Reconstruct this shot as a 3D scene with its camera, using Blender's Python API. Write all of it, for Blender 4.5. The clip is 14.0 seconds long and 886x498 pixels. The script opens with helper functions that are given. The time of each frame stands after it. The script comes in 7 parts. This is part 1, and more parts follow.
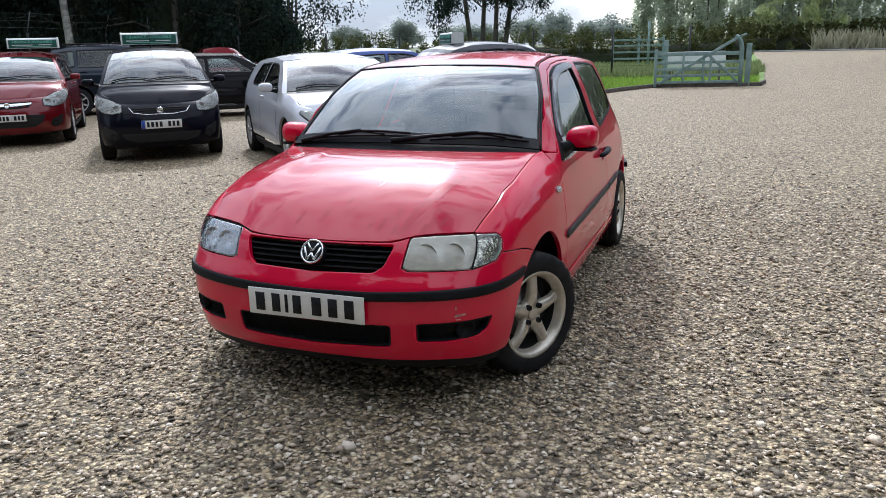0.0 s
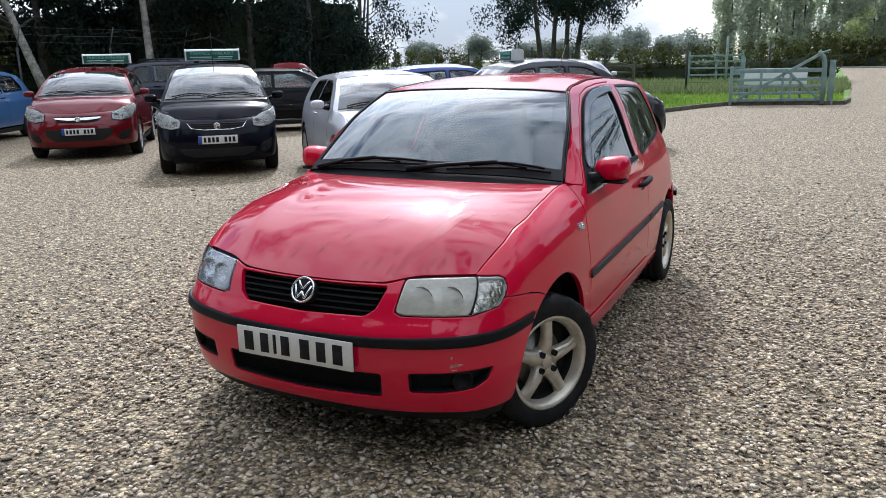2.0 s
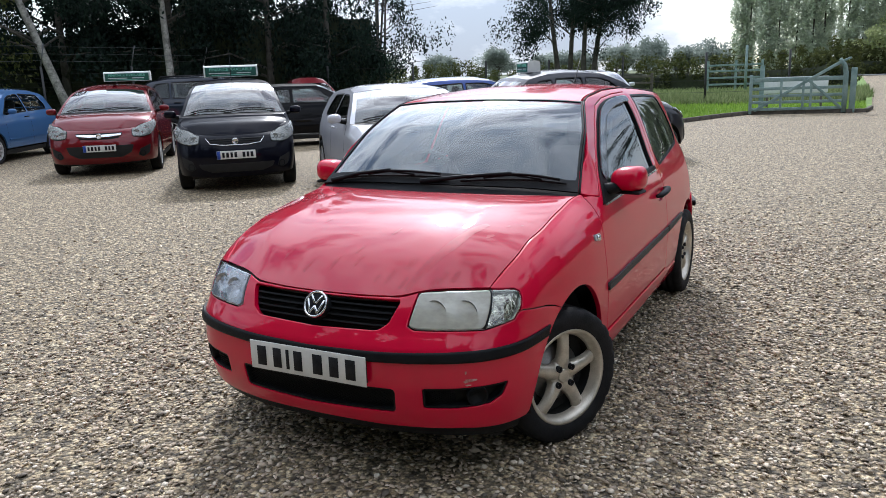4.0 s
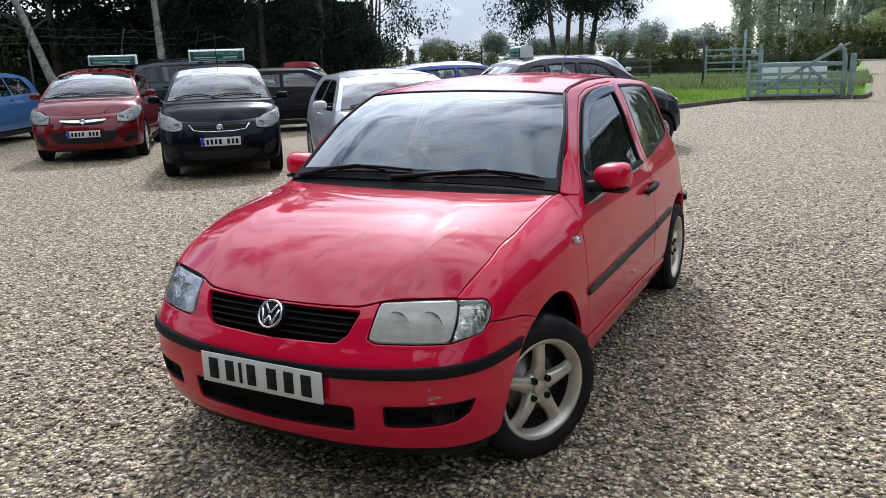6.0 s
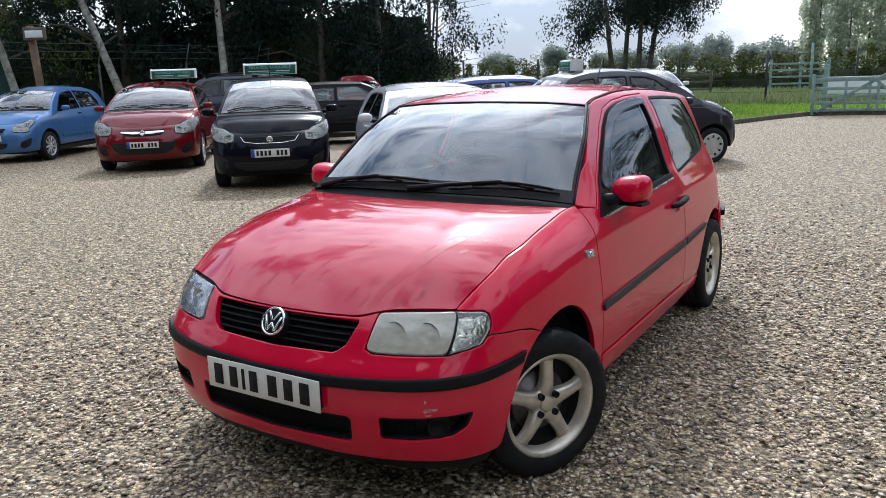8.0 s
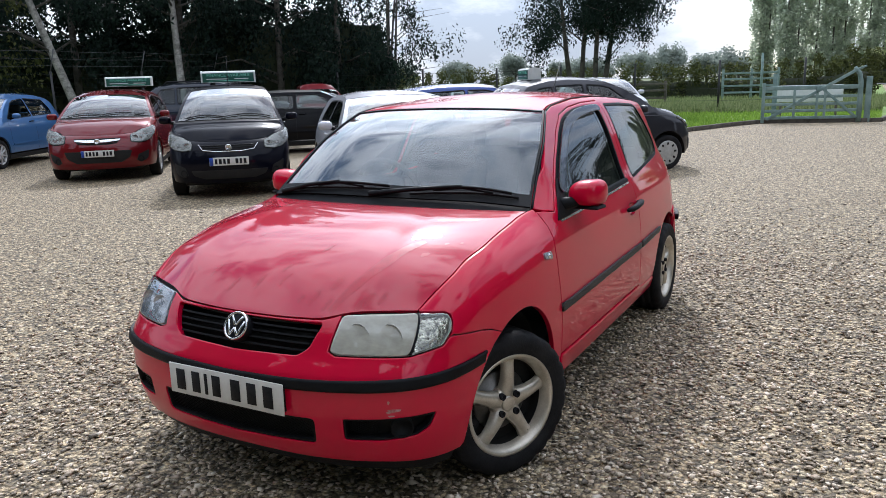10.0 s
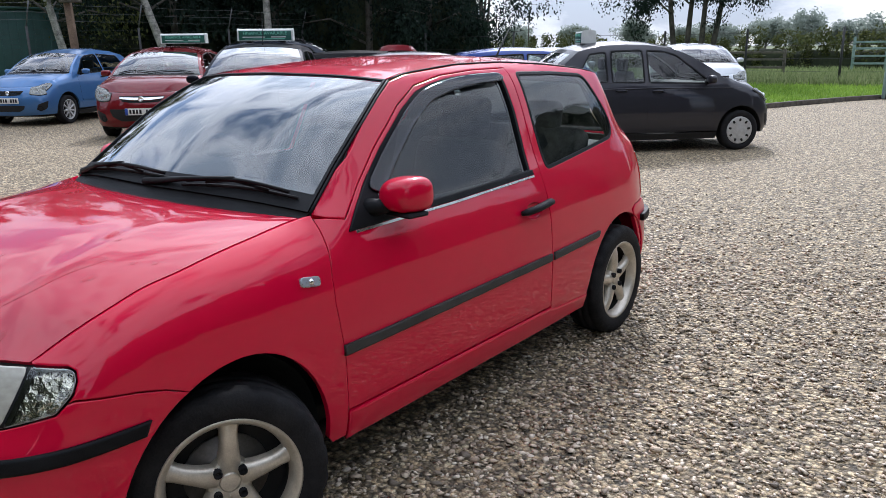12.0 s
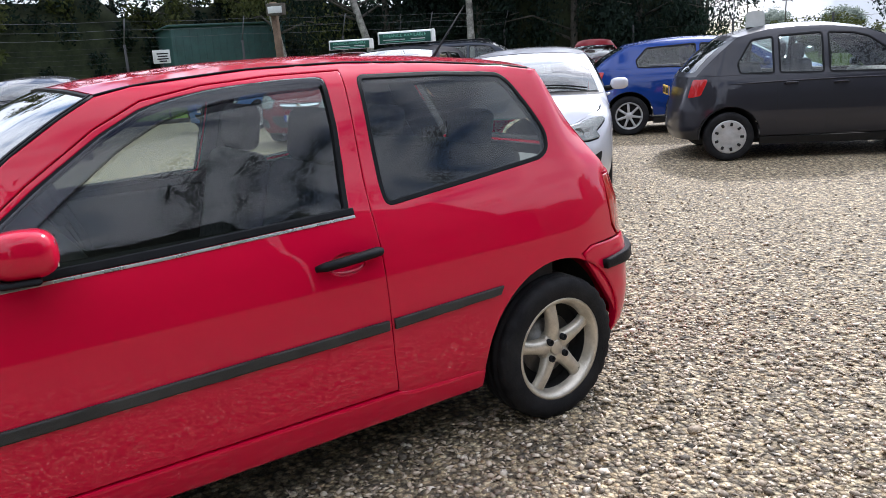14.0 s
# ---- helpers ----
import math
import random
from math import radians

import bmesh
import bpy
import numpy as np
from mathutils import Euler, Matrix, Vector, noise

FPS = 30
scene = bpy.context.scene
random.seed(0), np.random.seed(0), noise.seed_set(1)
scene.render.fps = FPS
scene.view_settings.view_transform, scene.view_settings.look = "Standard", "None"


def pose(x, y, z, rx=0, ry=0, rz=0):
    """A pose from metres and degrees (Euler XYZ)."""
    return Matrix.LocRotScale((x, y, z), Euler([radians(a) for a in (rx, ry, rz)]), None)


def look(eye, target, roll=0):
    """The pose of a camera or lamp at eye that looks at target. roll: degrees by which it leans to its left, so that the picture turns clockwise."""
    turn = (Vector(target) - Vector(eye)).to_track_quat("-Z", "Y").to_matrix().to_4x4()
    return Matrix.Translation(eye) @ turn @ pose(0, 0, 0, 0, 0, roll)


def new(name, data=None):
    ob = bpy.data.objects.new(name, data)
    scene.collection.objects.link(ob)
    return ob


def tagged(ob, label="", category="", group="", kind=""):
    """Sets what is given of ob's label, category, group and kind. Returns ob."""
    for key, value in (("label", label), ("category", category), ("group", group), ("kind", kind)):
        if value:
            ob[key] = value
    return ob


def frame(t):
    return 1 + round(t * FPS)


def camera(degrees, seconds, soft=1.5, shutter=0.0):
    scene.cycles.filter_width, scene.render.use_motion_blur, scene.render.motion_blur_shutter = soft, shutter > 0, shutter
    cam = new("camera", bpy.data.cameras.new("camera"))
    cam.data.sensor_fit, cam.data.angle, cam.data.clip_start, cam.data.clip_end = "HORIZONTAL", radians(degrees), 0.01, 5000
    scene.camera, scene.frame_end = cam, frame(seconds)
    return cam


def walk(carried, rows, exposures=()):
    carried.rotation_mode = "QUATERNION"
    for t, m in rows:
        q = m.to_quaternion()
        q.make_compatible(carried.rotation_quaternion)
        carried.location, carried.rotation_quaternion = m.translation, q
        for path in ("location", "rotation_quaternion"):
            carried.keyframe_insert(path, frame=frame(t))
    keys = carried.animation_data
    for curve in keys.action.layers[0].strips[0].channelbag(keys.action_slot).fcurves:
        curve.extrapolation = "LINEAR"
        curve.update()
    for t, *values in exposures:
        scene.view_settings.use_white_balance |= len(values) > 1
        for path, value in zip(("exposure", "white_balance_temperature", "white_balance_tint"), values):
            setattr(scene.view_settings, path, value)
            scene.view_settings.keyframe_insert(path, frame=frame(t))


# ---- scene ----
cam = camera(60.4, 14.0, soft=0.5)
PATH = [
    (0, (1.525, -2.499, 1.434), (0.841, -0.69, 0.928), -1.3),
    (0.5, (1.487, -2.376, 1.44), (0.783, -0.577, 0.923), -1.0),
    (1, (1.519, -2.249, 1.468), (0.778, -0.463, 0.957), -0.8),
    (1.5, (1.638, -2.145, 1.469), (0.841, -0.378, 0.976), -0.9),
    (2, (1.671, -2.152, 1.47), (0.814, -0.407, 1.002), -1.1),
    (2.5, (1.669, -2.149, 1.47), (0.773, -0.417, 1.024), -1.3),
    (5, (1.696, -2.055, 1.453), (0.793, -0.324, 1.02), -2.0),
    (5.5, (1.707, -1.993, 1.449), (0.811, -0.263, 0.996), -1.9),
    (6, (1.677, -1.869, 1.487), (0.781, -0.145, 1.012), -1.7),
    (6.5, (1.664, -1.794, 1.492), (0.751, -0.083, 1.005), -1.5),
    (7, (1.725, -1.734, 1.473), (0.774, -0.045, 0.98), -1.4),
    (7.5, (1.814, -1.675, 1.466), (0.784, -0.024, 1.002), -2.1),
    (7.7, (1.827, -1.704, 1.466), (0.791, -0.053, 1.018), -1.9),
    (9.8, (1.834, -1.873, 1.471), (0.897, -0.156, 1.052), -0.9),
    (10, (1.853, -1.802, 1.458), (0.909, -0.089, 1.041), -1.6),
    (10.5, (1.948, -1.539, 1.482), (0.923, 0.129, 1.069), -2.8),
    (11, (2.083, -1.246, 1.47), (1.032, 0.402, 1.05), -2.5),
    (11.5, (2.187, -0.847, 1.464), (1.233, 0.844, 0.982), 0.6),
    (12, (2.374, -0.456, 1.428), (1.197, 1.082, 0.927), -0.5),
    (12.5, (2.492, -0.065, 1.419), (1.14, 1.314, 0.898), -2.1),
    (13, (2.58, 0.387, 1.426), (1.228, 1.744, 0.854), -2.6),
    (13.3, (2.693, 0.656, 1.355), (1.304, 1.986, 0.812), -2.75),
    (13.5, (2.727, 0.827, 1.389), (1.273, 2.096, 0.863), -3.4),
    (14, (2.812, 1.206, 1.383), (1.21, 2.299, 0.895), -3.2),
]
# the yard falls a little away from the car towards its nose
SLOPE = Matrix.Translation((0, 1.7, 0)) @ Matrix.Rotation(radians(-0.32), 4, "X") @ Matrix.Translation((0, -1.7, 0))
walk(cam, [(t, SLOPE @ look(eye, target, roll)) for t, eye, target, roll in PATH], exposures=[(0, -0.05, 5850, 11), (11.0, -0.05, 5850, 12), (12.5, 0.11, 5820, 14), (14, 0.29, 5950, 14)])


# ---- sky, sun ----
SUN_AZ, SUN_EL = radians(118), radians(40)          # towards the sun: counted from +x to +y, and up
world = bpy.data.worlds.new("sky")
scene.world = world
world.use_nodes = True
wn, wl = world.node_tree.nodes, world.node_tree.links
wn.clear()
w_out, w_bg = wn.new("ShaderNodeOutputWorld"), wn.new("ShaderNodeBackground")
sky = wn.new("ShaderNodeTexSky")
sky.sky_type, sky.sun_disc, sky.sun_elevation = "NISHITA", False, SUN_EL
sky.sun_rotation = radians(90) - SUN_AZ
sky.air_density, sky.dust_density = 1.0, 1.0
w_co, w_map, w_noise, w_ramp = wn.new("ShaderNodeTexCoord"), wn.new("ShaderNodeMapping"), wn.new("ShaderNodeTexNoise"), wn.new("ShaderNodeValToRGB")
w_scale, w_mix = wn.new("ShaderNodeVectorMath"), wn.new("ShaderNodeMixRGB")
w_map.inputs["Scale"].default_value = (1.0, 1.0, 2.6)
w_noise.inputs["Scale"].default_value, w_noise.inputs["Detail"].default_value, w_noise.inputs["Roughness"].default_value = 2.9, 8.0, 0.60
w_ramp.color_ramp.elements[0].position, w_ramp.color_ramp.elements[1].position = 0.36, 0.52
w_ramp.color_ramp.elements[0].color, w_ramp.color_ramp.elements[1].color = (0, 0, 0, 1), (0.94, 0.94, 0.94, 1)
w_tone = wn.new("ShaderNodeValToRGB")
w_tone.color_ramp.elements[0].position, w_tone.color_ramp.elements[1].position = 0.45, 0.62
w_tone.color_ramp.elements[0].color, w_tone.color_ramp.elements[1].color = (1.18, 1.18, 1.17, 1), (0.52, 0.58, 0.66, 1)
w_scale.operation = "SCALE"
w_scale.inputs["Scale"].default_value = 0.14
wl.new(w_co.outputs["Generated"], w_map.inputs["Vector"])
wl.new(w_map.outputs["Vector"], w_noise.inputs["Vector"])
wl.new(w_noise.outputs["Fac"], w_ramp.inputs["Fac"])
wl.new(w_noise.outputs["Fac"], w_tone.inputs["Fac"])
wl.new(sky.outputs["Color"], w_scale.inputs[0])
wl.new(w_ramp.outputs["Color"], w_mix.inputs["Fac"])
wl.new(w_scale.outputs["Vector"], w_mix.inputs["Color1"])
w_sep, w_rise, w_lift = wn.new("ShaderNodeSeparateXYZ"), wn.new("ShaderNodeMapRange"), wn.new("ShaderNodeVectorMath")
w_rise.inputs["To Min"].default_value, w_rise.inputs["To Max"].default_value = 0.92, 2.2
w_lift.operation = "SCALE"
wl.new(w_co.outputs["Generated"], w_sep.inputs["Vector"])
wl.new(w_sep.outputs["Z"], w_rise.inputs["Value"])
wl.new(w_tone.outputs["Color"], w_lift.inputs[0])
w_unit, w_dot, w_pow, w_halo = wn.new("ShaderNodeVectorMath"), wn.new("ShaderNodeVectorMath"), wn.new("ShaderNodeMath"), wn.new("ShaderNodeMath")
w_unit.operation, w_dot.operation, w_pow.operation, w_halo.operation = "NORMALIZE", "DOT_PRODUCT", "POWER", "MULTIPLY_ADD"
w_dot.inputs[1].default_value = (math.cos(SUN_AZ) * math.cos(SUN_EL), math.sin(SUN_AZ) * math.cos(SUN_EL), math.sin(SUN_EL))
w_pow.use_clamp, w_pow.inputs[1].default_value, w_halo.inputs[1].default_value = True, 12.0, 2.5          # thin cloud glows round the hidden sun
wl.new(w_co.outputs["Generated"], w_unit.inputs[0])
wl.new(w_unit.outputs["Vector"], w_dot.inputs[0])
wl.new(w_dot.outputs["Value"], w_pow.inputs[0])
wl.new(w_pow.outputs["Value"], w_halo.inputs[0])
wl.new(w_rise.outputs["Result"], w_halo.inputs[2])
wl.new(w_halo.outputs["Value"], w_lift.inputs["Scale"])
wl.new(w_lift.outputs["Vector"], w_mix.inputs["Color2"])
wl.new(w_mix.outputs["Color"], w_bg.inputs["Color"])
w_bg.inputs["Strength"].default_value = 1.0
wl.new(w_bg.outputs["Background"], w_out.inputs["Surface"])

sun = new("sun", bpy.data.lights.new("sun", "SUN"))
sun.data.energy, sun.data.angle, sun.data.color = 2.9, radians(6.0), (1.0, 0.95, 0.885)
sun_dir = Vector((math.cos(SUN_AZ) * math.cos(SUN_EL), math.sin(SUN_AZ) * math.cos(SUN_EL), math.sin(SUN_EL)))
sun.matrix_world = look(sun_dir * 60, (0, 0, 0))


# ---- materials ----
def principled(name, color, rough=0.5, metal=0.0, coat=0.0, spec=0.5):
    m = bpy.data.materials.new(name)
    m.use_nodes = True
    b = m.node_tree.nodes["Principled BSDF"]
    b.inputs["Base Color"].default_value = (*color, 1)
    b.inputs["Roughness"].default_value, b.inputs["Metallic"].default_value = rough, metal
    b.inputs["Coat Weight"].default_value, b.inputs["Coat Roughness"].default_value = coat, 0.03
    b.inputs["Specular IOR Level"].default_value = spec
    return m


def node(m, kind, **values):
    n = m.node_tree.nodes.new(kind)
    for k, v in values.items():
        n.inputs[k.replace("_", " ")].default_value = v
    return n


def wire(m, a, ao, b, bi):
    m.node_tree.links.new(a.outputs[ao], b.inputs[bi])


def mottled(name, dark, light, scale, rough=(0.5, 0.7), bump=0.0, bump_scale=None, coat=0.0, metal=0.0, detail=5.0, spec=0.5):
    """Two-tone noise colour, a second finer grain, uneven roughness and a fine relief."""
    m = principled(name, dark, rough[0], metal, coat, spec)
    b = m.node_tree.nodes["Principled BSDF"]
    co = node(m, "ShaderNodeTexCoord")
    n1 = node(m, "ShaderNodeTexNoise", Scale=scale, Detail=detail, Roughness=0.6)
    n2 = node(m, "ShaderNodeTexNoise", Scale=bump_scale or scale * 9, Detail=3.0)
    ramp = node(m, "ShaderNodeValToRGB")
    ramp.color_ramp.elements[0].position, ramp.color_ramp.elements[1].position = 0.32, 0.68
    ramp.color_ramp.elements[0].color, ramp.color_ramp.elements[1].color = (*dark, 1), (*light, 1)
    mix = node(m, "ShaderNodeMath")
    mix.operation = "MULTIPLY_ADD"
    mix.inputs[1].default_value = 0.35
    for n in (n1, n2):
        wire(m, co, "Object", n, "Vector")
    wire(m, n2, "Fac", mix, 0)
    sub = node(m, "ShaderNodeMath")
    sub.operation = "ADD"
    sub.inputs[1].default_value = -0.175
    wire(m, n1, "Fac", sub, 0)
    wire(m, sub, "Value", mix, 2)
    wire(m, mix, "Value", ramp, "Fac")
    wire(m, ramp, "Color", b, "Base Color")
    rr = node(m, "ShaderNodeMapRange")
    rr.inputs["To Min"].default_value, rr.inputs["To Max"].default_value = rough
    wire(m, n1, "Fac", rr, "Value")
    wire(m, rr, "Result", b, "Roughness")
    if bump:
        bp = node(m, "ShaderNodeBump", Strength=bump, Distance=0.01)
        wire(m, n2, "Fac", bp, "Height")
        wire(m, bp, "Normal", b, "Normal")
    return m


def car_paint(name, color, deep, metal=0.0, dust=0.12, ior=1.5, coat=1.0):
    """Lacquered paint with a little uneven gloss and thin dust."""
    m = principled(name, color, 0.38, metal, coat, 0.05)
    m.node_tree.nodes["Principled BSDF"].inputs["Coat IOR"].default_value = ior
    b = m.node_tree.nodes["Principled BSDF"]
    co = node(m, "ShaderNodeTexCoord")
    n1 = node(m, "ShaderNodeTexNoise", Scale=2.2, Detail=6.0, Roughness=0.65)
    n2 = node(m, "ShaderNodeTexNoise", Scale=55.0, Detail=2.0)
    mp = node(m, "ShaderNodeMapping")
    mp.inputs["Scale"].default_value = (3.0, 0.8, 1.0)
    wire(m, co, "Object", mp, "Vector")
    wire(m, mp, "Vector", n1, "Vector")
    wire(m, co, "Object", n2, "Vector")
    mix = node(m, "ShaderNodeMixRGB")
    mix.inputs["Color1"].default_value, mix.inputs["Color2"].default_value = (*color, 1), (*deep, 1)
    wire(m, n1, "Fac", mix, "Fac")
    film = node(m, "ShaderNodeMixRGB")
    film.inputs["Color2"].default_value = (0.42, 0.36, 0.31, 1)
    mm = node(m, "ShaderNodeMapRange")
    mm.inputs["From Min"].default_value, mm.inputs["From Max"].default_value = 0.5, 0.78
    mm.inputs["To Min"].default_value, mm.inputs["To Max"].default_value = 0.0, dust
    wire(m, n1, "Fac", mm, "Value")
    wire(m, mm, "Result", film, "Fac")
    wire(m, mix, "Color", film, "Color1")
    wire(m, film, "Color", b, "Base Color")
    cr = node(m, "ShaderNodeMapRange")
    cr.inputs["To Min"].default_value, cr.inputs["To Max"].default_value = 0.0, 0.022
    wire(m, n1, "Fac", cr, "Value")
    wire(m, cr, "Result", b, "Coat Roughness")
    bp = node(m, "ShaderNodeBump", Strength=0.012, Distance=0.002)
    wire(m, n2, "Fac", bp, "Height")
    wire(m, bp, "Normal", b, "Coat Normal")
    return m


def pane(name, tint, gain=1.0, haze=0.0, haze_color=(0.7, 0.72, 0.72), rough=0.0):
    """Thin glass: see-through with a tint, glossy by the viewing angle, with an optional milky film or painted sky
    veil.
    """
    m = bpy.data.materials.new(name)
    m.use_nodes = True
    m.node_tree.nodes.clear()
    out = node(m, "ShaderNodeOutputMaterial")
    tr, gl, mix = node(m, "ShaderNodeBsdfTransparent"), node(m, "ShaderNodeBsdfGlossy"), node(m, "ShaderNodeMixShader")
    tr.inputs["Color"].default_value = (*tint, 1)
    gl.inputs["Roughness"].default_value = rough
    fr = node(m, "ShaderNodeFresnel")
    fr.inputs["IOR"].default_value = 1.5
    mul = node(m, "ShaderNodeMath")
    mul.operation, mul.use_clamp = "MULTIPLY", True
    mul.inputs[1].default_value = gain
    wire(m, fr, "Fac", mul, 0)
    wire(m, mul, "Value", mix, "Fac")
    base = tr
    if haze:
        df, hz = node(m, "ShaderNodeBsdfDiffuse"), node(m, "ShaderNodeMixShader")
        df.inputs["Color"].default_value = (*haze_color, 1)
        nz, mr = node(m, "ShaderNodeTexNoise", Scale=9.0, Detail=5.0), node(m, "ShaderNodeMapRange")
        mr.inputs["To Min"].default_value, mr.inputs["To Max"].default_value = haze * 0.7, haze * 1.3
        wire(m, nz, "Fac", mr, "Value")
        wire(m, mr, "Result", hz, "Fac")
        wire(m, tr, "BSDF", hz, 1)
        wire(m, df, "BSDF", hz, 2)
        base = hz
    m.node_tree.links.new(base.outputs[0], mix.inputs[1])
    wire(m, gl, "BSDF", mix, 2)
    wire(m, mix, "Shader", out, "Surface")
    return m


RED = car_paint("red_paint", (0.64, 0.001, 0.038), (0.56, 0.001, 0.033), 0.0, 0.0, 1.5, 0.9)
BONNET = car_paint("dusty_red_paint", (0.52, 0.001, 0.029), (0.45, 0.001, 0.025), 0.0, 0.02, 1.62)
BLACK_TRIM = mottled("black_plastic", (0.004, 0.0045, 0.006), (0.010, 0.011, 0.013), 14, (0.45, 0.62), 0.15, 300, spec=0.16)
# pale metal standing in for the highlight along the window flange
BELT_HIGHLIGHT = mottled("belt_highlight_metal", (0.50, 0.50, 0.50), (0.68, 0.68, 0.68), 14, (0.2, 0.35), metal=0.9)
SMEAR = mottled("dulled_paint_smear", (0.40, 0.004, 0.026), (0.50, 0.010, 0.034), 30, (0.3, 0.5), spec=0.2, coat=0.72)
BARE = mottled("scraped_paint", (0.36, 0.06, 0.07), (0.60, 0.40, 0.39), 90, (0.6, 0.8), 0.3, 200)
GREY_TRIM = mottled("weathered_rubbing_strip", (0.018, 0.019, 0.019), (0.040, 0.040, 0.038), 10, (0.5, 0.7), 0.15, 300)
# near-black for hollows and gaps, with their shade in the colour
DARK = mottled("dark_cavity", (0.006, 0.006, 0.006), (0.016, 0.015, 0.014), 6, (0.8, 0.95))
RUBBER = mottled("tyre_rubber", (0.008, 0.008, 0.010), (0.024, 0.024, 0.025), 9, (0.6, 0.85), 0.2, 160, spec=0.15)
ALLOY = mottled("worn_alloy", (0.46, 0.42, 0.35), (0.68, 0.63, 0.54), 16, (0.24, 0.42), 0.08, 220, metal=0.55)
CHROME = principled("chrome", (0.75, 0.76, 0.78), 0.12, 1.0)
STEEL = mottled("dull_steel", (0.20, 0.19, 0.18), (0.34, 0.33, 0.31), 12, (0.4, 0.6), metal=0.9)
GLASS = pane("window_glass", (0.74, 0.82, 0.80), 1.35)
# bluish haze: dust film with a veil of reflected sky in its colour
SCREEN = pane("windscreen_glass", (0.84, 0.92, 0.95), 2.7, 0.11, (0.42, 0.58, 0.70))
LENS_CLOUDY = pane("cloudy_lamp_lens", (0.82, 0.83, 0.80), 1.4, 0.56, (0.72, 0.70, 0.60), 0.04)
LENS_CLEAR = pane("clear_lamp_lens", (0.92, 0.96, 1.0), 2.2, 0.34, (0.70, 0.78, 0.88), 0.02)
INDICATOR_GLASS = pane("indicator_glass", (0.95, 0.97, 0.93), 2.0)
FACETS = mottled("faceted_reflector", (0.22, 0.21, 0.19), (0.85, 0.82, 0.75), 60, (0.05, 0.15), 1.0, 45, metal=0.95)
REFLECTOR = mottled("lamp_reflector", (0.45, 0.47, 0.50), (0.90, 0.91, 0.92), 26, (0.10, 0.3), metal=0.6)
DEFLECTOR = pane("smoked_deflector", (0.34, 0.34, 0.38), 1.2, 0.08, (0.15, 0.15, 0.20), 0.05)
RED_LENS = principled("red_lamp_lens", (0.45, 0.01, 0.012), 0.12, 0.0, 1.0)
PLATE_WHITE = mottled("plate_white", (0.62, 0.61, 0.58), (0.74, 0.73, 0.70), 8, (0.4, 0.55))
PLATE_YELLOW = mottled("plate_yellow", (0.70, 0.48, 0.05), (0.78, 0.55, 0.08), 8, (0.4, 0.55))
PLATE_BLUE = principled("plate_blue", (0.02, 0.06, 0.32), 0.4)
INK = mottled("plate_ink", (0.012, 0.012, 0.014), (0.03, 0.03, 0.032), 20, (0.5, 0.6), spec=0.08)
SEAT_CLOTH = mottled("seat_cloth", (0.035, 0.036, 0.040), (0.075, 0.076, 0.082), 30, (0.85, 0.95), 0.3, 400)
DASH = mottled("dashboard_plastic", (0.022, 0.022, 0.024), (0.04, 0.04, 0.042), 20, (0.6, 0.75), 0.2, 500)


# ---- mesh helpers ----
def link(name, verts, faces, mat, parent=None, label="", normals=None, smooth=True):
    me = bpy.data.meshes.new(name)
    me.from_pydata([tuple(v) for v in verts], [], [tuple(f) for f in faces])
    me.materials.append(mat)
    me.polygons.foreach_set("use_smooth", [smooth] * len(me.polygons))
    if normals is not None:
        me.normals_split_custom_set_from_vertices([tuple(n) for n in normals])
    me.update()
    ob = new(name, me)
    ob.parent = parent
    return tagged(ob, label) if label else ob


def part(name, bm, mat, parent=None, label="", smooth=True):
    """Links a bmesh as one mesh object under a thing or a part."""
    me = bpy.data.meshes.new(name)
    bm.normal_update()
    bm.to_mesh(me)
    bm.free()
    me.materials.append(mat)
    me.polygons.foreach_set("use_smooth", [smooth] * len(me.polygons))
    ob = new(name, me)
    ob.parent = parent
    return tagged(ob, label) if label else ob


def thing(name, m, label, category, group="", kind=""):
    ob = new(name)
    ob.empty_display_size = 0.1
    ob.matrix_world = m
    return tagged(ob, label, category, group, kind)


def box(bm, size, at=(0, 0, 0), turn=None, bevel=0.0, segments=2):
    r = bmesh.ops.create_cube(bm, size=1.0, matrix=Matrix.Translation(at) @ (turn or Matrix()) @ Matrix.Diagonal((*size, 1)))
    if bevel:
        edges = list({e for v in r["verts"] for e in v.link_edges})
        bmesh.ops.bevel(bm, geom=edges, offset=bevel, segments=segments, profile=0.5, affect="EDGES")
    return bm


def boxed(size, at=(0, 0, 0), turn=None, bevel=0.004, segments=2):
    return box(bmesh.new(), size, at, turn, bevel, segments)


def tube(points, radii, sides=8, caps=True, squash=1.0):
    """A round bar along a line of points, with a radius at each."""
    bm, rings = bmesh.new(), []
    pts = [Vector(p) for p in points]
    radii = radii if isinstance(radii, (list, tuple)) else [radii] * len(pts)
    up = Vector((0, 0, 1))
    for i, p in enumerate(pts):
        d = (pts[min(i + 1, len(pts) - 1)] - pts[max(i - 1, 0)]).normalized()
        if abs(d.dot(up)) > 0.95:
            up = Vector((0.0, 1.0, 0.0)) if abs(d.z) > 0.9 else Vector((0, 0, 1))
        a = d.cross(up).normalized()
        b = a.cross(d)
        rings.append([bm.verts.new(p + (a * math.cos(k * math.tau / sides) + b * squash * math.sin(k * math.tau / sides)) * radii[i]) for k in range(sides)])
    for r, s in zip(rings, rings[1:]):
        for k in range(sides):
            bm.faces.new((r[k], r[(k + 1) % sides], s[(k + 1) % sides], s[k]))
    if caps:
        bm.faces.new(rings[0][::-1])
        bm.faces.new(rings[-1])
    bmesh.ops.recalc_face_normals(bm, faces=bm.faces)
    return bm


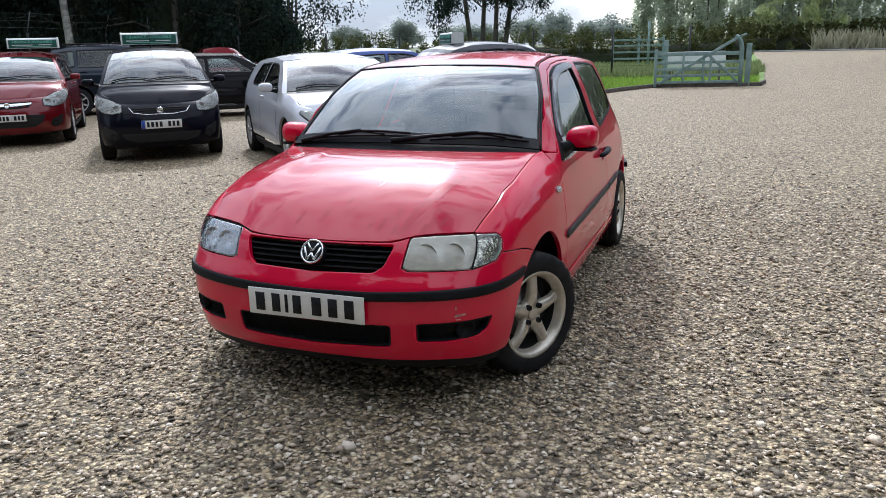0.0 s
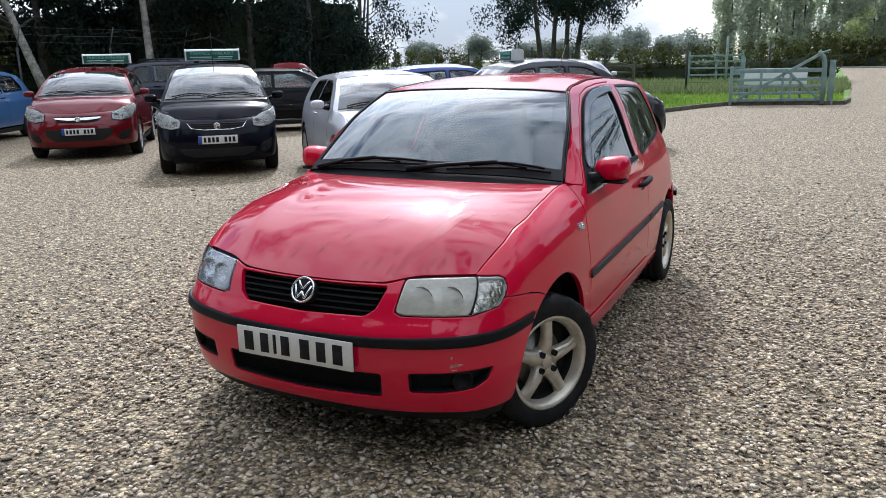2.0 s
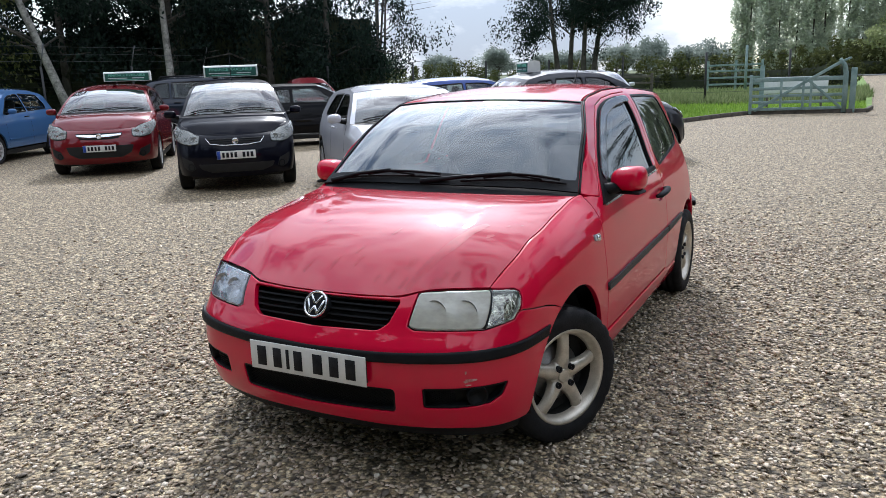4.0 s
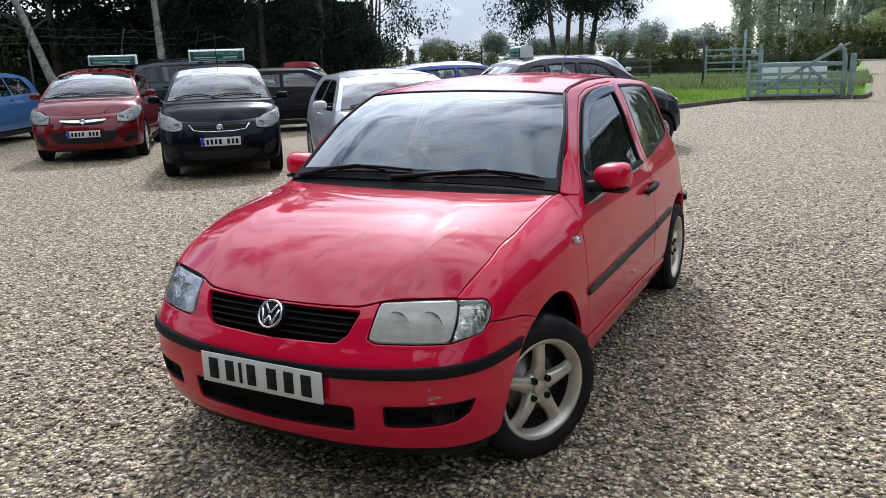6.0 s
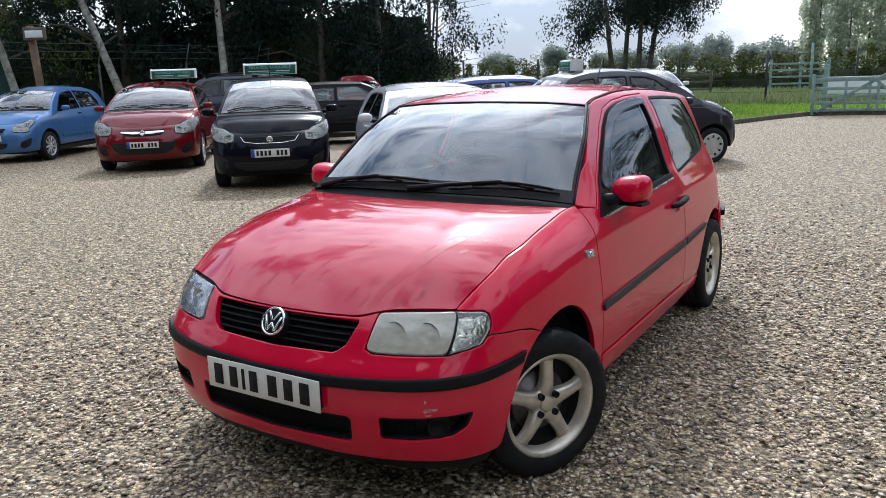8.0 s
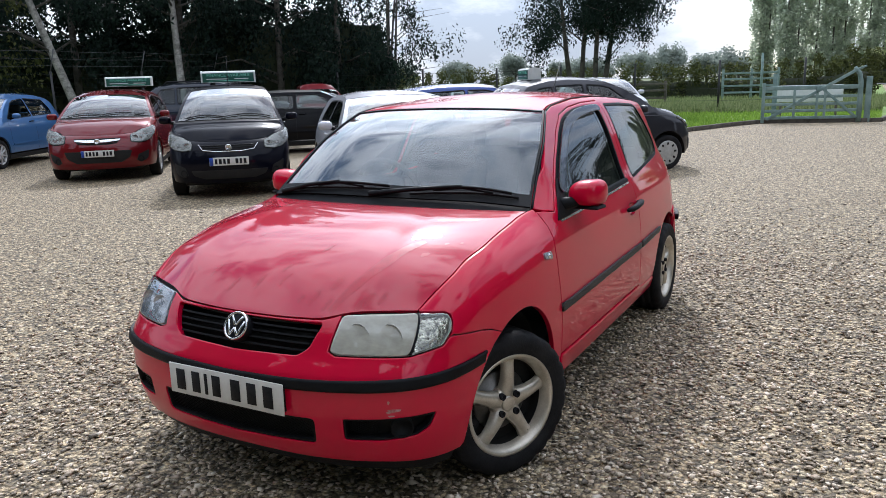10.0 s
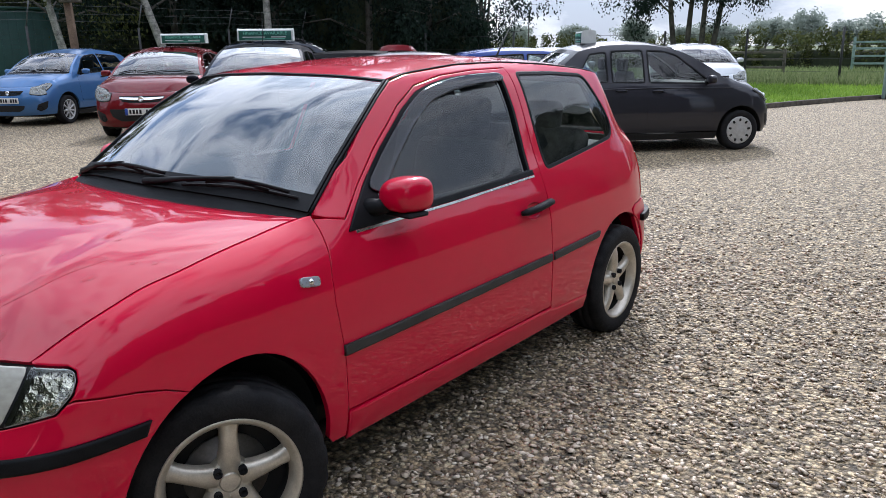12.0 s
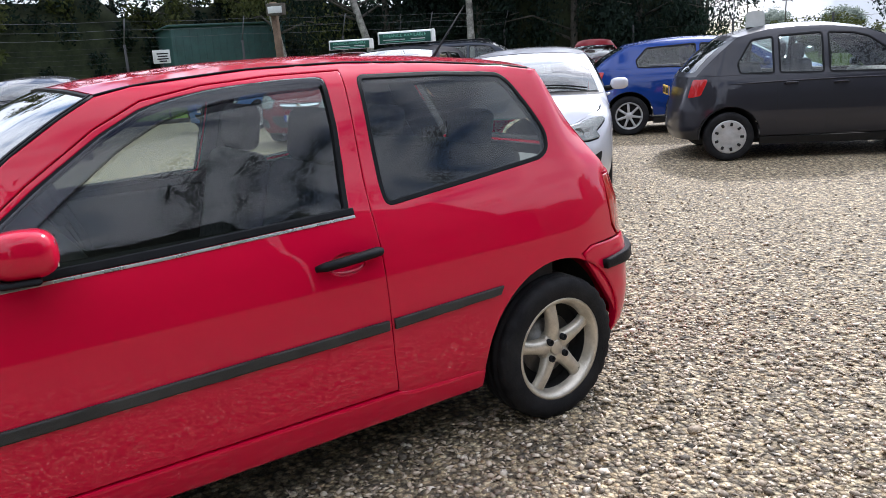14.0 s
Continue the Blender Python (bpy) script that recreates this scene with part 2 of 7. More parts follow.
def lathe(profile, sides=48, axis="x", closed=False):
    """Turns (along, radius) pairs about the x axis."""
    bm, rings = bmesh.new(), []
    for a, r in profile:
        rings.append([bm.verts.new((a, r * math.cos(k * math.tau / sides), r * math.sin(k * math.tau / sides))) for k in range(sides)])
    pairs = list(zip(rings, rings[1:])) + ([(rings[-1], rings[0])] if closed else [])
    for r, s in pairs:
        for k in range(sides):
            bm.faces.new((r[k], r[(k + 1) % sides], s[(k + 1) % sides], s[k]))
    bmesh.ops.recalc_face_normals(bm, faces=bm.faces)
    return bm


def rounded(poly, r=0.02, n=5):
    """Rounds every corner of a closed polygon by about r."""
    p, out = [np.array(q, float) for q in poly], []
    for i, b in enumerate(p):
        a, c = p[i - 1], p[(i + 1) % len(p)]
        la, lc = np.linalg.norm(a - b), np.linalg.norm(c - b)
        s, e = b + (a - b) * min(r / la, 0.45), b + (c - b) * min(r / lc, 0.45)
        for k in range(n + 1):
            t = k / n
            out.append(tuple((1 - t) ** 2 * s + 2 * t * (1 - t) * b + t * t * e))
    return out


def dense(poly, step):
    out, n = [], len(poly)
    for i in range(n):
        a, b = np.array(poly[i], float), np.array(poly[(i + 1) % n], float)
        m = max(1, int(np.ceil(np.linalg.norm(b - a) / step)))
        out += [a + (b - a) * k / m for k in range(m)]
    keep = [out[0]]
    for q in out[1:]:
        if np.linalg.norm(q - keep[-1]) > 5e-4:
            keep.append(q)
    if np.linalg.norm(keep[0] - keep[-1]) < 5e-4:
        keep.pop()
    p = np.array(keep)
    area = np.sum(p[:, 0] * np.roll(p[:, 1], -1) - np.roll(p[:, 0], -1) * p[:, 1])
    return p if area > 0 else p[::-1]


def inset(p, d):
    t = np.roll(p, -1, 0) - np.roll(p, 1, 0)
    t /= np.maximum(np.linalg.norm(t, axis=1), 1e-9)[:, None]
    return p + np.stack([-t[:, 1], t[:, 0]], 1) * d


def inside(poly, q):
    x, y = q[:, 0], q[:, 1]
    r = np.zeros(len(q), bool)
    for a, b in zip(poly, np.roll(poly, -1, 0)):
        if a[1] == b[1]:
            continue
        c = ((a[1] > y) != (b[1] > y)) & (x < (b[0] - a[0]) * (y - a[1]) / (b[1] - a[1]) + a[0])
        r ^= c
    return r


def fill(outer, holes=(), step=0.035, gap=0.0, bevel=0.004):
    """Triangles of a flat region, with a narrow border strip. Returns points, triangles and a border flag."""
    from_out = inset(dense(outer, step), gap)
    loops = [from_out] + [inset(dense(h, step)[::-1], gap) for h in holes]
    pts, edges, border = [], [], []
    for lp in loops:
        for k, ring in enumerate((lp, inset(lp, bevel))):
            n0 = len(pts)
            pts += list(ring)
            border += [k == 0] * len(ring)
            edges += [(n0 + i, n0 + (i + 1) % len(ring)) for i in range(len(ring))]
    lo, hi = from_out.min(0), from_out.max(0)
    gx, gy = np.meshgrid(np.arange(lo[0] + step / 2, hi[0], step), np.arange(lo[1] + step / 2, hi[1], step))
    g = np.stack([gx.ravel(), gy.ravel()], 1)
    ok = inside(from_out, g)
    for h in loops[1:]:
        ok &= ~inside(h, g)
    rim = np.array(pts)
    g = g[ok]
    if len(g):
        g = g[np.array([np.min(np.sum((rim - q) ** 2, 1)) > (step * 0.45) ** 2 for q in g])]
        pts += list(g)
        border += [False] * len(g)
    from mathutils.geometry import delaunay_2d_cdt
    v, e, f, ov, oe, of = delaunay_2d_cdt([Vector((float(a), float(b))) for a, b in pts], edges, [], 0, 1e-6)
    q = np.array([(a.x, a.y) for a in v])
    flag = np.array([any(border[i] for i in o) if o else False for o in ov])
    t = np.array([list(k) for k in f if len(k) == 3])
    c = q[t].mean(1)
    ok = inside(from_out, c)
    for h in loops[1:]:
        ok &= ~inside(h, c)
    return q, t[ok], flag


def skin(place, normal, outer, holes=(), step=0.035, gap=0.0015, thick=0.012, lift=0.0, bevel=0.004):
    """A thick panel of a curved surface: place and normal map the flat region to it. Returns points, faces, normals."""
    q, t, flag = fill(outer, holes, step, gap, bevel)
    p, n = place(q[:, 0], q[:, 1]), normal(q[:, 0], q[:, 1])
    p = p + n * lift
    a = np.cross(p[t[:, 1]] - p[t[:, 0]], p[t[:, 2]] - p[t[:, 0]])
    flip = (a * n[t[:, 0]]).sum(1) < 0
    t[flip] = t[flip][:, ::-1]
    count = {}
    for f in t:
        for i in range(3):
            e = (int(f[i]), int(f[(i + 1) % 3]))
            count[e] = 1
    rim = [e for e in count if (e[1], e[0]) not in count]
    out = np.zeros_like(p)
    for i, j in rim:
        d = np.cross(p[j] - p[i], n[i])
        d /= max(np.linalg.norm(d), 1e-9)
        out[i] += d
        out[j] += d
    out /= np.maximum(np.linalg.norm(out, axis=1), 1e-9)[:, None]
    on = np.linalg.norm(out, axis=1) > 0.5
    nn = n.copy()
    nn[on] = n[on] + 0.9 * out[on]
    nn /= np.linalg.norm(nn, axis=1)[:, None]
    p = p.copy()
    p[on] -= n[on] * bevel * 0.4
    ids = {int(i): k for k, i in enumerate(np.nonzero(on)[0])}
    base = len(p)
    low = np.array([p[i] - n[i] * thick for i in ids])
    top = np.array([p[i] for i in ids])
    rn = np.array([out[i] for i in ids])
    m = len(ids)
    faces = [tuple(f) for f in t]
    for i, j in rim:
        a, b = ids[i], ids[j]
        faces.append((base + b, base + a, base + m + a, base + m + b))
    if m:
        return np.concatenate([p, top, low]), faces, np.concatenate([nn, rn, rn])
    return p, faces, nn


def grid_sheet(fn, nu, nv, thick=0.01, facing=(0, 0, 1)):
    """A thick sheet from fn(a, b) with a and b from 0 to 1, facing the given way."""
    a, b = np.meshgrid(np.linspace(0, 1, nu), np.linspace(0, 1, nv), indexing="ij")
    p = fn(a, b)
    e = 2e-3
    n = np.cross(fn(np.clip(a + e, 0, 1), b) - fn(np.clip(a - e, 0, 1), b), fn(a, np.clip(b + e, 0, 1)) - fn(a, np.clip(b - e, 0, 1)))
    n /= np.maximum(np.linalg.norm(n, axis=-1, keepdims=True), 1e-12)
    turn = np.sum(n * np.array(facing)) < 0
    if turn:
        n = -n
    k = np.arange(nu * nv).reshape(nu, nv)
    faces = [(int(k[i, j]), int(k[i + 1, j]), int(k[i + 1, j + 1]), int(k[i, j + 1])) for i in range(nu - 1) for j in range(nv - 1)]
    if turn:
        faces = [f[::-1] for f in faces]
    loop = list(k[:, 0]) + list(k[-1, 1:]) + list(k[-2::-1, -1]) + list(k[0, -2:0:-1])
    if turn:
        loop = loop[::-1]
    P, N = p.reshape(-1, 3), n.reshape(-1, 3)
    edge = P[loop]
    d = np.cross(np.roll(edge, -1, 0) - np.roll(edge, 1, 0), N[loop])
    d /= np.maximum(np.linalg.norm(d, axis=1, keepdims=True), 1e-9)
    m, base = len(loop), len(P)
    for i in range(m):
        j = (i + 1) % m
        faces.append((base + j, base + i, base + m + i, base + m + j))
    return np.concatenate([P, edge, edge - N[loop] * thick]), faces, np.concatenate([N, d, d])


def line_fn(points, sigma=0.02):
    """A smooth curve through a few places, as a function of 0 to 1."""
    p = smooth_line(points, max(0.004, sigma / 3), sigma)
    d = np.concatenate([[0], np.cumsum(np.linalg.norm(np.diff(p, axis=0), axis=1))])
    d /= d[-1]
    return lambda t: np.stack([np.interp(t, d, p[:, k]) for k in range(3)], -1)


def coons(south, north, west, east, bulge=None):
    """A sheet between four curves; a runs west to east, b south to north."""
    def fn(a, b):
        A, B = a[..., None], b[..., None]
        z, o = np.zeros_like(a), np.ones_like(a)
        ruled = (1 - B) * south(a) + B * north(a) + (1 - A) * west(b) + A * east(b)
        corner = (1 - A) * (1 - B) * south(z) + A * (1 - B) * south(o) + (1 - A) * B * north(z) + A * B * north(o)
        p = ruled - corner
        return p + bulge(a, b) if bulge is not None else p
    return fn


def text_part(name, words, height, mat, parent, m, thick=0.001, label=""):
    cu = bpy.data.curves.new(name, "FONT")
    cu.body, cu.size, cu.extrude, cu.align_x, cu.align_y = words, height, thick, "CENTER", "CENTER"
    tmp = new(name, cu)
    me = bpy.data.meshes.new_from_object(tmp)
    bpy.data.objects.remove(tmp)
    me.materials.clear()
    me.materials.append(mat)
    me.transform(m)
    ob = new(name, me)
    ob.parent = parent
    return tagged(ob, label) if label else ob

# ---- body shells: a plan curve with front, side and rear profiles ----
def smooth_line(points, step, sigma):
    """A dense, rounded version of a polyline: resampled every step, then blurred by sigma."""
    p = np.array(points, float)
    d = np.concatenate([[0], np.cumsum(np.linalg.norm(np.diff(p, axis=0), axis=1))])
    n = max(8, int(d[-1] / step))
    s = np.linspace(0, d[-1], n)
    q = np.stack([np.interp(s, d, p[:, k]) for k in range(p.shape[1])], 1)
    r = max(1, int(3 * sigma / step))
    k = np.exp(-0.5 * (np.arange(-r, r + 1) * step / sigma) ** 2)
    k /= k.sum()
    head = 2 * q[0] - q[1:r + 1][::-1]
    tail = 2 * q[-1] - q[-r - 1:-1][::-1]
    full = np.concatenate([head, q, tail])
    return np.stack([np.convolve(full[:, j], k, "valid") for j in range(q.shape[1])], 1)


def soft_table(points, sigma):
    """A smooth function of one number from a few (input, value) pairs."""
    p = np.array(points, float)
    lo, hi = p[0, 0] - 3 * sigma, p[-1, 0] + 3 * sigma
    s = np.linspace(lo, hi, 600)
    step = s[1] - s[0]
    v = np.interp(s, p[:, 0], p[:, 1])
    r = max(1, int(3 * sigma / step))
    k = np.exp(-0.5 * (np.arange(-r, r + 1) * step / sigma) ** 2)
    k /= k.sum()
    v = np.convolve(np.pad(v, r, "edge"), k, "valid")
    return lambda x: np.interp(x, s, v)


def ease(a, b, x):
    t = np.clip((np.asarray(x, float) - a) / (b - a), 0, 1)
    return t * t * t * (t * (6 * t - 15) + 10)


class Shell:
    """Outer skin of a car. u runs round the half plan from the nose's middle along the side to the tail's middle; a
    negative u is the other side. z is the height. Local axes: x to the car's left, y from nose to tail."""

    def __init__(self, plan, front, side, rear, corner_f, corner_r, shoulder, drop=0.13, fall=0.16, anchor=None, narrow=0.0):
        full = [(-x, y) for x, y in plan[:0:-1]] + list(plan) + [(-x, y) for x, y in plan[-2:-4:-1]]
        c = smooth_line(full, 0.01, 0.055)
        i = int(np.argmin(np.abs(c[:, 0]) + (c[:, 1] > plan[-1][1] * 0.5) * 9))
        j = i + int(np.argmin(np.abs(c[i + 60:, 0]) + (c[i + 60:, 1] < plan[-1][1] * 0.5) * 9)) + 60
        c = c[i:j + 1]
        c[0, 0] = c[-1, 0] = 0.0
        self.c = c
        self.s = np.concatenate([[0], np.cumsum(np.linalg.norm(np.diff(c, axis=0), axis=1))])
        t = np.gradient(c, axis=0)
        t[0], t[-1] = (1, 0), (-1, 0)
        t /= np.linalg.norm(t, axis=1)[:, None]
        self.n = np.stack([t[:, 1], -t[:, 0]], 1)
        self.front, self.side, self.rear = soft_table(front, 0.02), soft_table(side, 0.022), soft_table(rear, 0.02)
        self.uf, self.ur = [self.at_y(v) for v in corner_f], [self.at_y(v) for v in corner_r]
        self.shoulder, self.drop, self.fall = soft_table(shoulder, 0.05), drop, fall
        self.fore = soft_table([(1.0, 1.12), (1.62, 1.0), (2.55, 0.0), (4.0, 0.0)], 0.25)
        self.narrow = narrow                            # how far the cabin draws in towards the windscreen's top
        if anchor:                                      # u runs evenly from the nose to the given u at the given y
            y, u = anchor
            k = self.at_y(y)
            self.s = np.where(self.s < k, self.s * u / k, self.s - k + u)
            self.uf, self.ur = [self.at_y(v) for v in corner_f], [self.at_y(v) for v in corner_r]
        self.end = self.s[-1]

    def at_y(self, y):
        return float(np.interp(y, np.maximum.accumulate(self.c[:, 1]), self.s))

    def at_x(self, x, rear=False):
        k = len(self.s) // 2
        if rear:
            return float(np.interp(-x, -self.c[k:, 0], self.s[k:]))
        return float(np.interp(x, np.maximum.accumulate(self.c[:k, 0]), self.s[:k]))

    def p(self, u, z):
        u, z = np.broadcast_arrays(np.asarray(u, float), np.asarray(z, float))
        sign, a = np.where(u < 0, -1.0, 1.0), np.abs(u)
        cx, cy = np.interp(a, self.s, self.c[:, 0]), np.interp(a, self.s, self.c[:, 1])
        nx, ny = np.interp(a, self.s, self.n[:, 0]), np.interp(a, self.s, self.n[:, 1])
        wf, wr = 1 - ease(self.uf[0], self.uf[1], a), ease(self.ur[0], self.ur[1], a)
        over = np.clip((z - (self.shoulder(cy) - self.fall)) / self.fall, 0, 0.995)
        side = self.side(z) - self.drop * (1 - np.sqrt(1 - over * over))
        side = side - self.narrow * np.clip((z - 0.95) / 0.39, 0, 1.1) * self.fore(cy)
        off = wf * self.front(z) + wr * self.rear(z) + (1 - wf - wr) * side
        return np.stack([sign * (cx + nx * off), cy + ny * off, z], -1)

    def normal(self, u, z):
        e = 0.004
        du, dz = self.p(u + e, z) - self.p(u - e, z), self.p(u, z + e) - self.p(u, z - e)
        n = np.cross(du, dz)
        return n / np.maximum(np.linalg.norm(n, axis=-1, keepdims=True), 1e-9)


MAIN = dict(
    plan=[(0, -0.004), (0.26, 0.006), (0.40, 0.030), (0.54, 0.070), (0.655, 0.135), (0.73, 0.25), (0.756, 0.38), (0.768, 0.48), (0.795, 0.64), (0.816, 0.9), (0.822, 1.2),
          (0.822, 2.4), (0.812, 3.0), (0.80, 3.3), (0.765, 3.5), (0.63, 3.64), (0.3, 3.68), (0, 3.69)],
    front=[(0.1, -0.16), (0.19, -0.09), (0.24, -0.04), (0.32, -0.015), (0.42, 0), (0.545, 0), (0.60, -0.045), (0.66, -0.070), (0.71, -0.105),
           (0.745, -0.14), (0.77, -0.2), (0.85, -0.5), (1.5, -1.0)],
    side=[(0.1, -0.09), (0.19, -0.05), (0.27, -0.022), (0.36, -0.006), (0.5, 0), (0.64, -0.003), (0.74, -0.012), (0.84, -0.032), (0.92, -0.062),
          (1.0, -0.098), (1.2, -0.172), (1.3, -0.218), (1.36, -0.262), (1.42, -0.38)],
    rear=[(0.1, -0.16), (0.2, -0.08), (0.28, -0.02), (0.4, 0), (0.6, -0.005), (0.64, -0.025), (0.8, -0.04), (0.95, -0.09), (1.15, -0.27), (1.36, -0.50),
          (1.42, -0.6)],
    corner_f=(0.06, 0.45), corner_r=(3.15, 3.56),
    shoulder=[(-0.1, 0.76), (0.2, 0.765), (0.28, 0.785), (0.4, 0.842), (0.6, 0.902), (0.85, 0.938), (1.0, 0.958), (1.1, 0.985), (1.25, 1.13), (1.4, 1.5), (1.5, 1.9), (4, 1.9)], drop=0.155, anchor=(1.2, 1.816), narrow=0.05)


# ---- wheels ----
def arc(cy, cz, a, b, t0, t1, n=18):
    return [(cy + a * math.cos(radians(t0 + (t1 - t0) * k / n)), cz + b * math.sin(radians(t0 + (t1 - t0) * k / n))) for k in range(n + 1)]


def tyre_mesh(r, rim, w, tread=False):
    half = w / 2
    prof = [(-half * 0.86, rim - 0.004), (-half * 0.98, rim + 0.012), (-half, (r + rim) / 2), (-half * 0.96, r - 0.022), (-half * 0.84, r - 0.006), (-half * 0.5, r - 0.001),
            (0, r), (half * 0.5, r - 0.001), (half * 0.84, r - 0.006), (half * 0.96, r - 0.022), (half, (r + rim) / 2), (half * 0.985, (r + rim) / 2 - 0.012),
            (half * 0.98, rim + 0.012), (half * 0.86, rim - 0.004)]
    if tread:                                           # grooves round the tread and notches in its shoulders
        crown = [(-0.52, 0), (-0.46, 0.007), (-0.40, 0.007), (-0.35, 0), (-0.05, 0), (-0.02, 0.007), (0.02, 0.007), (0.05, 0), (0.35, 0), (0.40, 0.007), (0.46, 0.007), (0.52, 0)]
        prof = prof[:5] + [(half * x, r - d) for x, d in crown] + prof[8:]
    bm = lathe(prof, 96 if tread else 40)
    if tread:
        bm.verts.ensure_lookup_table()
        low = {k for k, (x, d) in enumerate(prof) if 0.5 * half <= abs(x) <= 0.97 * half and d > r - 0.03}
        for k, v in enumerate(bm.verts):
            ring, spoke = divmod(k, 96)
            if ring in low and (spoke + (2 if ring < 9 else 0)) % 4 == 0:
                v.co.y, v.co.z = v.co.y * 0.975, v.co.z * 0.975
    return bm


def star_wheel(parent, at, side, spin=0.0, steer=0.0, r=0.283, rim=0.197, w=0.185):
    """A tyre on a five-armed alloy with four bolts. side is +1 for a wheel whose face looks to +x."""
    m = Matrix.Translation(at) @ Matrix.Rotation(steer + (0 if side > 0 else math.pi), 4, "Z") @ Matrix.Rotation(spin, 4, "X")
    made = []
    tyre = part("tyre", tyre_mesh(r, rim, w, True), RUBBER, parent)
    made.append(tyre)
    half = w / 2
    # barrel and backplate are near-black: shade behind the spokes put into their colour
    barrel = lathe([(-half * 0.9, rim - 0.002), (-half * 0.9, rim - 0.016), (-half * 0.2, rim - 0.022), (half * 0.45, rim - 0.028)], 64)
    made.append(part("barrel", barrel, DARK, parent, "inner barrel darkened for the shade behind the spokes"))
    lip = lathe([(half * 0.45, rim - 0.028), (half * 0.74, rim - 0.020), (half * 0.86, rim - 0.012), (half * 0.93, rim - 0.004), (half * 0.93, rim + 0.004), (half * 0.84, rim + 0.004)], 64)
    made.append(part("rim", lip, ALLOY, parent, "silver alloy rim"))
    # arms: broad at the rim, waisted, thick
    for k in range(5):
        bm, rows = bmesh.new(), []
        for t in np.linspace(0, 1, 9):
            rad = 0.030 + t * (rim - 0.038)
            wd = 0.036 - 0.012 * math.sin(math.pi * 0.5 * min(1, t * 1.6)) + 0.010 * max(0, t - 0.8) / 0.2
            xf = half * 0.62 + 0.012 * math.sin(math.pi * t) - 0.004 * t
            th = 0.034 - 0.010 * t
            rows.append([bm.verts.new(Matrix.Rotation(k * math.tau / 5, 3, "X") @ Vector(v)) for v in
                         ((xf - th, -wd * 1.1, rad), (xf - 0.010, -wd, rad), (xf, -wd * 0.62, rad), (xf + 0.003, 0, rad), (xf, wd * 0.62, rad), (xf - 0.010, wd, rad), (xf - th, wd * 1.1, rad))])
        for a, b in zip(rows, rows[1:]):
            for i in range(6):
                bm.faces.new((a[i], a[i + 1], b[i + 1], b[i]))
        bmesh.ops.recalc_face_normals(bm, faces=bm.faces)
        made.append(part("spoke", bm, ALLOY, parent))
    hub = lathe([(half * 0.2, 0.066), (half * 0.50, 0.066), (half * 0.60, 0.058), (half * 0.63, 0.036), (half * 0.60, 0.033), (half * 0.60, 0.0005)], 32)
    made.append(part("hub", hub, ALLOY, parent))
    cap = lathe([(half * 0.60, 0.030), (half * 0.67, 0.029), (half * 0.69, 0.024), (half * 0.69, 0.0005)], 28)
    made.append(part("centre_cap", cap, ALLOY, parent))
    # bolts in black: the dark of their recesses is put into the colour
    for k in range(4):
        a = radians(45) + k * math.tau / 4
        bm = lathe([(half * 0.45, 0.0125), (half * 0.80, 0.0125), (half * 0.80, 0.0085), (half * 0.72, 0.008), (half * 0.72, 0.0005)], 12)
        bm.transform(Matrix.Translation((0, 0.048 * math.cos(a), 0.048 * math.sin(a))))
        made.append(part("bolt", bm, RUBBER, parent, "wheel bolt, black for the shade in its recess"))
    disc = lathe([(-0.003, 0.12), (0.008, 0.12), (0.008, 0.05), (half * 0.2, 0.05)], 32)
    made.append(part("brake_disc", disc, STEEL, parent))
    back = lathe([(-half * 0.1, rim - 0.02), (-half * 0.05, 0.0005)], 32)
    made.append(part("backplate", back, DARK, parent))
    valve = boxed((0.022, 0.008, 0.008), (half * 0.55, 0.1, -rim + 0.07), bevel=0.002)
    made.append(part("valve", valve, BLACK_TRIM, parent))
    for ob in made:
        ob.matrix_local = m
    return made


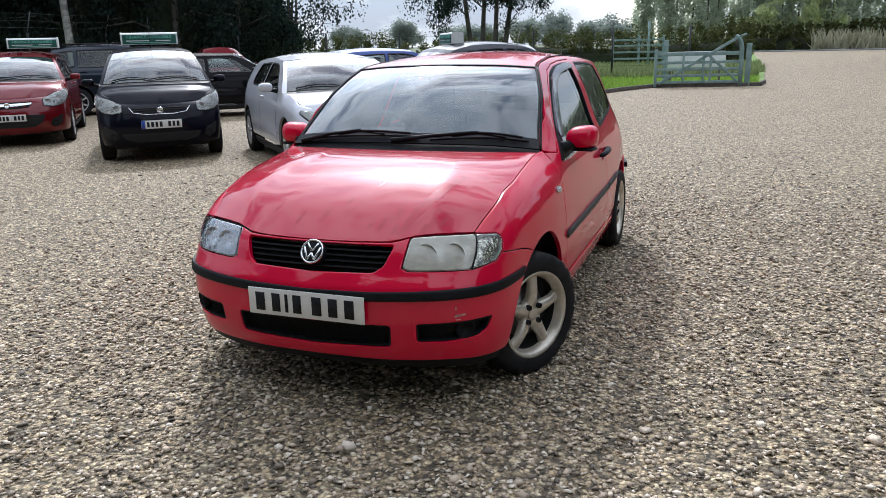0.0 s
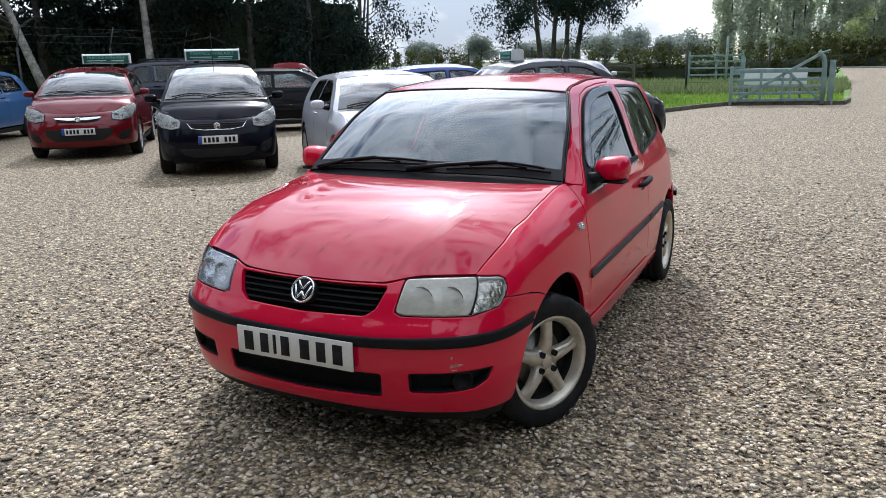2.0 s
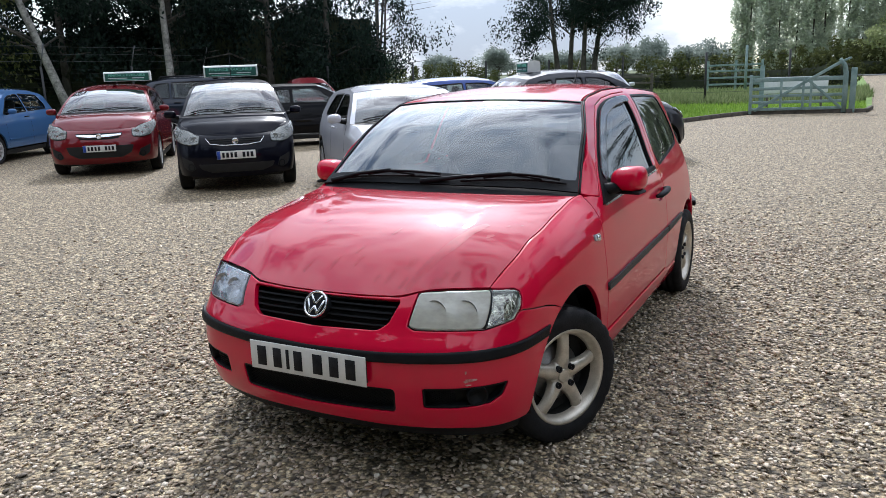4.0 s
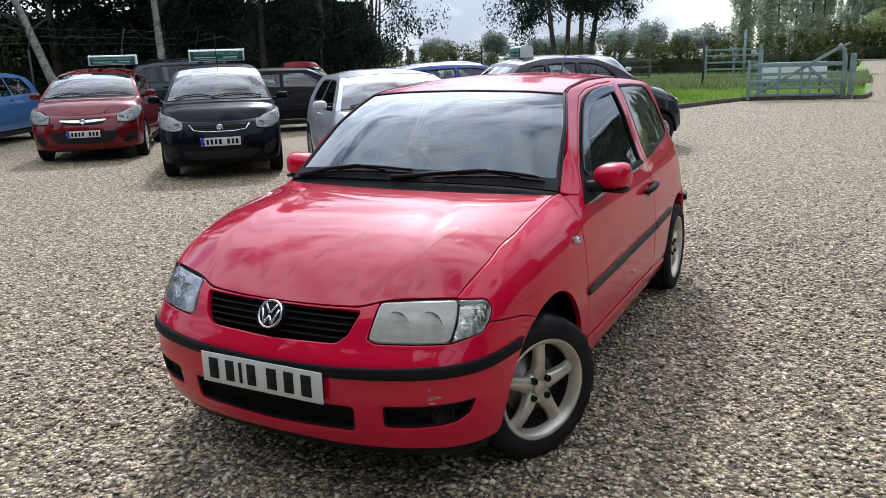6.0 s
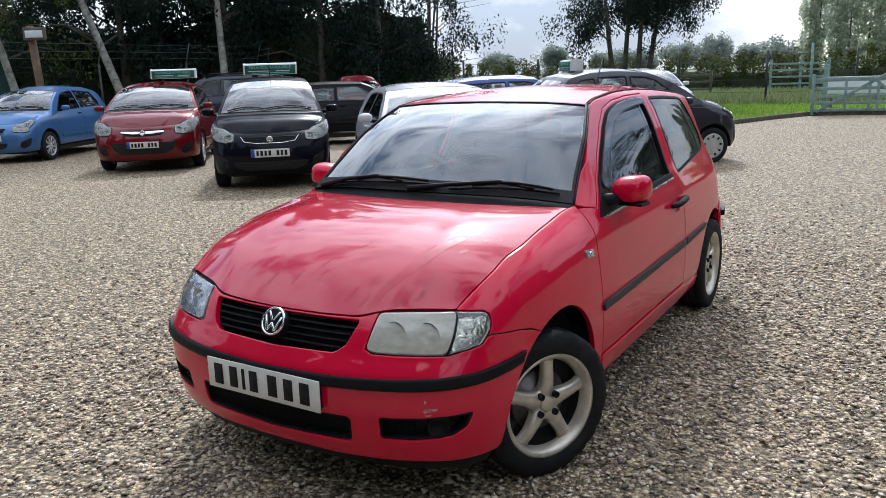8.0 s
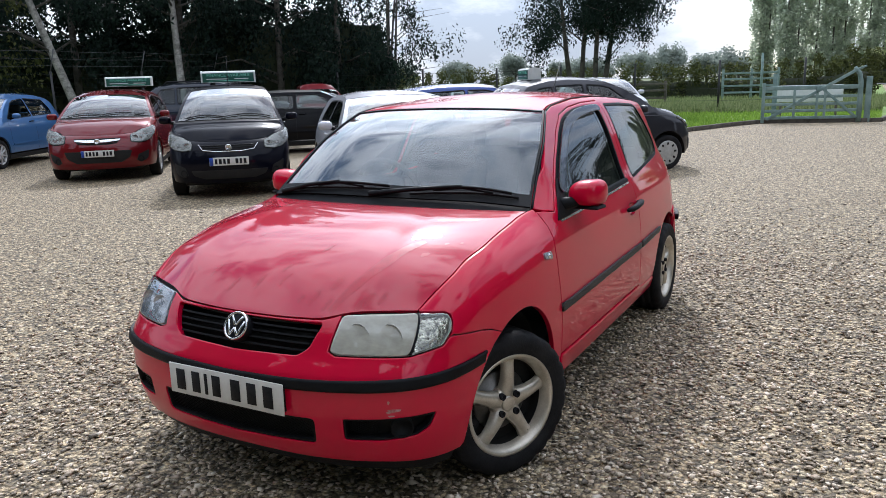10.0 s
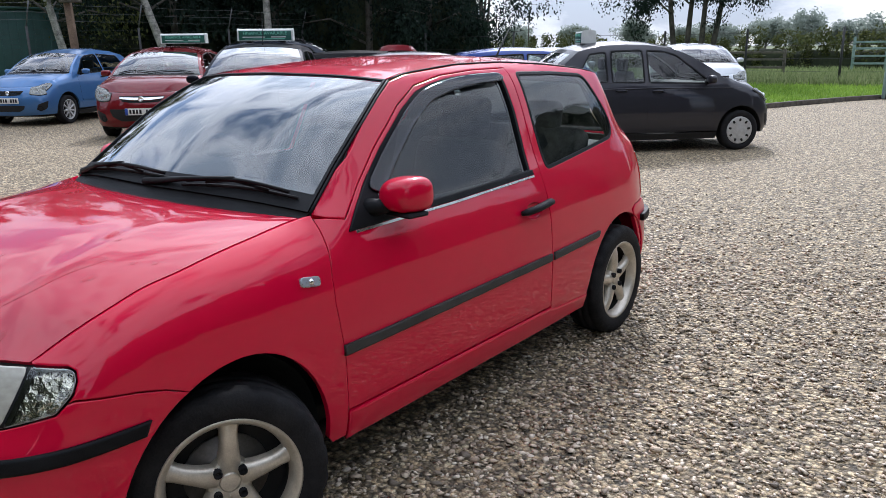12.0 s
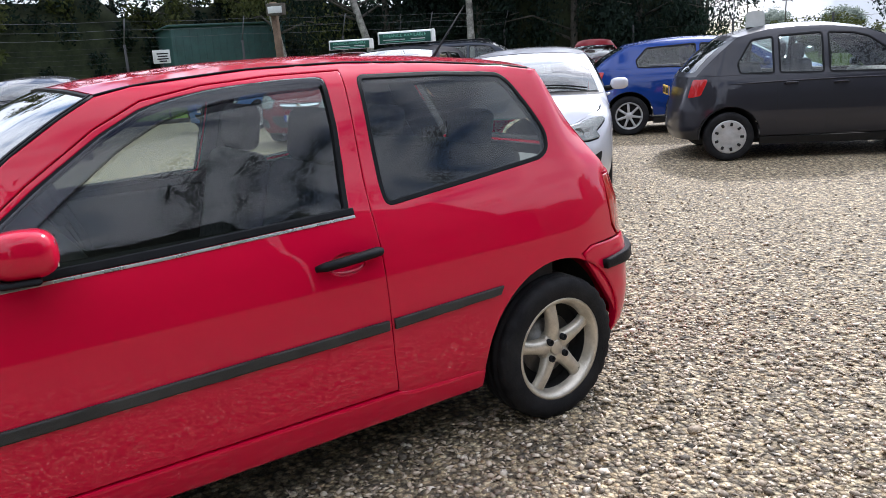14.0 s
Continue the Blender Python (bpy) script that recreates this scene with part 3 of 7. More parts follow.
# ---- the red hatchback ----
def main_car():
    s = Shell(**MAIN)
    Y = s.at_y
    car = thing("hatchback", SLOPE, "red three-door hatchback with alloy wheels parked on the gravel", "car")

    def ys(points):
        return [(Y(y), z) for y, z in points]

    def panel(name, outer, holes=(), mat=RED, sides=(1,), parent=None, label="", **kw):
        made = []
        for sg in sides:
            flip = lambda poly: [(sg * u, z) for u, z in poly]
            v, f, n = skin(s.p, s.normal, flip(outer), [flip(h) for h in holes], **kw)
            made.append(link(name, v, f, mat, parent or car, label, n))
        return made

    both = (1, -1)
    # outlines on the skin
    farch = ys(arc(0.725, 0.275, 0.295, 0.368, 0, 90, 14)[:-1] + arc(0.725, 0.275, 0.335, 0.368, 90, 118.5, 8))                    # from the rear foot forwards
    farch_low = ys([(y - 0.03 * k / 12, z) for k, (y, z) in enumerate(arc(0.725, 0.275, 0.335, 0.368, 118.5, 184, 12))])
    rarch = ys(arc(3.09, 0.27, 0.355, 0.362, 0, 180, 30))                     # from the tail side forwards
    nose = [(0.0, 0.706), (0.16, 0.707), (0.35, 0.711), (0.40, 0.722), (0.45, 0.733), (0.587, 0.738), (0.70, 0.739), (0.786, 0.738)]
    bonnet_side = [(0.786, 0.738), (0.86, 0.764), (0.90, 0.780), (0.975, 0.814), (1.12, 0.8625), (1.275, 0.892), (1.40, 0.9125), (1.583, 0.938), (1.665, 0.9505)]
    bonnet_side = [tuple(q) for q in smooth_line(bonnet_side, 0.02, 0.03)]
    grille = rounded([(-0.362, 0.702), (0.0, 0.700), (0.362, 0.702), (0.322, 0.628), (0.280, 0.604), (0.0, 0.597), (-0.280, 0.604), (-0.322, 0.628)], 0.014)
    lamp = rounded([(0.432, 0.7275), (0.579, 0.733), (0.70, 0.734), (0.786, 0.734), (0.85, 0.7305), (0.886, 0.7285), (0.899, 0.720), (0.897, 0.70), (0.882, 0.672), (0.838, 0.633), (0.708, 0.613), (0.428, 0.613), (0.402, 0.623)], 0.010)
    low_grille = rounded([(-0.356, 0.402), (0.356, 0.402), (0.352, 0.310), (0.0, 0.299), (-0.352, 0.310)], 0.018)
    fog = rounded([(0.462, 0.412), (0.69, 0.420), (0.790, 0.421), (0.765, 0.372), (0.715, 0.349), (0.58, 0.337), (0.462, 0.336)], 0.012)
    arch_end = farch[-1]
    half = nose[1:3] + [(0.40, 0.7205), (0.4265, 0.7262), (0.3975, 0.6225), (0.4265, 0.6105), (0.708, 0.6105), (0.840, 0.631), (0.866, 0.652), (0.885, 0.656), (0.93, 0.650), (1.03, 0.637), (1.10, 0.621)] + [arch_end] + farch_low + [(farch_low[-1][0] - 0.02, 0.235)]
    under = [(0.6, 0.250), (0.3, 0.244)]
    right = half + under
    outer = [nose[0]] + right + [(-u, z) for u, z in right[::-1]]
    mirror = lambda poly: [(-u, z) for u, z in poly]
    panel("front_bumper", outer, [grille, low_grille, fog, mirror(fog)], step=0.028, gap=0.001, thick=0.02)
    spoiler = [(0, 0.250), (0.3, 0.252), (0.6, 0.258), (farch_low[-1][0] - 0.04, 0.246), (farch_low[-1][0] - 0.05, 0.196), (0.6, 0.198), (0.3, 0.196), (0, 0.196)]
    full = spoiler[:4] + spoiler[4:] + mirror(spoiler[4:])[::-1] + mirror(spoiler[:4])[::-1]
    panel("chin_spoiler", full, mat=BLACK_TRIM, thick=0.02, label="matt black lower lip", lift=-0.004)
    # cavity behind the openings
    panel("grille_backing", rounded([(-0.78, 0.725), (0.78, 0.725), (0.78, 0.585), (-0.78, 0.585)], 0.02), mat=DARK, lift=-0.075, thick=0.01, step=0.06)
    panel("intake_backing", rounded([(-0.82, 0.44), (0.82, 0.44), (0.8, 0.28), (-0.8, 0.28)], 0.02), mat=DARK, lift=-0.045, thick=0.01, step=0.06)
    # rubbing strip round the bumper
    strip = [(0, 0.535), (0.33, 0.541), (0.62, 0.551), (0.85, 0.556), (1.054, 0.562), (1.036, 0.522), (0.85, 0.515), (0.62, 0.511), (0.33, 0.503), (0, 0.496)]
    full = strip[:5] + strip[5:] + mirror(strip[5:])[::-1] + mirror(strip[:5])[::-1]
    panel("rubbing_strip", full, mat=BLACK_TRIM, lift=0.012, thick=0.016, bevel=0.009, step=0.02, label="black rubber bumper strip")
    # grille bars and frame
    for z0 in (0.683, 0.662, 0.641, 0.620):
        w = 0.352 - (0.700 - z0) * 0.62
        panel("grille_bar", [(-w, z0 + 0.0045), (w, z0 + 0.0045), (w, z0 - 0.0045), (-w, z0 - 0.0045)], mat=BLACK_TRIM, lift=-0.012, thick=0.03, bevel=0.0012, step=0.04)
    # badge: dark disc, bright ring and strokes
    bp, bn = Vector(s.p(0.0, 0.663)), Vector(s.normal(0.0, 0.663))
    bm_ = Matrix.Translation(bp) @ Vector((0, -1, 0)).rotation_difference(bn).to_matrix().to_4x4() @ Matrix.Rotation(radians(-90), 4, "Z")
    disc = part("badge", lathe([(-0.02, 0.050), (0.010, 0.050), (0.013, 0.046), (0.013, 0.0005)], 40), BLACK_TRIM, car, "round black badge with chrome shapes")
    part("badge_ring", lathe([(0.010, 0.051), (0.017, 0.050), (0.018, 0.047), (0.016, 0.043), (0.012, 0.0425)], 40), CHROME, disc)
    disc.matrix_local = bm_
    strokes = [((-0.024, 0.034), (-0.002, 0.002)), ((0.024, 0.034), (0.002, 0.002)), ((-0.036, 0.018), (-0.016, -0.034)), ((0.036, 0.018), (0.016, -0.034)), ((-0.016, -0.034), (-0.0, -0.006)), ((0.016, -0.034), (0.0, -0.006))]
    for a, b in strokes:
        d = Vector((b[0] - a[0], b[1] - a[1]))
        c = ((a[0] + b[0]) / 2, (a[1] + b[1]) / 2)
        bm = boxed((0.006, 0.0085, d.length), (0.0145, c[0], c[1]), Matrix.Rotation(-math.atan2(d.x, d.y), 4, "X"), 0.0015, 1)
        part("badge_stroke", bm, CHROME, disc)
    # mesh of the intakes: two crossing families of thin bars
    def mesh_bars(x0, x1, lo, hi, count, parent):
        for k in range(count):
            for lean in (1, -1):
                bm = bmesh.new()
                n = 9
                rows = []
                for i in range(n + 1):
                    t = i / n
                    z = lo(0) + (hi(0) - lo(0)) * t
                    u = x0 + (x1 - x0) * (k + 0.5) / count + lean * (t - 0.5) * 0.16
                    if not (x0 < u < x1):
                        continue
                    p, nn = s.p(u, z), s.normal(u, z)
                    q = p - nn * (0.016 if lean > 0 else 0.019)
                    rows.append([bm.verts.new(q + np.array(d)) for d in ((-0.0016, 0, 0), (0.0016, 0, 0), (0.0016, 0.004, 0), (-0.0016, 0.004, 0))])
                for a, b in zip(rows, rows[1:]):
                    for i in range(4):
                        bm.faces.new((a[i], a[(i + 1) % 4], b[(i + 1) % 4], b[i]))
                if rows:
                    part("mesh_bar", bm, BLACK_TRIM, parent)
                else:
                    bm.free()
    intake = panel("intake_frame", low_grille, [inset(dense(low_grille, 0.02), 0.008)], mat=BLACK_TRIM, lift=-0.004, thick=0.03, bevel=0.002, gap=0.0)[0]
    mesh_bars(-0.350, 0.350, lambda u: 0.306, lambda u: 0.400, 34, intake)
    for sg in both:
        fr = panel("fog_frame", fog, [inset(dense(fog, 0.02), 0.007)], mat=BLACK_TRIM, sides=(sg,), lift=-0.004, thick=0.03, bevel=0.002, gap=0.0)[0]
        mesh_bars(*((0.46, 0.60) if sg > 0 else (-0.60, -0.46)), lambda u: 0.340, lambda u: 0.413, 8, fr)
        p, n = Vector(s.p(sg * 0.665, 0.380)), Vector(s.normal(sg * 0.665, 0.380))
        bm = lathe([(-0.03, 0.036), (-0.004, 0.038), (-0.002, 0.034), (-0.012, 0.031), (-0.02, 0.0005)], 28)
        ob = part("fog_blank", bm, BLACK_TRIM, fr)
        ob.matrix_local = Matrix.Translation(p) @ Vector((1, 0, 0)).rotation_difference(n).to_matrix().to_4x4()
    # number plate, written as bars
    plate = part("number_plate", boxed((0.52, 0.005, 0.111), (-0.004, -0.014, 0.467), bevel=0.0015), PLATE_WHITE, car, "white number plate with black bars")
    for k, (x, w) in enumerate(((-0.205, 0.042), (-0.132, 0.038), (-0.084, 0.014), (-0.036, 0.038), (0.052, 0.042), (0.124, 0.040), (0.196, 0.042))):
        part("plate_bar", boxed((w, 0.002, 0.076), (x - 0.004, -0.0175, 0.467), bevel=0.0005, segments=1), INK, plate)
    part("plate_holder", boxed((0.50, 0.030, 0.10), (-0.004, 0.003, 0.467), bevel=0.004), BLACK_TRIM, plate)
    for u, z, w, h in ((0.622, 0.474, 0.004, 0.007), (0.640, 0.446, 0.024, 0.006), (0.622, 0.441, 0.010, 0.004), (0.630, 0.428, 0.012, 0.003)):
        panel("scuff", rounded([(u - w, z + h * 0.6), (u - w * 0.2, z + h), (u + w, z + h * 0.7), (u + w * 0.8, z - h * 0.3), (u - w * 0.5, z - h)], h * 0.4, 3), mat=BARE, lift=0.0012, thick=0.002, gap=0, bevel=0.0005, step=0.01, label="scraped patch of bare paint")
    # headlamps
    for sg in both:
        lens_mat = LENS_CLOUDY if sg > 0 else LENS_CLEAR
        hl = panel("headlamp", lamp, [inset(dense(lamp, 0.02), 0.003)], mat=REFLECTOR, sides=(sg,), lift=-0.006, thick=0.03, bevel=0.002, gap=0.0005,
                   label="cloudy headlamp with clear indicator" if sg > 0 else "clear headlamp with indicator")[0]
        main = rounded([(0.434, 0.7255), (0.55, 0.7305), (0.70, 0.732), (0.784, 0.732), (0.705, 0.6155), (0.431, 0.6155), (0.405, 0.6245)], 0.017)
        side_lens = rounded([(0.792, 0.732), (0.85, 0.7290), (0.884, 0.7270), (0.8970, 0.7190), (0.8950, 0.70), (0.8800, 0.673), (0.836, 0.635), (0.714, 0.6155)], 0.010)
        panel("lens", main, mat=lens_mat, sides=(sg,), parent=hl, lift=0.003, thick=0.004, gap=0)
        panel("indicator_lens", side_lens, mat=INDICATOR_GLASS, sides=(sg,), parent=hl, lift=0.003, thick=0.004, gap=0)
        panel("reflector", main, mat=REFLECTOR, sides=(sg,), parent=hl, lift=-0.045, thick=0.004, gap=0)
        panel("indicator_reflector", side_lens, mat=FACETS, sides=(sg,), parent=hl, lift=-0.020, thick=0.004, gap=0)
        panel("divider", [(0.703, 0.615), (0.715, 0.615), (0.794, 0.732), (0.781, 0.732)], mat=BLACK_TRIM, sides=(sg,), parent=hl, lift=0.001, thick=0.025, gap=0, bevel=0.001)
        for u, z, r in ((0.50, 0.668, 0.042), (0.63, 0.668, 0.042), (0.80, 0.675, 0.030)):
            p, n = Vector(s.p(sg * u, z)), Vector((0, -1, 0))
            if u > 0.7:
                n, r = Vector(s.normal(sg * u, z)), 0.021
                p -= n * 0.010
            bm = lathe([(-0.014, r), (-0.022, r * 0.8), (-0.038, r * 0.45), (-0.046, r * 0.2), (-0.040, 0.011), (-0.012, 0.010), (-0.008, 0.0005)], 28)
            ob = part("bulb_bowl", bm, REFLECTOR, hl)
            ob.matrix_local = Matrix.Translation(p) @ Vector((1, 0, 0)).rotation_difference(n).to_matrix().to_4x4()
    # wing
    gap_f = ys([(1.085, 0.945), (1.074, 0.87), (1.062, 0.78), (1.061, 0.707), (1.072, 0.62), (1.083, 0.55), (1.090, 0.43), (1.095, 0.345)])
    wing = [(0.9005, 0.700), (0.9025, 0.721), (0.889, 0.7312), (0.85, 0.7333), (0.796, 0.7365), (0.796, 0.742)] + [q for q in bonnet_side if q[0] > 0.81] + [(1.70, 0.955)] + gap_f + ys([(1.098, 0.25), (1.04, 0.25)]) + farch + [(1.10, 0.624), (1.03, 0.640), (0.93, 0.653), (0.888, 0.659), (0.871, 0.656), (0.886, 0.671)]
    panel("wing", wing, sides=both, step=0.028, thick=0.018, gap=0.0007)
    # door with its window frame
    gap_top = ys([(1.175, 0.935), (1.27, 1.015), (1.42, 1.125), (1.61, 1.246), (1.75, 1.311), (1.93, 1.342), (2.15, 1.357), (2.388, 1.361)])
    gap_r = ys([(2.374, 1.25), (2.362, 1.143), (2.351, 1.03), (2.346, 0.932), (2.350, 0.78), (2.353, 0.60), (2.356, 0.47), (2.366, 0.335)])
    win = rounded(ys([(1.185, 0.905), (1.30, 1.016), (1.44, 1.117), (1.62, 1.230), (1.74, 1.288), (1.83, 1.310), (1.95, 1.328), (2.15, 1.341), (2.318, 1.342), (2.306, 1.18), (2.270, 0.937), (1.70, 0.918)]), 0.02)
    door = gap_f[::-1][:-1] + ys([(1.085, 0.945), (1.12, 0.945)]) + gap_top + gap_r
    scoop = [(Y(2.225) + 0.060 * math.cos(a), 0.790 + 0.032 * math.sin(a)) for a in np.linspace(0, math.tau, 25)[:-1]]
    panel("door", door, [win, scoop], sides=both, step=0.03, thick=0.02)
    # body side: screen pillar, roof rail, quarter panel
    a_post = ys([(1.092, 0.957), (1.24, 1.076), (1.405, 1.200), (1.53, 1.277), (1.635, 1.331), (1.74, 1.352), (2.09, 1.379), (2.42, 1.384), (2.75, 1.369), (3.06, 1.344), (3.185, 1.325)])
    hatch = [(3.844, 1.318), (3.90, 1.235), (3.974, 1.125), (4.06, 1.02), (4.118, 0.955), (4.14, 0.92)]
    lamp_edge = [(4.065, 0.905), (4.045, 0.80), (4.06, 0.70), (4.10, 0.652)]
    qwin = rounded(ys([(2.436, 1.341), (2.75, 1.335), (3.02, 1.318), (3.06, 1.283), (3.125, 1.175), (3.165, 1.095), (3.155, 1.035), (3.110, 1.004), (2.75, 0.968), (2.406, 0.936), (2.402, 1.0), (2.414, 1.16)]), 0.03)
    frame_out = a_post + hatch + lamp_edge + ys([(3.27, 0.652), (3.22, 0.63)]) + [p for p in rarch if p[1] < 0.618 or p[0] < Y(3.2)][2:] + ys([(2.735, 0.25), (2.37, 0.25)]) + gap_r[::-1] + gap_top[::-1] + ys([(1.12, 0.945)])
    panel("body_side", frame_out, [qwin], sides=both, step=0.03, thick=0.018)
    panel("inner_trim", a_post + hatch[:5] + [(4.05, 0.70)] + ys([(3.25, 0.67), (2.42, 0.67)]) + gap_r[3::-1] + gap_top[::-1] + ys([(1.12, 0.945)]), [inset(dense(qwin, 0.03), 0.006)], sides=both, step=0.06, thick=0.006, lift=-0.03, mat=DASH)
    panel("door_trim", door, [inset(dense(win, 0.03), 0.004)], sides=both, step=0.06, thick=0.006, lift=-0.034, mat=DASH)
    panel("sill", ys([(1.10, 0.3415), (2.362, 0.331), (2.42, 0.318), (2.735, 0.30), (2.735, 0.225), (1.10, 0.235)]), sides=both, step=0.05, lift=0.006, thick=0.05, bevel=0.012)
    panel("sill_rocker", ys([(1.05, 0.25), (2.74, 0.25), (2.74, 0.15), (1.05, 0.15)]), sides=both, step=0.06, lift=-0.16, thick=0.02, mat=DARK)
    # added dark liner behind every shut line; its near-black stands for the gap's shade
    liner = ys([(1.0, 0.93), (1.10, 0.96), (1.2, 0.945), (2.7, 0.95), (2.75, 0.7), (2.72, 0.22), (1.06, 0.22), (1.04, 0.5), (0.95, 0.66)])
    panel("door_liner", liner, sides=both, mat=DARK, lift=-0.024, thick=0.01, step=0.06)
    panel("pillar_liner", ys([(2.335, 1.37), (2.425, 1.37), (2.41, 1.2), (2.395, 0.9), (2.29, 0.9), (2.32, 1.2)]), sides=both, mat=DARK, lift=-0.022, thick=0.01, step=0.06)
    rim_in = ys([(1.12, 0.93), (1.25, 1.06), (1.42, 1.19), (1.6, 1.30), (1.8, 1.345), (2.1, 1.367), (2.33, 1.37), (2.32, 1.335), (2.1, 1.33), (1.8, 1.30), (1.62, 1.235), (1.44, 1.12), (1.25, 0.97), (1.18, 0.9)])
    panel("frame_liner", rim_in, sides=both, mat=BLACK_TRIM, lift=-0.016, thick=0.02, step=0.05)
    # rubber round the door glass, glass and deflector
    panel("window_seal", inset(dense(win, 0.03), -0.004), [inset(dense(win, 0.03), 0.014)], sides=both, mat=BLACK_TRIM, lift=-0.001, thick=0.02, bevel=0.003, gap=0)
    glass_in = inset(dense(win, 0.04), 0.010)
    for ob in panel("side_window", glass_in, sides=both, mat=GLASS, lift=-0.012, thick=0.004, gap=0, step=0.06):
        ob.visible_shadow = False
    panel("quarter_seal", inset(dense(qwin, 0.03), -0.003), [inset(dense(qwin, 0.03), 0.012)], sides=both, mat=BLACK_TRIM, lift=0.001, thick=0.02, bevel=0.003, gap=0)
    for ob in panel("quarter_window", inset(dense(qwin, 0.04), 0.008), sides=both, mat=GLASS, lift=-0.003, thick=0.004, gap=0, step=0.06):
        ob.visible_shadow = False
    defl = ys([(1.30, 1.006), (1.45, 1.113), (1.63, 1.226), (1.75, 1.283), (1.84, 1.303), (1.95, 1.321), (2.15, 1.335), (2.308, 1.336), (2.306, 1.304), (2.15, 1.301), (1.96, 1.285), (1.80, 1.252), (1.665, 1.188), (1.494, 1.072), (1.365, 0.978)])
    defl = rounded(defl, 0.05, 6)
    panel("wind_deflector", defl, sides=both, mat=DEFLECTOR, lift=0.014, thick=0.012, gap=0, label="smoked plastic wind deflector")
    panel("belt_strip", ys([(1.20, 0.921), (1.70, 0.930), (2.285, 0.948), (2.285, 0.928), (1.70, 0.908), (1.20, 0.899)]), sides=both, mat=BLACK_TRIM, lift=0.005, thick=0.015, gap=0, bevel=0.004)
    # thin bright strip added as the flange's highlight
    panel("belt_highlight", ys([(1.20, 0.897), (1.70, 0.906), (2.285, 0.926), (2.285, 0.918), (1.70, 0.898), (1.20, 0.889)]), sides=both, mat=BELT_HIGHLIGHT, lift=0.003, thick=0.01, gap=0, bevel=0.001)
    # door moulding in two lengths, repeater, handle
    panel("side_moulding", ys([(1.080, 0.569), (2.340, 0.585), (2.340, 0.553), (1.078, 0.536)]), sides=both, mat=GREY_TRIM, lift=0.012, thick=0.016, bevel=0.006, gap=0, step=0.05, label="grey-black plastic side moulding")
    panel("side_moulding", ys([(2.362, 0.586), (2.815, 0.596), (2.800, 0.568), (2.362, 0.553)]), sides=both, mat=GREY_TRIM, lift=0.012, thick=0.016, bevel=0.006, gap=0, step=0.05)
    panel("repeater", rounded(ys([(0.936, 0.812), (1.012, 0.803), (1.012, 0.770), (0.936, 0.780)]), 0.0165, 7), sides=both, mat=LENS_CLEAR, lift=0.008, thick=0.012, bevel=0.004, label="clear side repeater lamp")
    panel("repeater_back", rounded(ys([(0.94, 0.808), (1.008, 0.799), (1.008, 0.774), (0.94, 0.784)]), 0.012), sides=both, mat=REFLECTOR, lift=0.002, thick=0.006)
    for sg in both:
        p, n = Vector(s.p(sg * Y(0.976), 0.791)), Vector(s.normal(sg * Y(0.976), 0.791))
        part("repeater_bulb", lathe([(0.002, 0.011), (0.008, 0.010), (0.012, 0.006), (0.013, 0.0005)], 16), CHROME, car).matrix_local = Matrix.Translation(p) @ Vector((1, 0, 0)).rotation_difference(n).to_matrix().to_4x4()
    for sg in both:
        bowl = lambda u, z: 0.018 * np.sqrt(np.clip(1.02 - ((np.abs(u) - Y(2.225)) / 0.062) ** 2 - ((z - 0.790) / 0.034) ** 2, 0, 1))
        dish = lambda u, z: s.p(u, z) - s.normal(u, z) * bowl(u, z)[..., None]

        def dish_normal(u, z):
            n = np.cross(dish(u + 0.003, z) - dish(u - 0.003, z), dish(u, z + 0.003) - dish(u, z - 0.003))
            return n / np.maximum(np.linalg.norm(n, axis=-1, keepdims=True), 1e-9)
        v, f, n = skin(dish, dish_normal, [(sg * u, z) for u, z in scoop], (), step=0.012, gap=-0.0008, thick=0.002, bevel=0.001)
        link("handle_scoop", v, f, RED, car, "", n)
    for sg in both:
        pts = [s.p(sg * Y(y), z) + s.normal(sg * Y(y), z) * h for y, z, h in ((2.118, 0.794, 0.006), (2.14, 0.796, 0.024), (2.20, 0.800, 0.032), (2.28, 0.806, 0.032), (2.325, 0.809, 0.024), (2.34, 0.810, 0.006))]
        part("door_handle", tube(pts, [0.012, 0.019, 0.020, 0.020, 0.020, 0.014], 12, squash=0.75), BLACK_TRIM, car, "black door handle")
    # mirrors
    for sg in both:
        tri = rounded(ys([(1.165, 0.896), (1.22, 0.955), (1.345, 1.055), (1.352, 0.930), (1.33, 0.898)]), 0.012)
        base = panel("door_mirror", tri, sides=(sg,), mat=BLACK_TRIM, lift=0.006, thick=0.02, bevel=0.005)[0]
        bm = bmesh.new()
        bmesh.ops.create_uvsphere(bm, u_segments=28, v_segments=18, radius=1.0)
        for v in bm.verts:
            x, y, z = v.co
            sq = lambda a, e: math.copysign(abs(a) ** e, a)
            v.co = (sq(x, 0.66) * 0.078, max(sq(y, 0.72), -1) * (0.085 if y < 0 else 0.072), sq(z, 0.72) * (0.064 if z > 0 else 0.050) * (1 + 0.14 * x) + 0.004 * x)
        part("mirror_shell", bm, RED, base, "red mirror housing").matrix_local = Matrix.Translation((sg * 0.830, 1.378, 0.985)) @ Matrix.Rotation(sg * radians(-8), 4, "Z") @ Matrix.Diagonal((sg, 1, 1, 1))
        part("mirror_foot", boxed((0.13, 0.09, 0.016), (sg * 0.835, 1.36, 0.934), Matrix.Rotation(sg * radians(-8), 4, "Z"), 0.008, 3), BLACK_TRIM, base)
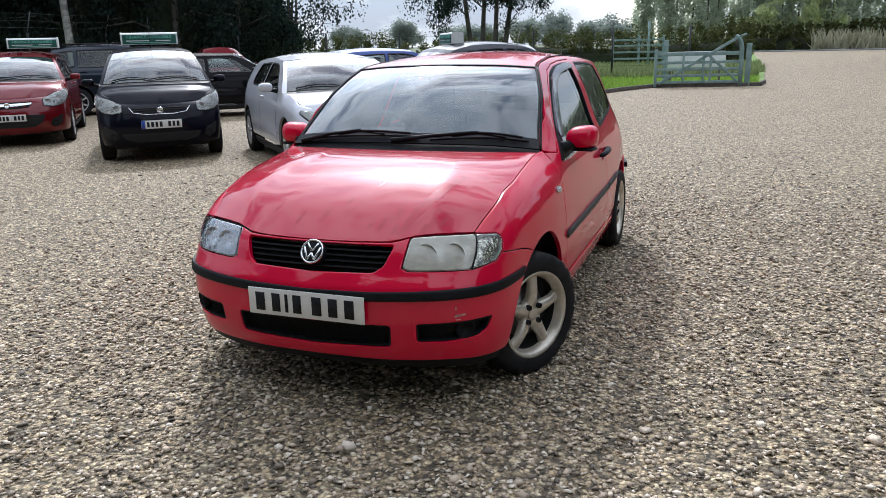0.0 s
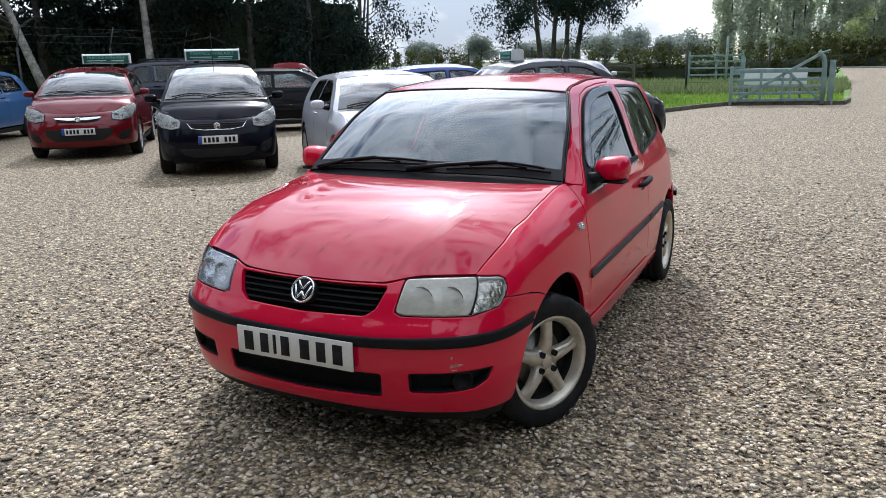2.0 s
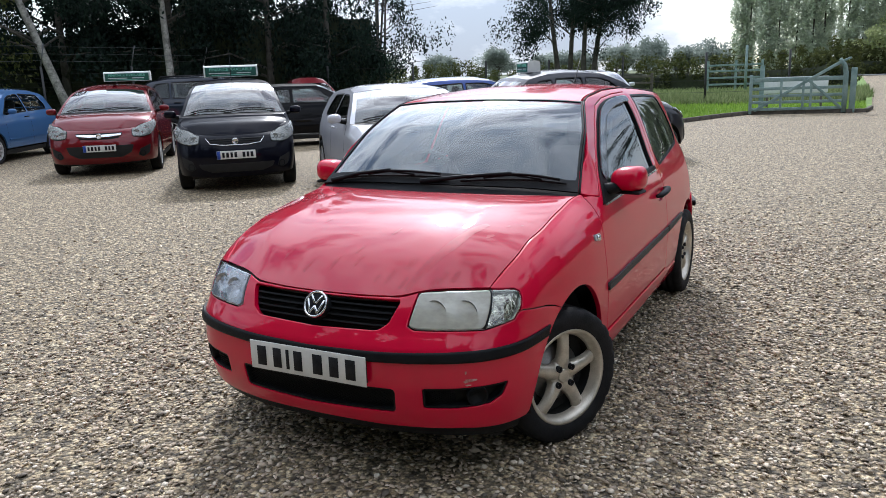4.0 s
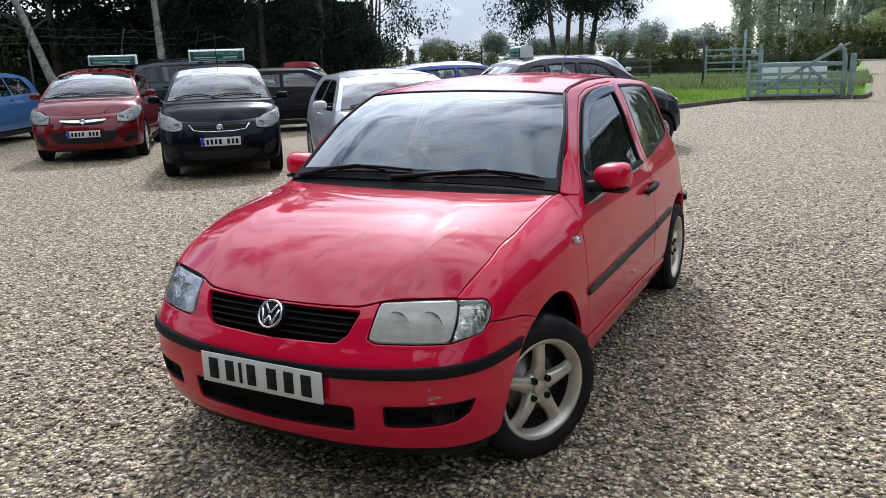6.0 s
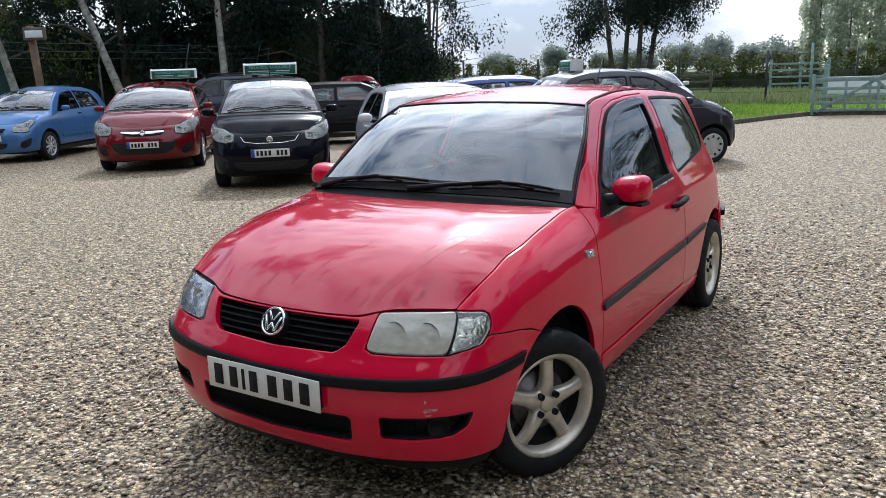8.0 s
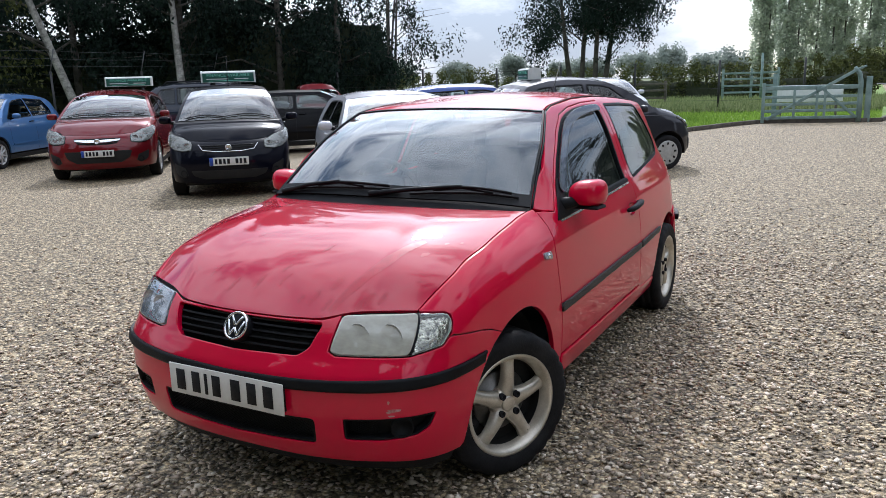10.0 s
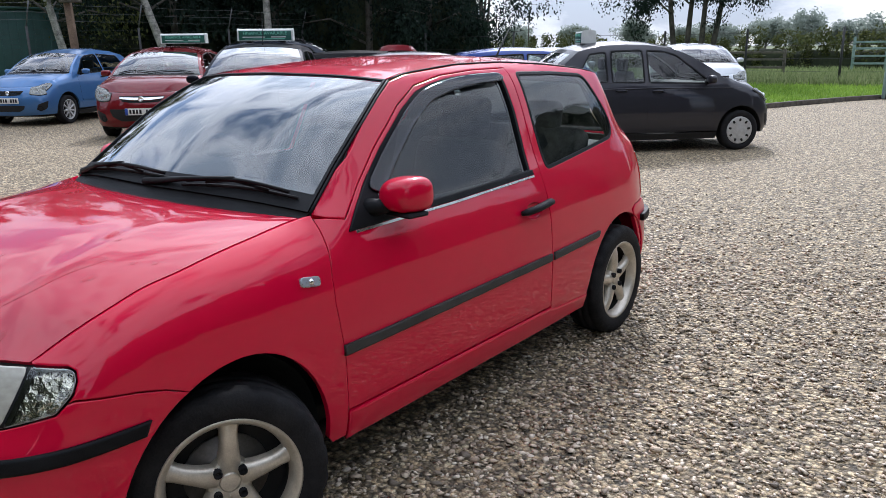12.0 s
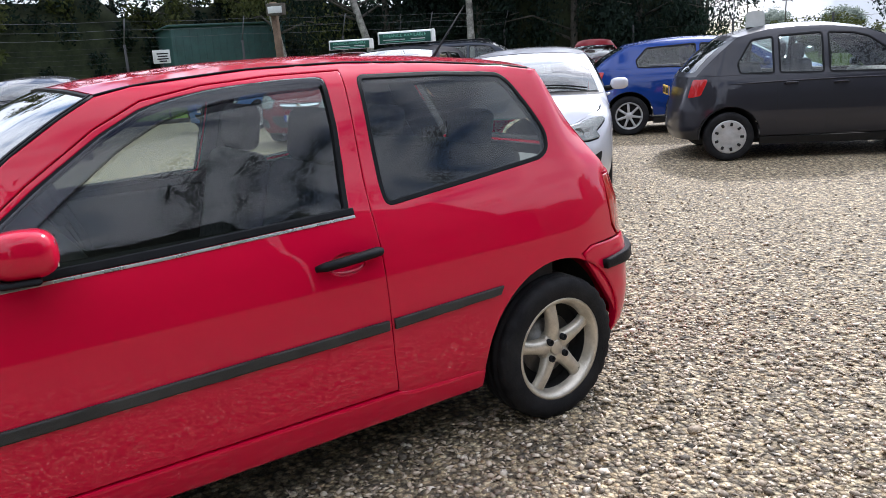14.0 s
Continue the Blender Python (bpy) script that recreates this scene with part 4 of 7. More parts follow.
        part("mirror_arm", tube([(sg * 0.72, 1.28, 0.950), (sg * 0.765, 1.305, 0.953), (sg * 0.81, 1.34, 0.962)], [0.032, 0.027, 0.024], 10), BLACK_TRIM, base)
        part("mirror_glass", boxed((0.092, 0.004, 0.062), (sg * 0.832, 1.444, 0.988), Matrix.Rotation(sg * radians(-8), 4, "Z"), 0.001), CHROME, base)
    # bonnet
    front = line_fn([s.p(u, z) for u, z in [(-a, b) for a, b in nose[:0:-1]] + nose], 0.03)
    side_l = line_fn([s.p(u, z) for u, z in bonnet_side], 0.015)
    side_r = line_fn([s.p(-u, z) for u, z in bonnet_side], 0.015)
    corner = s.p(*bonnet_side[-1])
    rear = line_fn([(-corner[0], corner[1], corner[2]), (-0.5, 1.0, 0.956), (-0.25, 0.965, 0.958), (0, 0.955, 0.958), (0.25, 0.965, 0.958), (0.5, 1.0, 0.956), tuple(corner)], 0.03)

    def swell(a, b):
        x = 2 * a - 1
        edge = (1 - np.abs(x) ** 2.7) * np.sin(np.pi * np.clip(b, 0, 1)) ** 0.8
        crease = np.exp(-((np.abs(x) - (0.72 - 0.20 * b)) / 0.07) ** 2) * np.sin(np.pi * b)
        z = 0.052 * edge + 0.0035 * crease
        return np.stack([np.zeros_like(a), np.zeros_like(a), z], -1)

    sheet = coons(front, rear, side_r, side_l, swell)
    shut = 0.0008
    v, f, n = grid_sheet(lambda a, b: sheet(shut + a * (1 - 2 * shut), 0.004 + b * 0.992), 60, 50, 0.014)
    lid = link("bonnet", v, f, BONNET, car, "", n)
    # dull runs and drip marks that dirty water left on the bonnet
    def on_bonnet(x, y, h):
        ab = np.array((0.5 + x / 1.45, y / 1.0))
        for _ in range(9):
            p0 = sheet(ab[:1], ab[1:])[0]
            px, py = sheet(ab[:1] + 0.01, ab[1:])[0], sheet(ab[:1], ab[1:] + 0.01)[0]
            jac = np.array([[px[0] - p0[0], py[0] - p0[0]], [px[1] - p0[1], py[1] - p0[1]]]) * 100
            ab = np.clip(ab + np.linalg.solve(jac, np.array((x - p0[0], y - p0[1]))), 0.01, 0.98)
        p0 = sheet(ab[:1], ab[1:])[0]
        return (p0[0], p0[1], p0[2] + h)

    def smear(ax, ay, bx, by, wide, seed):
        d = np.array((bx - ax, by - ay))
        rows, k = max(6, int(np.linalg.norm(d) / 0.02)), 5
        q = np.array((d[1], -d[0])) / np.linalg.norm(d)
        bm = bmesh.new()
        grid = []
        for i in range(rows + 1):
            t = i / rows
            w = wide * (0.12 + 0.88 * math.sin(math.pi * (0.06 + 0.88 * t)) ** 0.6) * (1 + 0.35 * noise.noise((t * 5, seed, 0.3)))
            off = 0.25 * wide * noise.noise((seed, t * 3, 1.7))
            grid.append([bm.verts.new(on_bonnet(*(np.array((ax, ay)) + d * t + q * (off + w * (j / (k - 1) - 0.5))), 0.0006)) for j in range(k)])
        for r0, r1 in zip(grid, grid[1:]):
            for j in range(k - 1):
                bm.faces.new((r0[j], r0[j + 1], r1[j + 1], r1[j]))
        bmesh.ops.recalc_face_normals(bm, faces=bm.faces)
        if bm.faces[0].normal.z < 0:
            bmesh.ops.reverse_faces(bm, faces=bm.faces)
        part("smear", bm, SMEAR, lid)

    smear(0.492, 0.545, 0.335, 0.155, 0.040, 1.0)
    for k, (x, y, l, w) in enumerate(((0.302, 0.250, 0.05, 0.026), (0.250, 0.187, 0.055, 0.016), (0.449, 0.229, 0.05, 0.020), (0.486, 0.250, 0.045, 0.018), (0.425, 0.205, 0.04, 0.022), (0.312, 0.175, 0.045, 0.016),
                                      (-0.01, 0.207, 0.05, 0.016), (0.527, 0.472, 0.035, 0.018), (0.559, 0.577, 0.018, 0.012), (0.42, 0.62, 0.02, 0.014), (0.091, 0.229, 0.05, 0.012), (0.066, 0.276, 0.04, 0.012),
                                      (0.203, 0.174, 0.03, 0.012), (0.601, 0.615, 0.014, 0.010), (-0.12, 0.19, 0.05, 0.016), (-0.25, 0.24, 0.05, 0.014), (0.16, 0.40, 0.05, 0.013), (-0.2, 0.45, 0.03, 0.012))):
        smear(x + 0.18 * l, y + 0.5 * l, x - 0.18 * l, y - 0.5 * l, w, 2.3 + k)
    # under-sheet added so the bonnet's shut line reads as shade
    v, f, n = grid_sheet(lambda a, b: sheet(a * 1.02 - 0.01, b) - np.array((0, 0, 0.016)), 20, 20, 0.01)
    link("bonnet_liner", v, f, DARK, car, "", n)
    # cowl, windscreen, roof
    post = [p for p in a_post if p[1] < 1.334][:5]
    base_l = np.array(s.p(*post[0]))
    low = line_fn([(-base_l[0] + 0.012, base_l[1] + 0.01, 0.958), (-0.45, 1.06, 0.978), (0, 1.02, 0.984), (0.45, 1.06, 0.978), (base_l[0] - 0.012, base_l[1] + 0.01, 0.958)], 0.05)
    top_l = np.array(s.p(*post[-1]))
    high_pts = [(-top_l[0] + 0.008, top_l[1], top_l[2] + 0.002), (-0.35, 1.608, 1.348), (0, 1.592, 1.355), (0.35, 1.608, 1.348), (top_l[0] - 0.008, top_l[1], top_l[2] + 0.002)]
    high = line_fn(high_pts, 0.06)
    pil = lambda sg: line_fn([s.p(sg * u, z) - np.array((sg * 0.010, 0, -0.002)) for u, z in post], 0.03)
    bow = lambda a, b: np.stack([0 * a, -0.014 * np.sin(np.pi * b) * (1 - (2 * a - 1) ** 4), 0.010 * np.sin(np.pi * b) * (1 - (2 * a - 1) ** 4)], -1)
    screen = coons(low, high, pil(-1), pil(1), bow)
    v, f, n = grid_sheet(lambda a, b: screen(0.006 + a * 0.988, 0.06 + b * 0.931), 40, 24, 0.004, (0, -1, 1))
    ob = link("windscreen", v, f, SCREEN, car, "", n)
    ob.visible_shadow = False
    down = np.array((0, -0.004, 0.004))
    for name, fn in (("screen_seal", lambda a, b: screen(a, 0.984 + b * 0.013) + down), ("screen_seal", lambda a, b: screen(a, b * 0.10) + down),
                     ("screen_seal", lambda a, b: screen(a * 0.008, b) + down), ("screen_seal", lambda a, b: screen(0.992 + a * 0.008, b) + down)):
        v, f, n = grid_sheet(fn, 24, 24, 0.008, (0, -1, 1))
        link(name, v, f, BLACK_TRIM, car, "", n)
    v, f, n = grid_sheet(lambda a, b: (1 - b[..., None]) * (rear(a) + np.array((0, -0.004, -0.022))) + b[..., None] * (screen(a, 0 * a + 0.03) + np.array((0, 0.0, -0.010))), 30, 5, 0.01)
    link("cowl", v, f, BLACK_TRIM, car, "", n)
    rail = a_post[4:]
    rail_fn = lambda sg: line_fn([s.p(sg * u, z) - np.array((sg * 0.009, 0, -0.002)) for u, z in rail], 0.04)
    end = np.array(s.p(*rail[-1]))
    tail = line_fn([(-end[0] + 0.009, end[1], end[2] + 0.002), (-0.35, 3.255, 1.352), (0, 3.27, 1.36), (0.35, 3.255, 1.352), (end[0] - 0.009, end[1], end[2] + 0.002)], 0.05)
    dome = lambda a, b: np.stack([0 * a, 0 * a, 0.006 * np.sin(np.pi * b) * (1 - (2 * a - 1) ** 2)], -1)
    roof = coons(high, tail, rail_fn(-1), rail_fn(1), dome)
    v, f, n = grid_sheet(lambda a, b: roof(0.012 + a * 0.976, 0.006 + b * 0.99), 40, 40, 0.02)
    link("roof", v, f, RED, car, "", n)
    v, f, n = grid_sheet(lambda a, b: roof(a, b) - np.array((0, 0, 0.03)), 16, 16, 0.01, (0, 0, -1))
    link("headlining", v, f, mottled("grey_headlining", (0.30, 0.30, 0.29), (0.36, 0.36, 0.35), 20, (0.9, 1.0)), car, "", n)
    for sg in both:
        pts = [tuple(np.array(s.p(sg * u, z)) + np.array((-sg * 0.006, 0, 0.001))) for u, z in rail]
        part("roof_moulding", tube([tuple(q) for q in line_fn(pts, 0.04)(np.linspace(0, 1, 30))], 0.0038, 8), BLACK_TRIM, car, "black roof drip moulding")
        pts = [tuple(np.array(s.p(sg * u, z)) + np.array((-sg * 0.004, 0, 0.0))) for u, z in post]
        part("pillar_seal", tube([tuple(q) for q in line_fn(pts, 0.03)(np.linspace(0, 1, 20))], 0.005, 8), BLACK_TRIM, car)
    part("aerial", tube([(0.0, 3.12, 1.375), (0.0, 3.14, 1.40), (0.0, 3.31, 1.60)], [0.012, 0.006, 0.002], 8), BLACK_TRIM, car, "thin black roof aerial")
    # tail: hatch, glass, lamps, bumper
    end_u = s.end
    tail_low = [(4.148, 0.905), (4.3, 0.905), (4.6, 0.90), (end_u - 0.001, 0.90), (end_u - 0.001, 0.635), (4.5, 0.635), (4.30, 0.635), (4.22, 0.70), (4.16, 0.80)]
    for sg in both:
        panel("tailgate", tail_low, sides=(sg,), thick=0.02)
        panel("tailgate_lining", tail_low, sides=(sg,), mat=DASH, lift=-0.026, thick=0.006, step=0.06)
    hl_ = lambda sg: line_fn([s.p(sg * u, z) for u, z in hatch[::-1]], 0.03)
    lowr = line_fn([s.p(u, 0.905) for u in (-4.14, -4.4, -4.7)] + [s.p(u, 0.905) for u in (4.7, 4.4, 4.14)], 0.03)
    hatch_fn = coons(lowr, tail, hl_(-1), hl_(1), lambda a, b: np.stack([0 * a, 0.03 * np.sin(np.pi * b) * (1 - (2 * a - 1) ** 4), 0 * a], -1))
    v, f, n = grid_sheet(lambda a, b: hatch_fn(0.10 + a * 0.80, 0.12 + b * 0.76), 24, 16, 0.005, (0, 1, 0.5))
    ob = link("rear_window", v, f, GLASS, car, "", n)
    ob.visible_shadow = False
    for rng in ((0.005, 0.10, 0.0, 1.0), (0.90, 0.995, 0.0, 1.0), (0.10, 0.90, 0.88, 1.0), (0.10, 0.90, 0.0, 0.12)):
        v, f, n = grid_sheet(lambda a, b: hatch_fn(rng[0] + a * (rng[1] - rng[0]), rng[2] + b * (rng[3] - rng[2])), 16, 12, 0.02, (0, 1, 0.5))
        link("tailgate_frame", v, f, RED, car, "", n)
        v, f, n = grid_sheet(lambda a, b: hatch_fn(rng[0] - 0.035 + a * (rng[1] - rng[0] + 0.07), rng[2] - 0.035 + b * (rng[3] - rng[2] + 0.07)) - np.array((0, 0.030, 0.012)), 10, 8, 0.008, (0, -1, -0.5))
        link("tailgate_trim", v, f, DASH, car, "", n)
    for sg in both:
        panel("tail_lamp", rounded([(4.055, 0.90), (4.146, 0.90), (4.16, 0.80), (4.225, 0.70), (4.30, 0.64), (4.11, 0.655), (4.06, 0.71), (4.046, 0.80)], 0.012), sides=(sg,), mat=RED_LENS, lift=0.004, thick=0.03, bevel=0.006, label="red tail lamp")
    bump = [(end_u - 0.001, 0.63), (4.5, 0.63), (4.12, 0.648)] + ys([(3.275, 0.652)]) + ys([(3.228, 0.632)]) + ys(arc(3.09, 0.27, 0.355, 0.362, 66, -4, 14)) + [(4.2, 0.25), (end_u - 0.001, 0.25)]
    panel("rear_bumper", bump, sides=both, lift=0.007, thick=0.03, bevel=0.01)
    panel("rubbing_strip", [(Y(3.33), 0.585), (4.12, 0.592), (4.5, 0.59), (end_u - 0.001, 0.59), (end_u - 0.001, 0.545), (4.5, 0.545), (4.12, 0.545), (Y(3.335), 0.548)], sides=both, mat=BLACK_TRIM, lift=0.03, thick=0.02, bevel=0.01, step=0.025)
    rp = part("number_plate", boxed((0.52, 0.006, 0.111), (0, 3.60, 0.75), bevel=0.0015), PLATE_YELLOW, car)
    for x, w in ((-0.205, 0.042), (-0.132, 0.038), (-0.084, 0.014), (-0.036, 0.038), (0.052, 0.042), (0.124, 0.040), (0.196, 0.042)):
        part("plate_bar", boxed((w, 0.002, 0.076), (x, 3.604, 0.75), bevel=0.0005, segments=1), INK, rp)
    # wheel wells, floor pan, wheels
    for sg in both:
        for cy, r in ((0.715, 0.335), (3.09, 0.345)):
            bm, rows = bmesh.new(), []
            for k in range(21):
                a = radians(-8 + 196 * k / 20)
                rows.append([bm.verts.new((sg * x, cy + r * math.cos(a), 0.275 + (r + 0.012) * math.sin(a))) for x in (0.42, 0.58, 0.72 if cy < 1 else 0.69)])
            for a, b in zip(rows, rows[1:]):
                for i in range(2):
                    bm.faces.new((a[i], a[i + 1], b[i + 1], b[i]))
            inner = [r_[0] for r_ in rows]
            bm.faces.new(inner)
            part("wheel_well", bm, DARK, car)
    part("floor_pan", boxed((1.30, 3.3, 0.05), (0, 1.9, 0.20), bevel=0.02), DARK, car)
    part("engine_block", boxed((0.82, 0.7, 0.34), (0, 0.62, 0.42), bevel=0.05), DARK, car)
    for sg in both:
        for cy, spin in ((0.712, -0.06 if sg > 0 else 0.2), (3.09, 0.1 if sg > 0 else 0.5)):
            holder = new("wheel")
            holder.parent = car
            star_wheel(holder, (sg * (0.695 if cy < 1 else 0.725), cy, 0.272 if cy < 1 else 0.281), sg, spin, radians(-28) if cy < 1 else 0.0)
    interior(car, s)
    # wipers
    def on_screen(a, b, h):
        p = screen(np.array([a]), np.array([b]))[0]
        q = screen(np.array([a]), np.array([b + 0.02]))[0] - p
        w = screen(np.array([a + 0.02]), np.array([b]))[0] - p
        nn = np.cross(w, q)
        return p + nn / np.linalg.norm(nn) * h
    for a0, a1, pv in ((0.08, 0.55, 0.04), (0.60, 0.96, 0.45)):
        blade = [tuple(on_screen(a0 + (a1 - a0) * t, 0.026 + 0.016 * math.sin(math.pi * t) + 0.030 * t, 0.012)) for t in np.linspace(0, 1, 12)]
        wiper = part("wiper", tube(blade, 0.0055, 6), RUBBER, car, "black windscreen wiper")
        mid = 0.5 * (a0 + a1)
        spine = [tuple(on_screen(a0 + (a1 - a0) * t, 0.034 + 0.020 * math.sin(math.pi * t) + 0.030 * t, 0.024 + 0.014 * math.sin(math.pi * t))) for t in np.linspace(0.06, 0.94, 10)]
        part("wiper_frame", tube(spine, 0.0065, 6), BLACK_TRIM, wiper)
        arm = [tuple(on_screen(pv, 0.012, 0.012)), tuple(on_screen(pv * 0.5 + mid * 0.5, 0.040, 0.034)), tuple(on_screen(mid, 0.075, 0.040))]
        part("wiper_link", tube([tuple(on_screen(mid - 0.10, 0.052, 0.020)), tuple(on_screen(mid, 0.066, 0.036)), tuple(on_screen(mid + 0.10, 0.062, 0.020))], 0.005, 6), BLACK_TRIM, wiper)
        part("wiper_arm", tube(arm, [0.013, 0.009, 0.007], 8), BLACK_TRIM, wiper)
    return car


def interior(car, s):
    """Seats, dashboard, steering wheel and trim seen through the glass; the driver sits on the car's right."""
    for sg in (1, -1):
        x = sg * 0.345
        seat = part("front_seat", boxed((0.48, 0.50, 0.16), (x, 1.98, 0.46), Matrix.Rotation(radians(8), 4, "X"), 0.06, 4), SEAT_CLOTH, car, "dark grey cloth front seat")
        part("seat_back", boxed((0.46, 0.13, 0.60), (x, 2.27, 0.76), Matrix.Rotation(radians(-14), 4, "X"), 0.055, 4), SEAT_CLOTH, seat)
        part("headrest", boxed((0.27, 0.09, 0.19), (x, 2.36, 1.145), Matrix.Rotation(radians(-10), 4, "X"), 0.042, 4), SEAT_CLOTH, seat)
        for d in (-0.05, 0.05):
            part("headrest_post", tube([(x + d, 2.33, 1.0), (x + d, 2.355, 1.10)], 0.006, 6), STEEL, seat)
        part("door_card", boxed((0.03, 1.15, 0.52), (sg * 0.735, 1.72, 0.62), bevel=0.012), DASH, car)
        part("rear_card", boxed((0.03, 0.75, 0.50), (sg * 0.725, 2.75, 0.64), bevel=0.012), DASH, car)
    bench = part("rear_bench", boxed((1.22, 0.46, 0.16), (0, 2.72, 0.50), Matrix.Rotation(radians(8), 4, "X"), 0.06, 4), SEAT_CLOTH, car, "dark grey cloth rear bench")
    part("bench_back", boxed((1.22, 0.13, 0.56), (0, 2.98, 0.78), Matrix.Rotation(radians(-18), 4, "X"), 0.055, 4), SEAT_CLOTH, bench)
    for x in (-0.33, 0.33):
        part("headrest", boxed((0.25, 0.08, 0.16), (x, 3.06, 1.10), Matrix.Rotation(radians(-12), 4, "X"), 0.036, 4), SEAT_CLOTH, bench)
    part("parcel_shelf", boxed((1.16, 0.42, 0.03), (0, 3.27, 0.93), bevel=0.01), DASH, car)
    dash = part("dashboard", boxed((1.36, 0.44, 0.26), (0, 1.33, 0.83), Matrix.Rotation(radians(-6), 4, "X"), 0.07, 5), DASH, car, "dark grey moulded dashboard")
    part("instrument_hood", boxed((0.36, 0.24, 0.09), (-0.345, 1.38, 0.975), bevel=0.04, segments=4), DASH, dash)
    part("console", boxed((0.24, 0.62, 0.34), (0, 1.72, 0.42), bevel=0.05, segments=3), DASH, car)
    rim = [(-0.345 + 0.185 * math.cos(a), 1.62 - 0.07 * math.sin(a), 0.92 + 0.17 * math.sin(a)) for a in np.linspace(0, math.tau, 33)]
    wheel = part("steering_wheel", tube(rim, 0.015, 10, caps=False), DASH, car, "black steering wheel")
    part("wheel_boss", boxed((0.17, 0.06, 0.13), (-0.345, 1.60, 0.915), Matrix.Rotation(radians(22), 4, "X"), 0.026, 3), DASH, wheel)
    for a in (radians(0), radians(180), radians(270)):
        part("wheel_spoke", tube([(-0.345, 1.60, 0.915), (-0.345 + 0.18 * math.cos(a), 1.62 - 0.07 * math.sin(a), 0.92 + 0.165 * math.sin(a))], 0.014, 8), DASH, wheel)
    part("rear_view_mirror", boxed((0.23, 0.03, 0.065), (-0.0, 1.70, 1.262), Matrix.Rotation(radians(6), 4, "Z"), 0.014, 3), BLACK_TRIM, car, "black interior mirror")
    part("tax_holder", lathe([(0, 0.035), (0.003, 0.035), (0.003, 0.0005)], 20), BLACK_TRIM, car).matrix_local = Matrix.Translation((0.02, 1.60, 1.30)) @ Matrix.Rotation(radians(90), 4, "Z")


main_car()


# ---- the other parked cars ----
def paint(name, c, metal=0.35, coat=1.0):
    return car_paint(name, c, tuple(v * 0.8 for v in c), metal, 0.004, 1.5, coat)


SIGN_GREEN = mottled("sign_green", (0.010, 0.075, 0.058), (0.014, 0.105, 0.078), 6, (0.35, 0.5))
SIGN_WHITE = mottled("sign_white", (0.55, 0.58, 0.56), (0.68, 0.70, 0.68), 6, (0.4, 0.55))
SIGN_MINT = principled("sign_lettering", (0.20, 0.55, 0.42), 0.5)
COVER = mottled("silver_wheel_cover", (0.42, 0.42, 0.42), (0.58, 0.58, 0.58), 12, (0.35, 0.5), metal=0.4)
CAR_GLASS = pane("parked_car_glass", (0.60, 0.68, 0.67), 3.0)
CAR_SIDE_GLASS = pane("parked_car_side_glass", (0.62, 0.70, 0.69), 1.7)
CAR_LAMP = pane("parked_car_lens", (0.66, 0.68, 0.67), 1.3, 0.34, (0.46, 0.47, 0.43))
WHEELS = {}


def plain_wheel(parent, at, side, r, style):
    key = (round(r, 3), style)
    half = 0.092
    if key not in WHEELS:
        rim = r * 0.68
        meshes = [("tyre", tyre_mesh(r, rim, 0.184), RUBBER)]
        if style == "cover":
            bm = lathe([(half * 0.55, rim + 0.002), (half * 0.95, rim), (half * 1.0, rim * 0.93), (half * 0.86, rim * 0.62), (half * 1.0, rim * 0.30), (half * 1.02, 0.0005)], 40)
            meshes.append(("wheel_cover", bm, COVER))
            # near-black blocks standing in for the shaded holes of the cover
            for k in range(9):
                a = math.tau * k / 9
                b = boxed((0.02, 0.030, 0.042), (half * 0.92, 0, rim * 0.76), bevel=0.006, segments=1)
                b.transform(Matrix.Rotation(a, 4, "X"))
                meshes.append(("cover_hole_shade", b, DARK))
        else:
            bm = lathe([(-half * 0.9, rim), (-half * 0.5, rim - 0.02), (half * 0.6, rim - 0.022), (half * 0.92, rim - 0.006), (half * 0.92, rim + 0.004), (half * 0.8, rim + 0.004)], 40)
            meshes.append(("rim", bm, COVER))
            meshes.append(("backplate", lathe([(-half * 0.1, rim - 0.015), (-half * 0.1, 0.0005)], 24), DARK))
            for k in range(style):
                b = boxed((0.030, 0.036, rim * 0.86), (half * 0.72, 0, rim * 0.50), bevel=0.008)
                b.transform(Matrix.Rotation(math.tau * k / style, 4, "X"))
                meshes.append(("spoke", b, COVER))
            meshes.append(("hub", lathe([(half * 0.3, 0.06), (half * 0.85, 0.055), (half * 0.95, 0.04), (half * 0.95, 0.0005)], 20), COVER))
        made = []
        for n, b, mat in meshes:
            o = part(n, b, mat)
            made.append((n, o.data))
            bpy.data.objects.remove(o)
        WHEELS[key] = made
    m = Matrix.Translation(at) @ Matrix.Rotation(0 if side > 0 else math.pi, 4, "Z") @ Matrix.Rotation(random.random() * 6, 4, "X")
    holder = new("wheel")
    holder.parent = parent
    for n, me in WHEELS[key]:
        o = new(n, me)
        o.parent = holder
        o.matrix_local = m


def bars(parent, x, y, z, width, height, mat, face=-1, band=True):
    """A number plate with plain bars for its writing."""
    p = part("number_plate", boxed((width, 0.008, height), (x, y, z), bevel=0.001), mat, parent)
    if band:
        part("plate_band", boxed((width * 0.09, 0.002, height * 0.98), (x - width * 0.452, y + face * 0.0055, z), bevel=0.0003, segments=1), PLATE_BLUE, p)
    for k, w in enumerate((0.06, 0.07, 0.06, 0.07, 0, 0.07, 0.06, 0.07)):
        if w:
            part("plate_bar", boxed((width * w, 0.002, height * 0.62), (x + width * (-0.33 + 0.105 * k), y + face * 0.0055, z), bevel=0.0003, segments=1), INK, p)


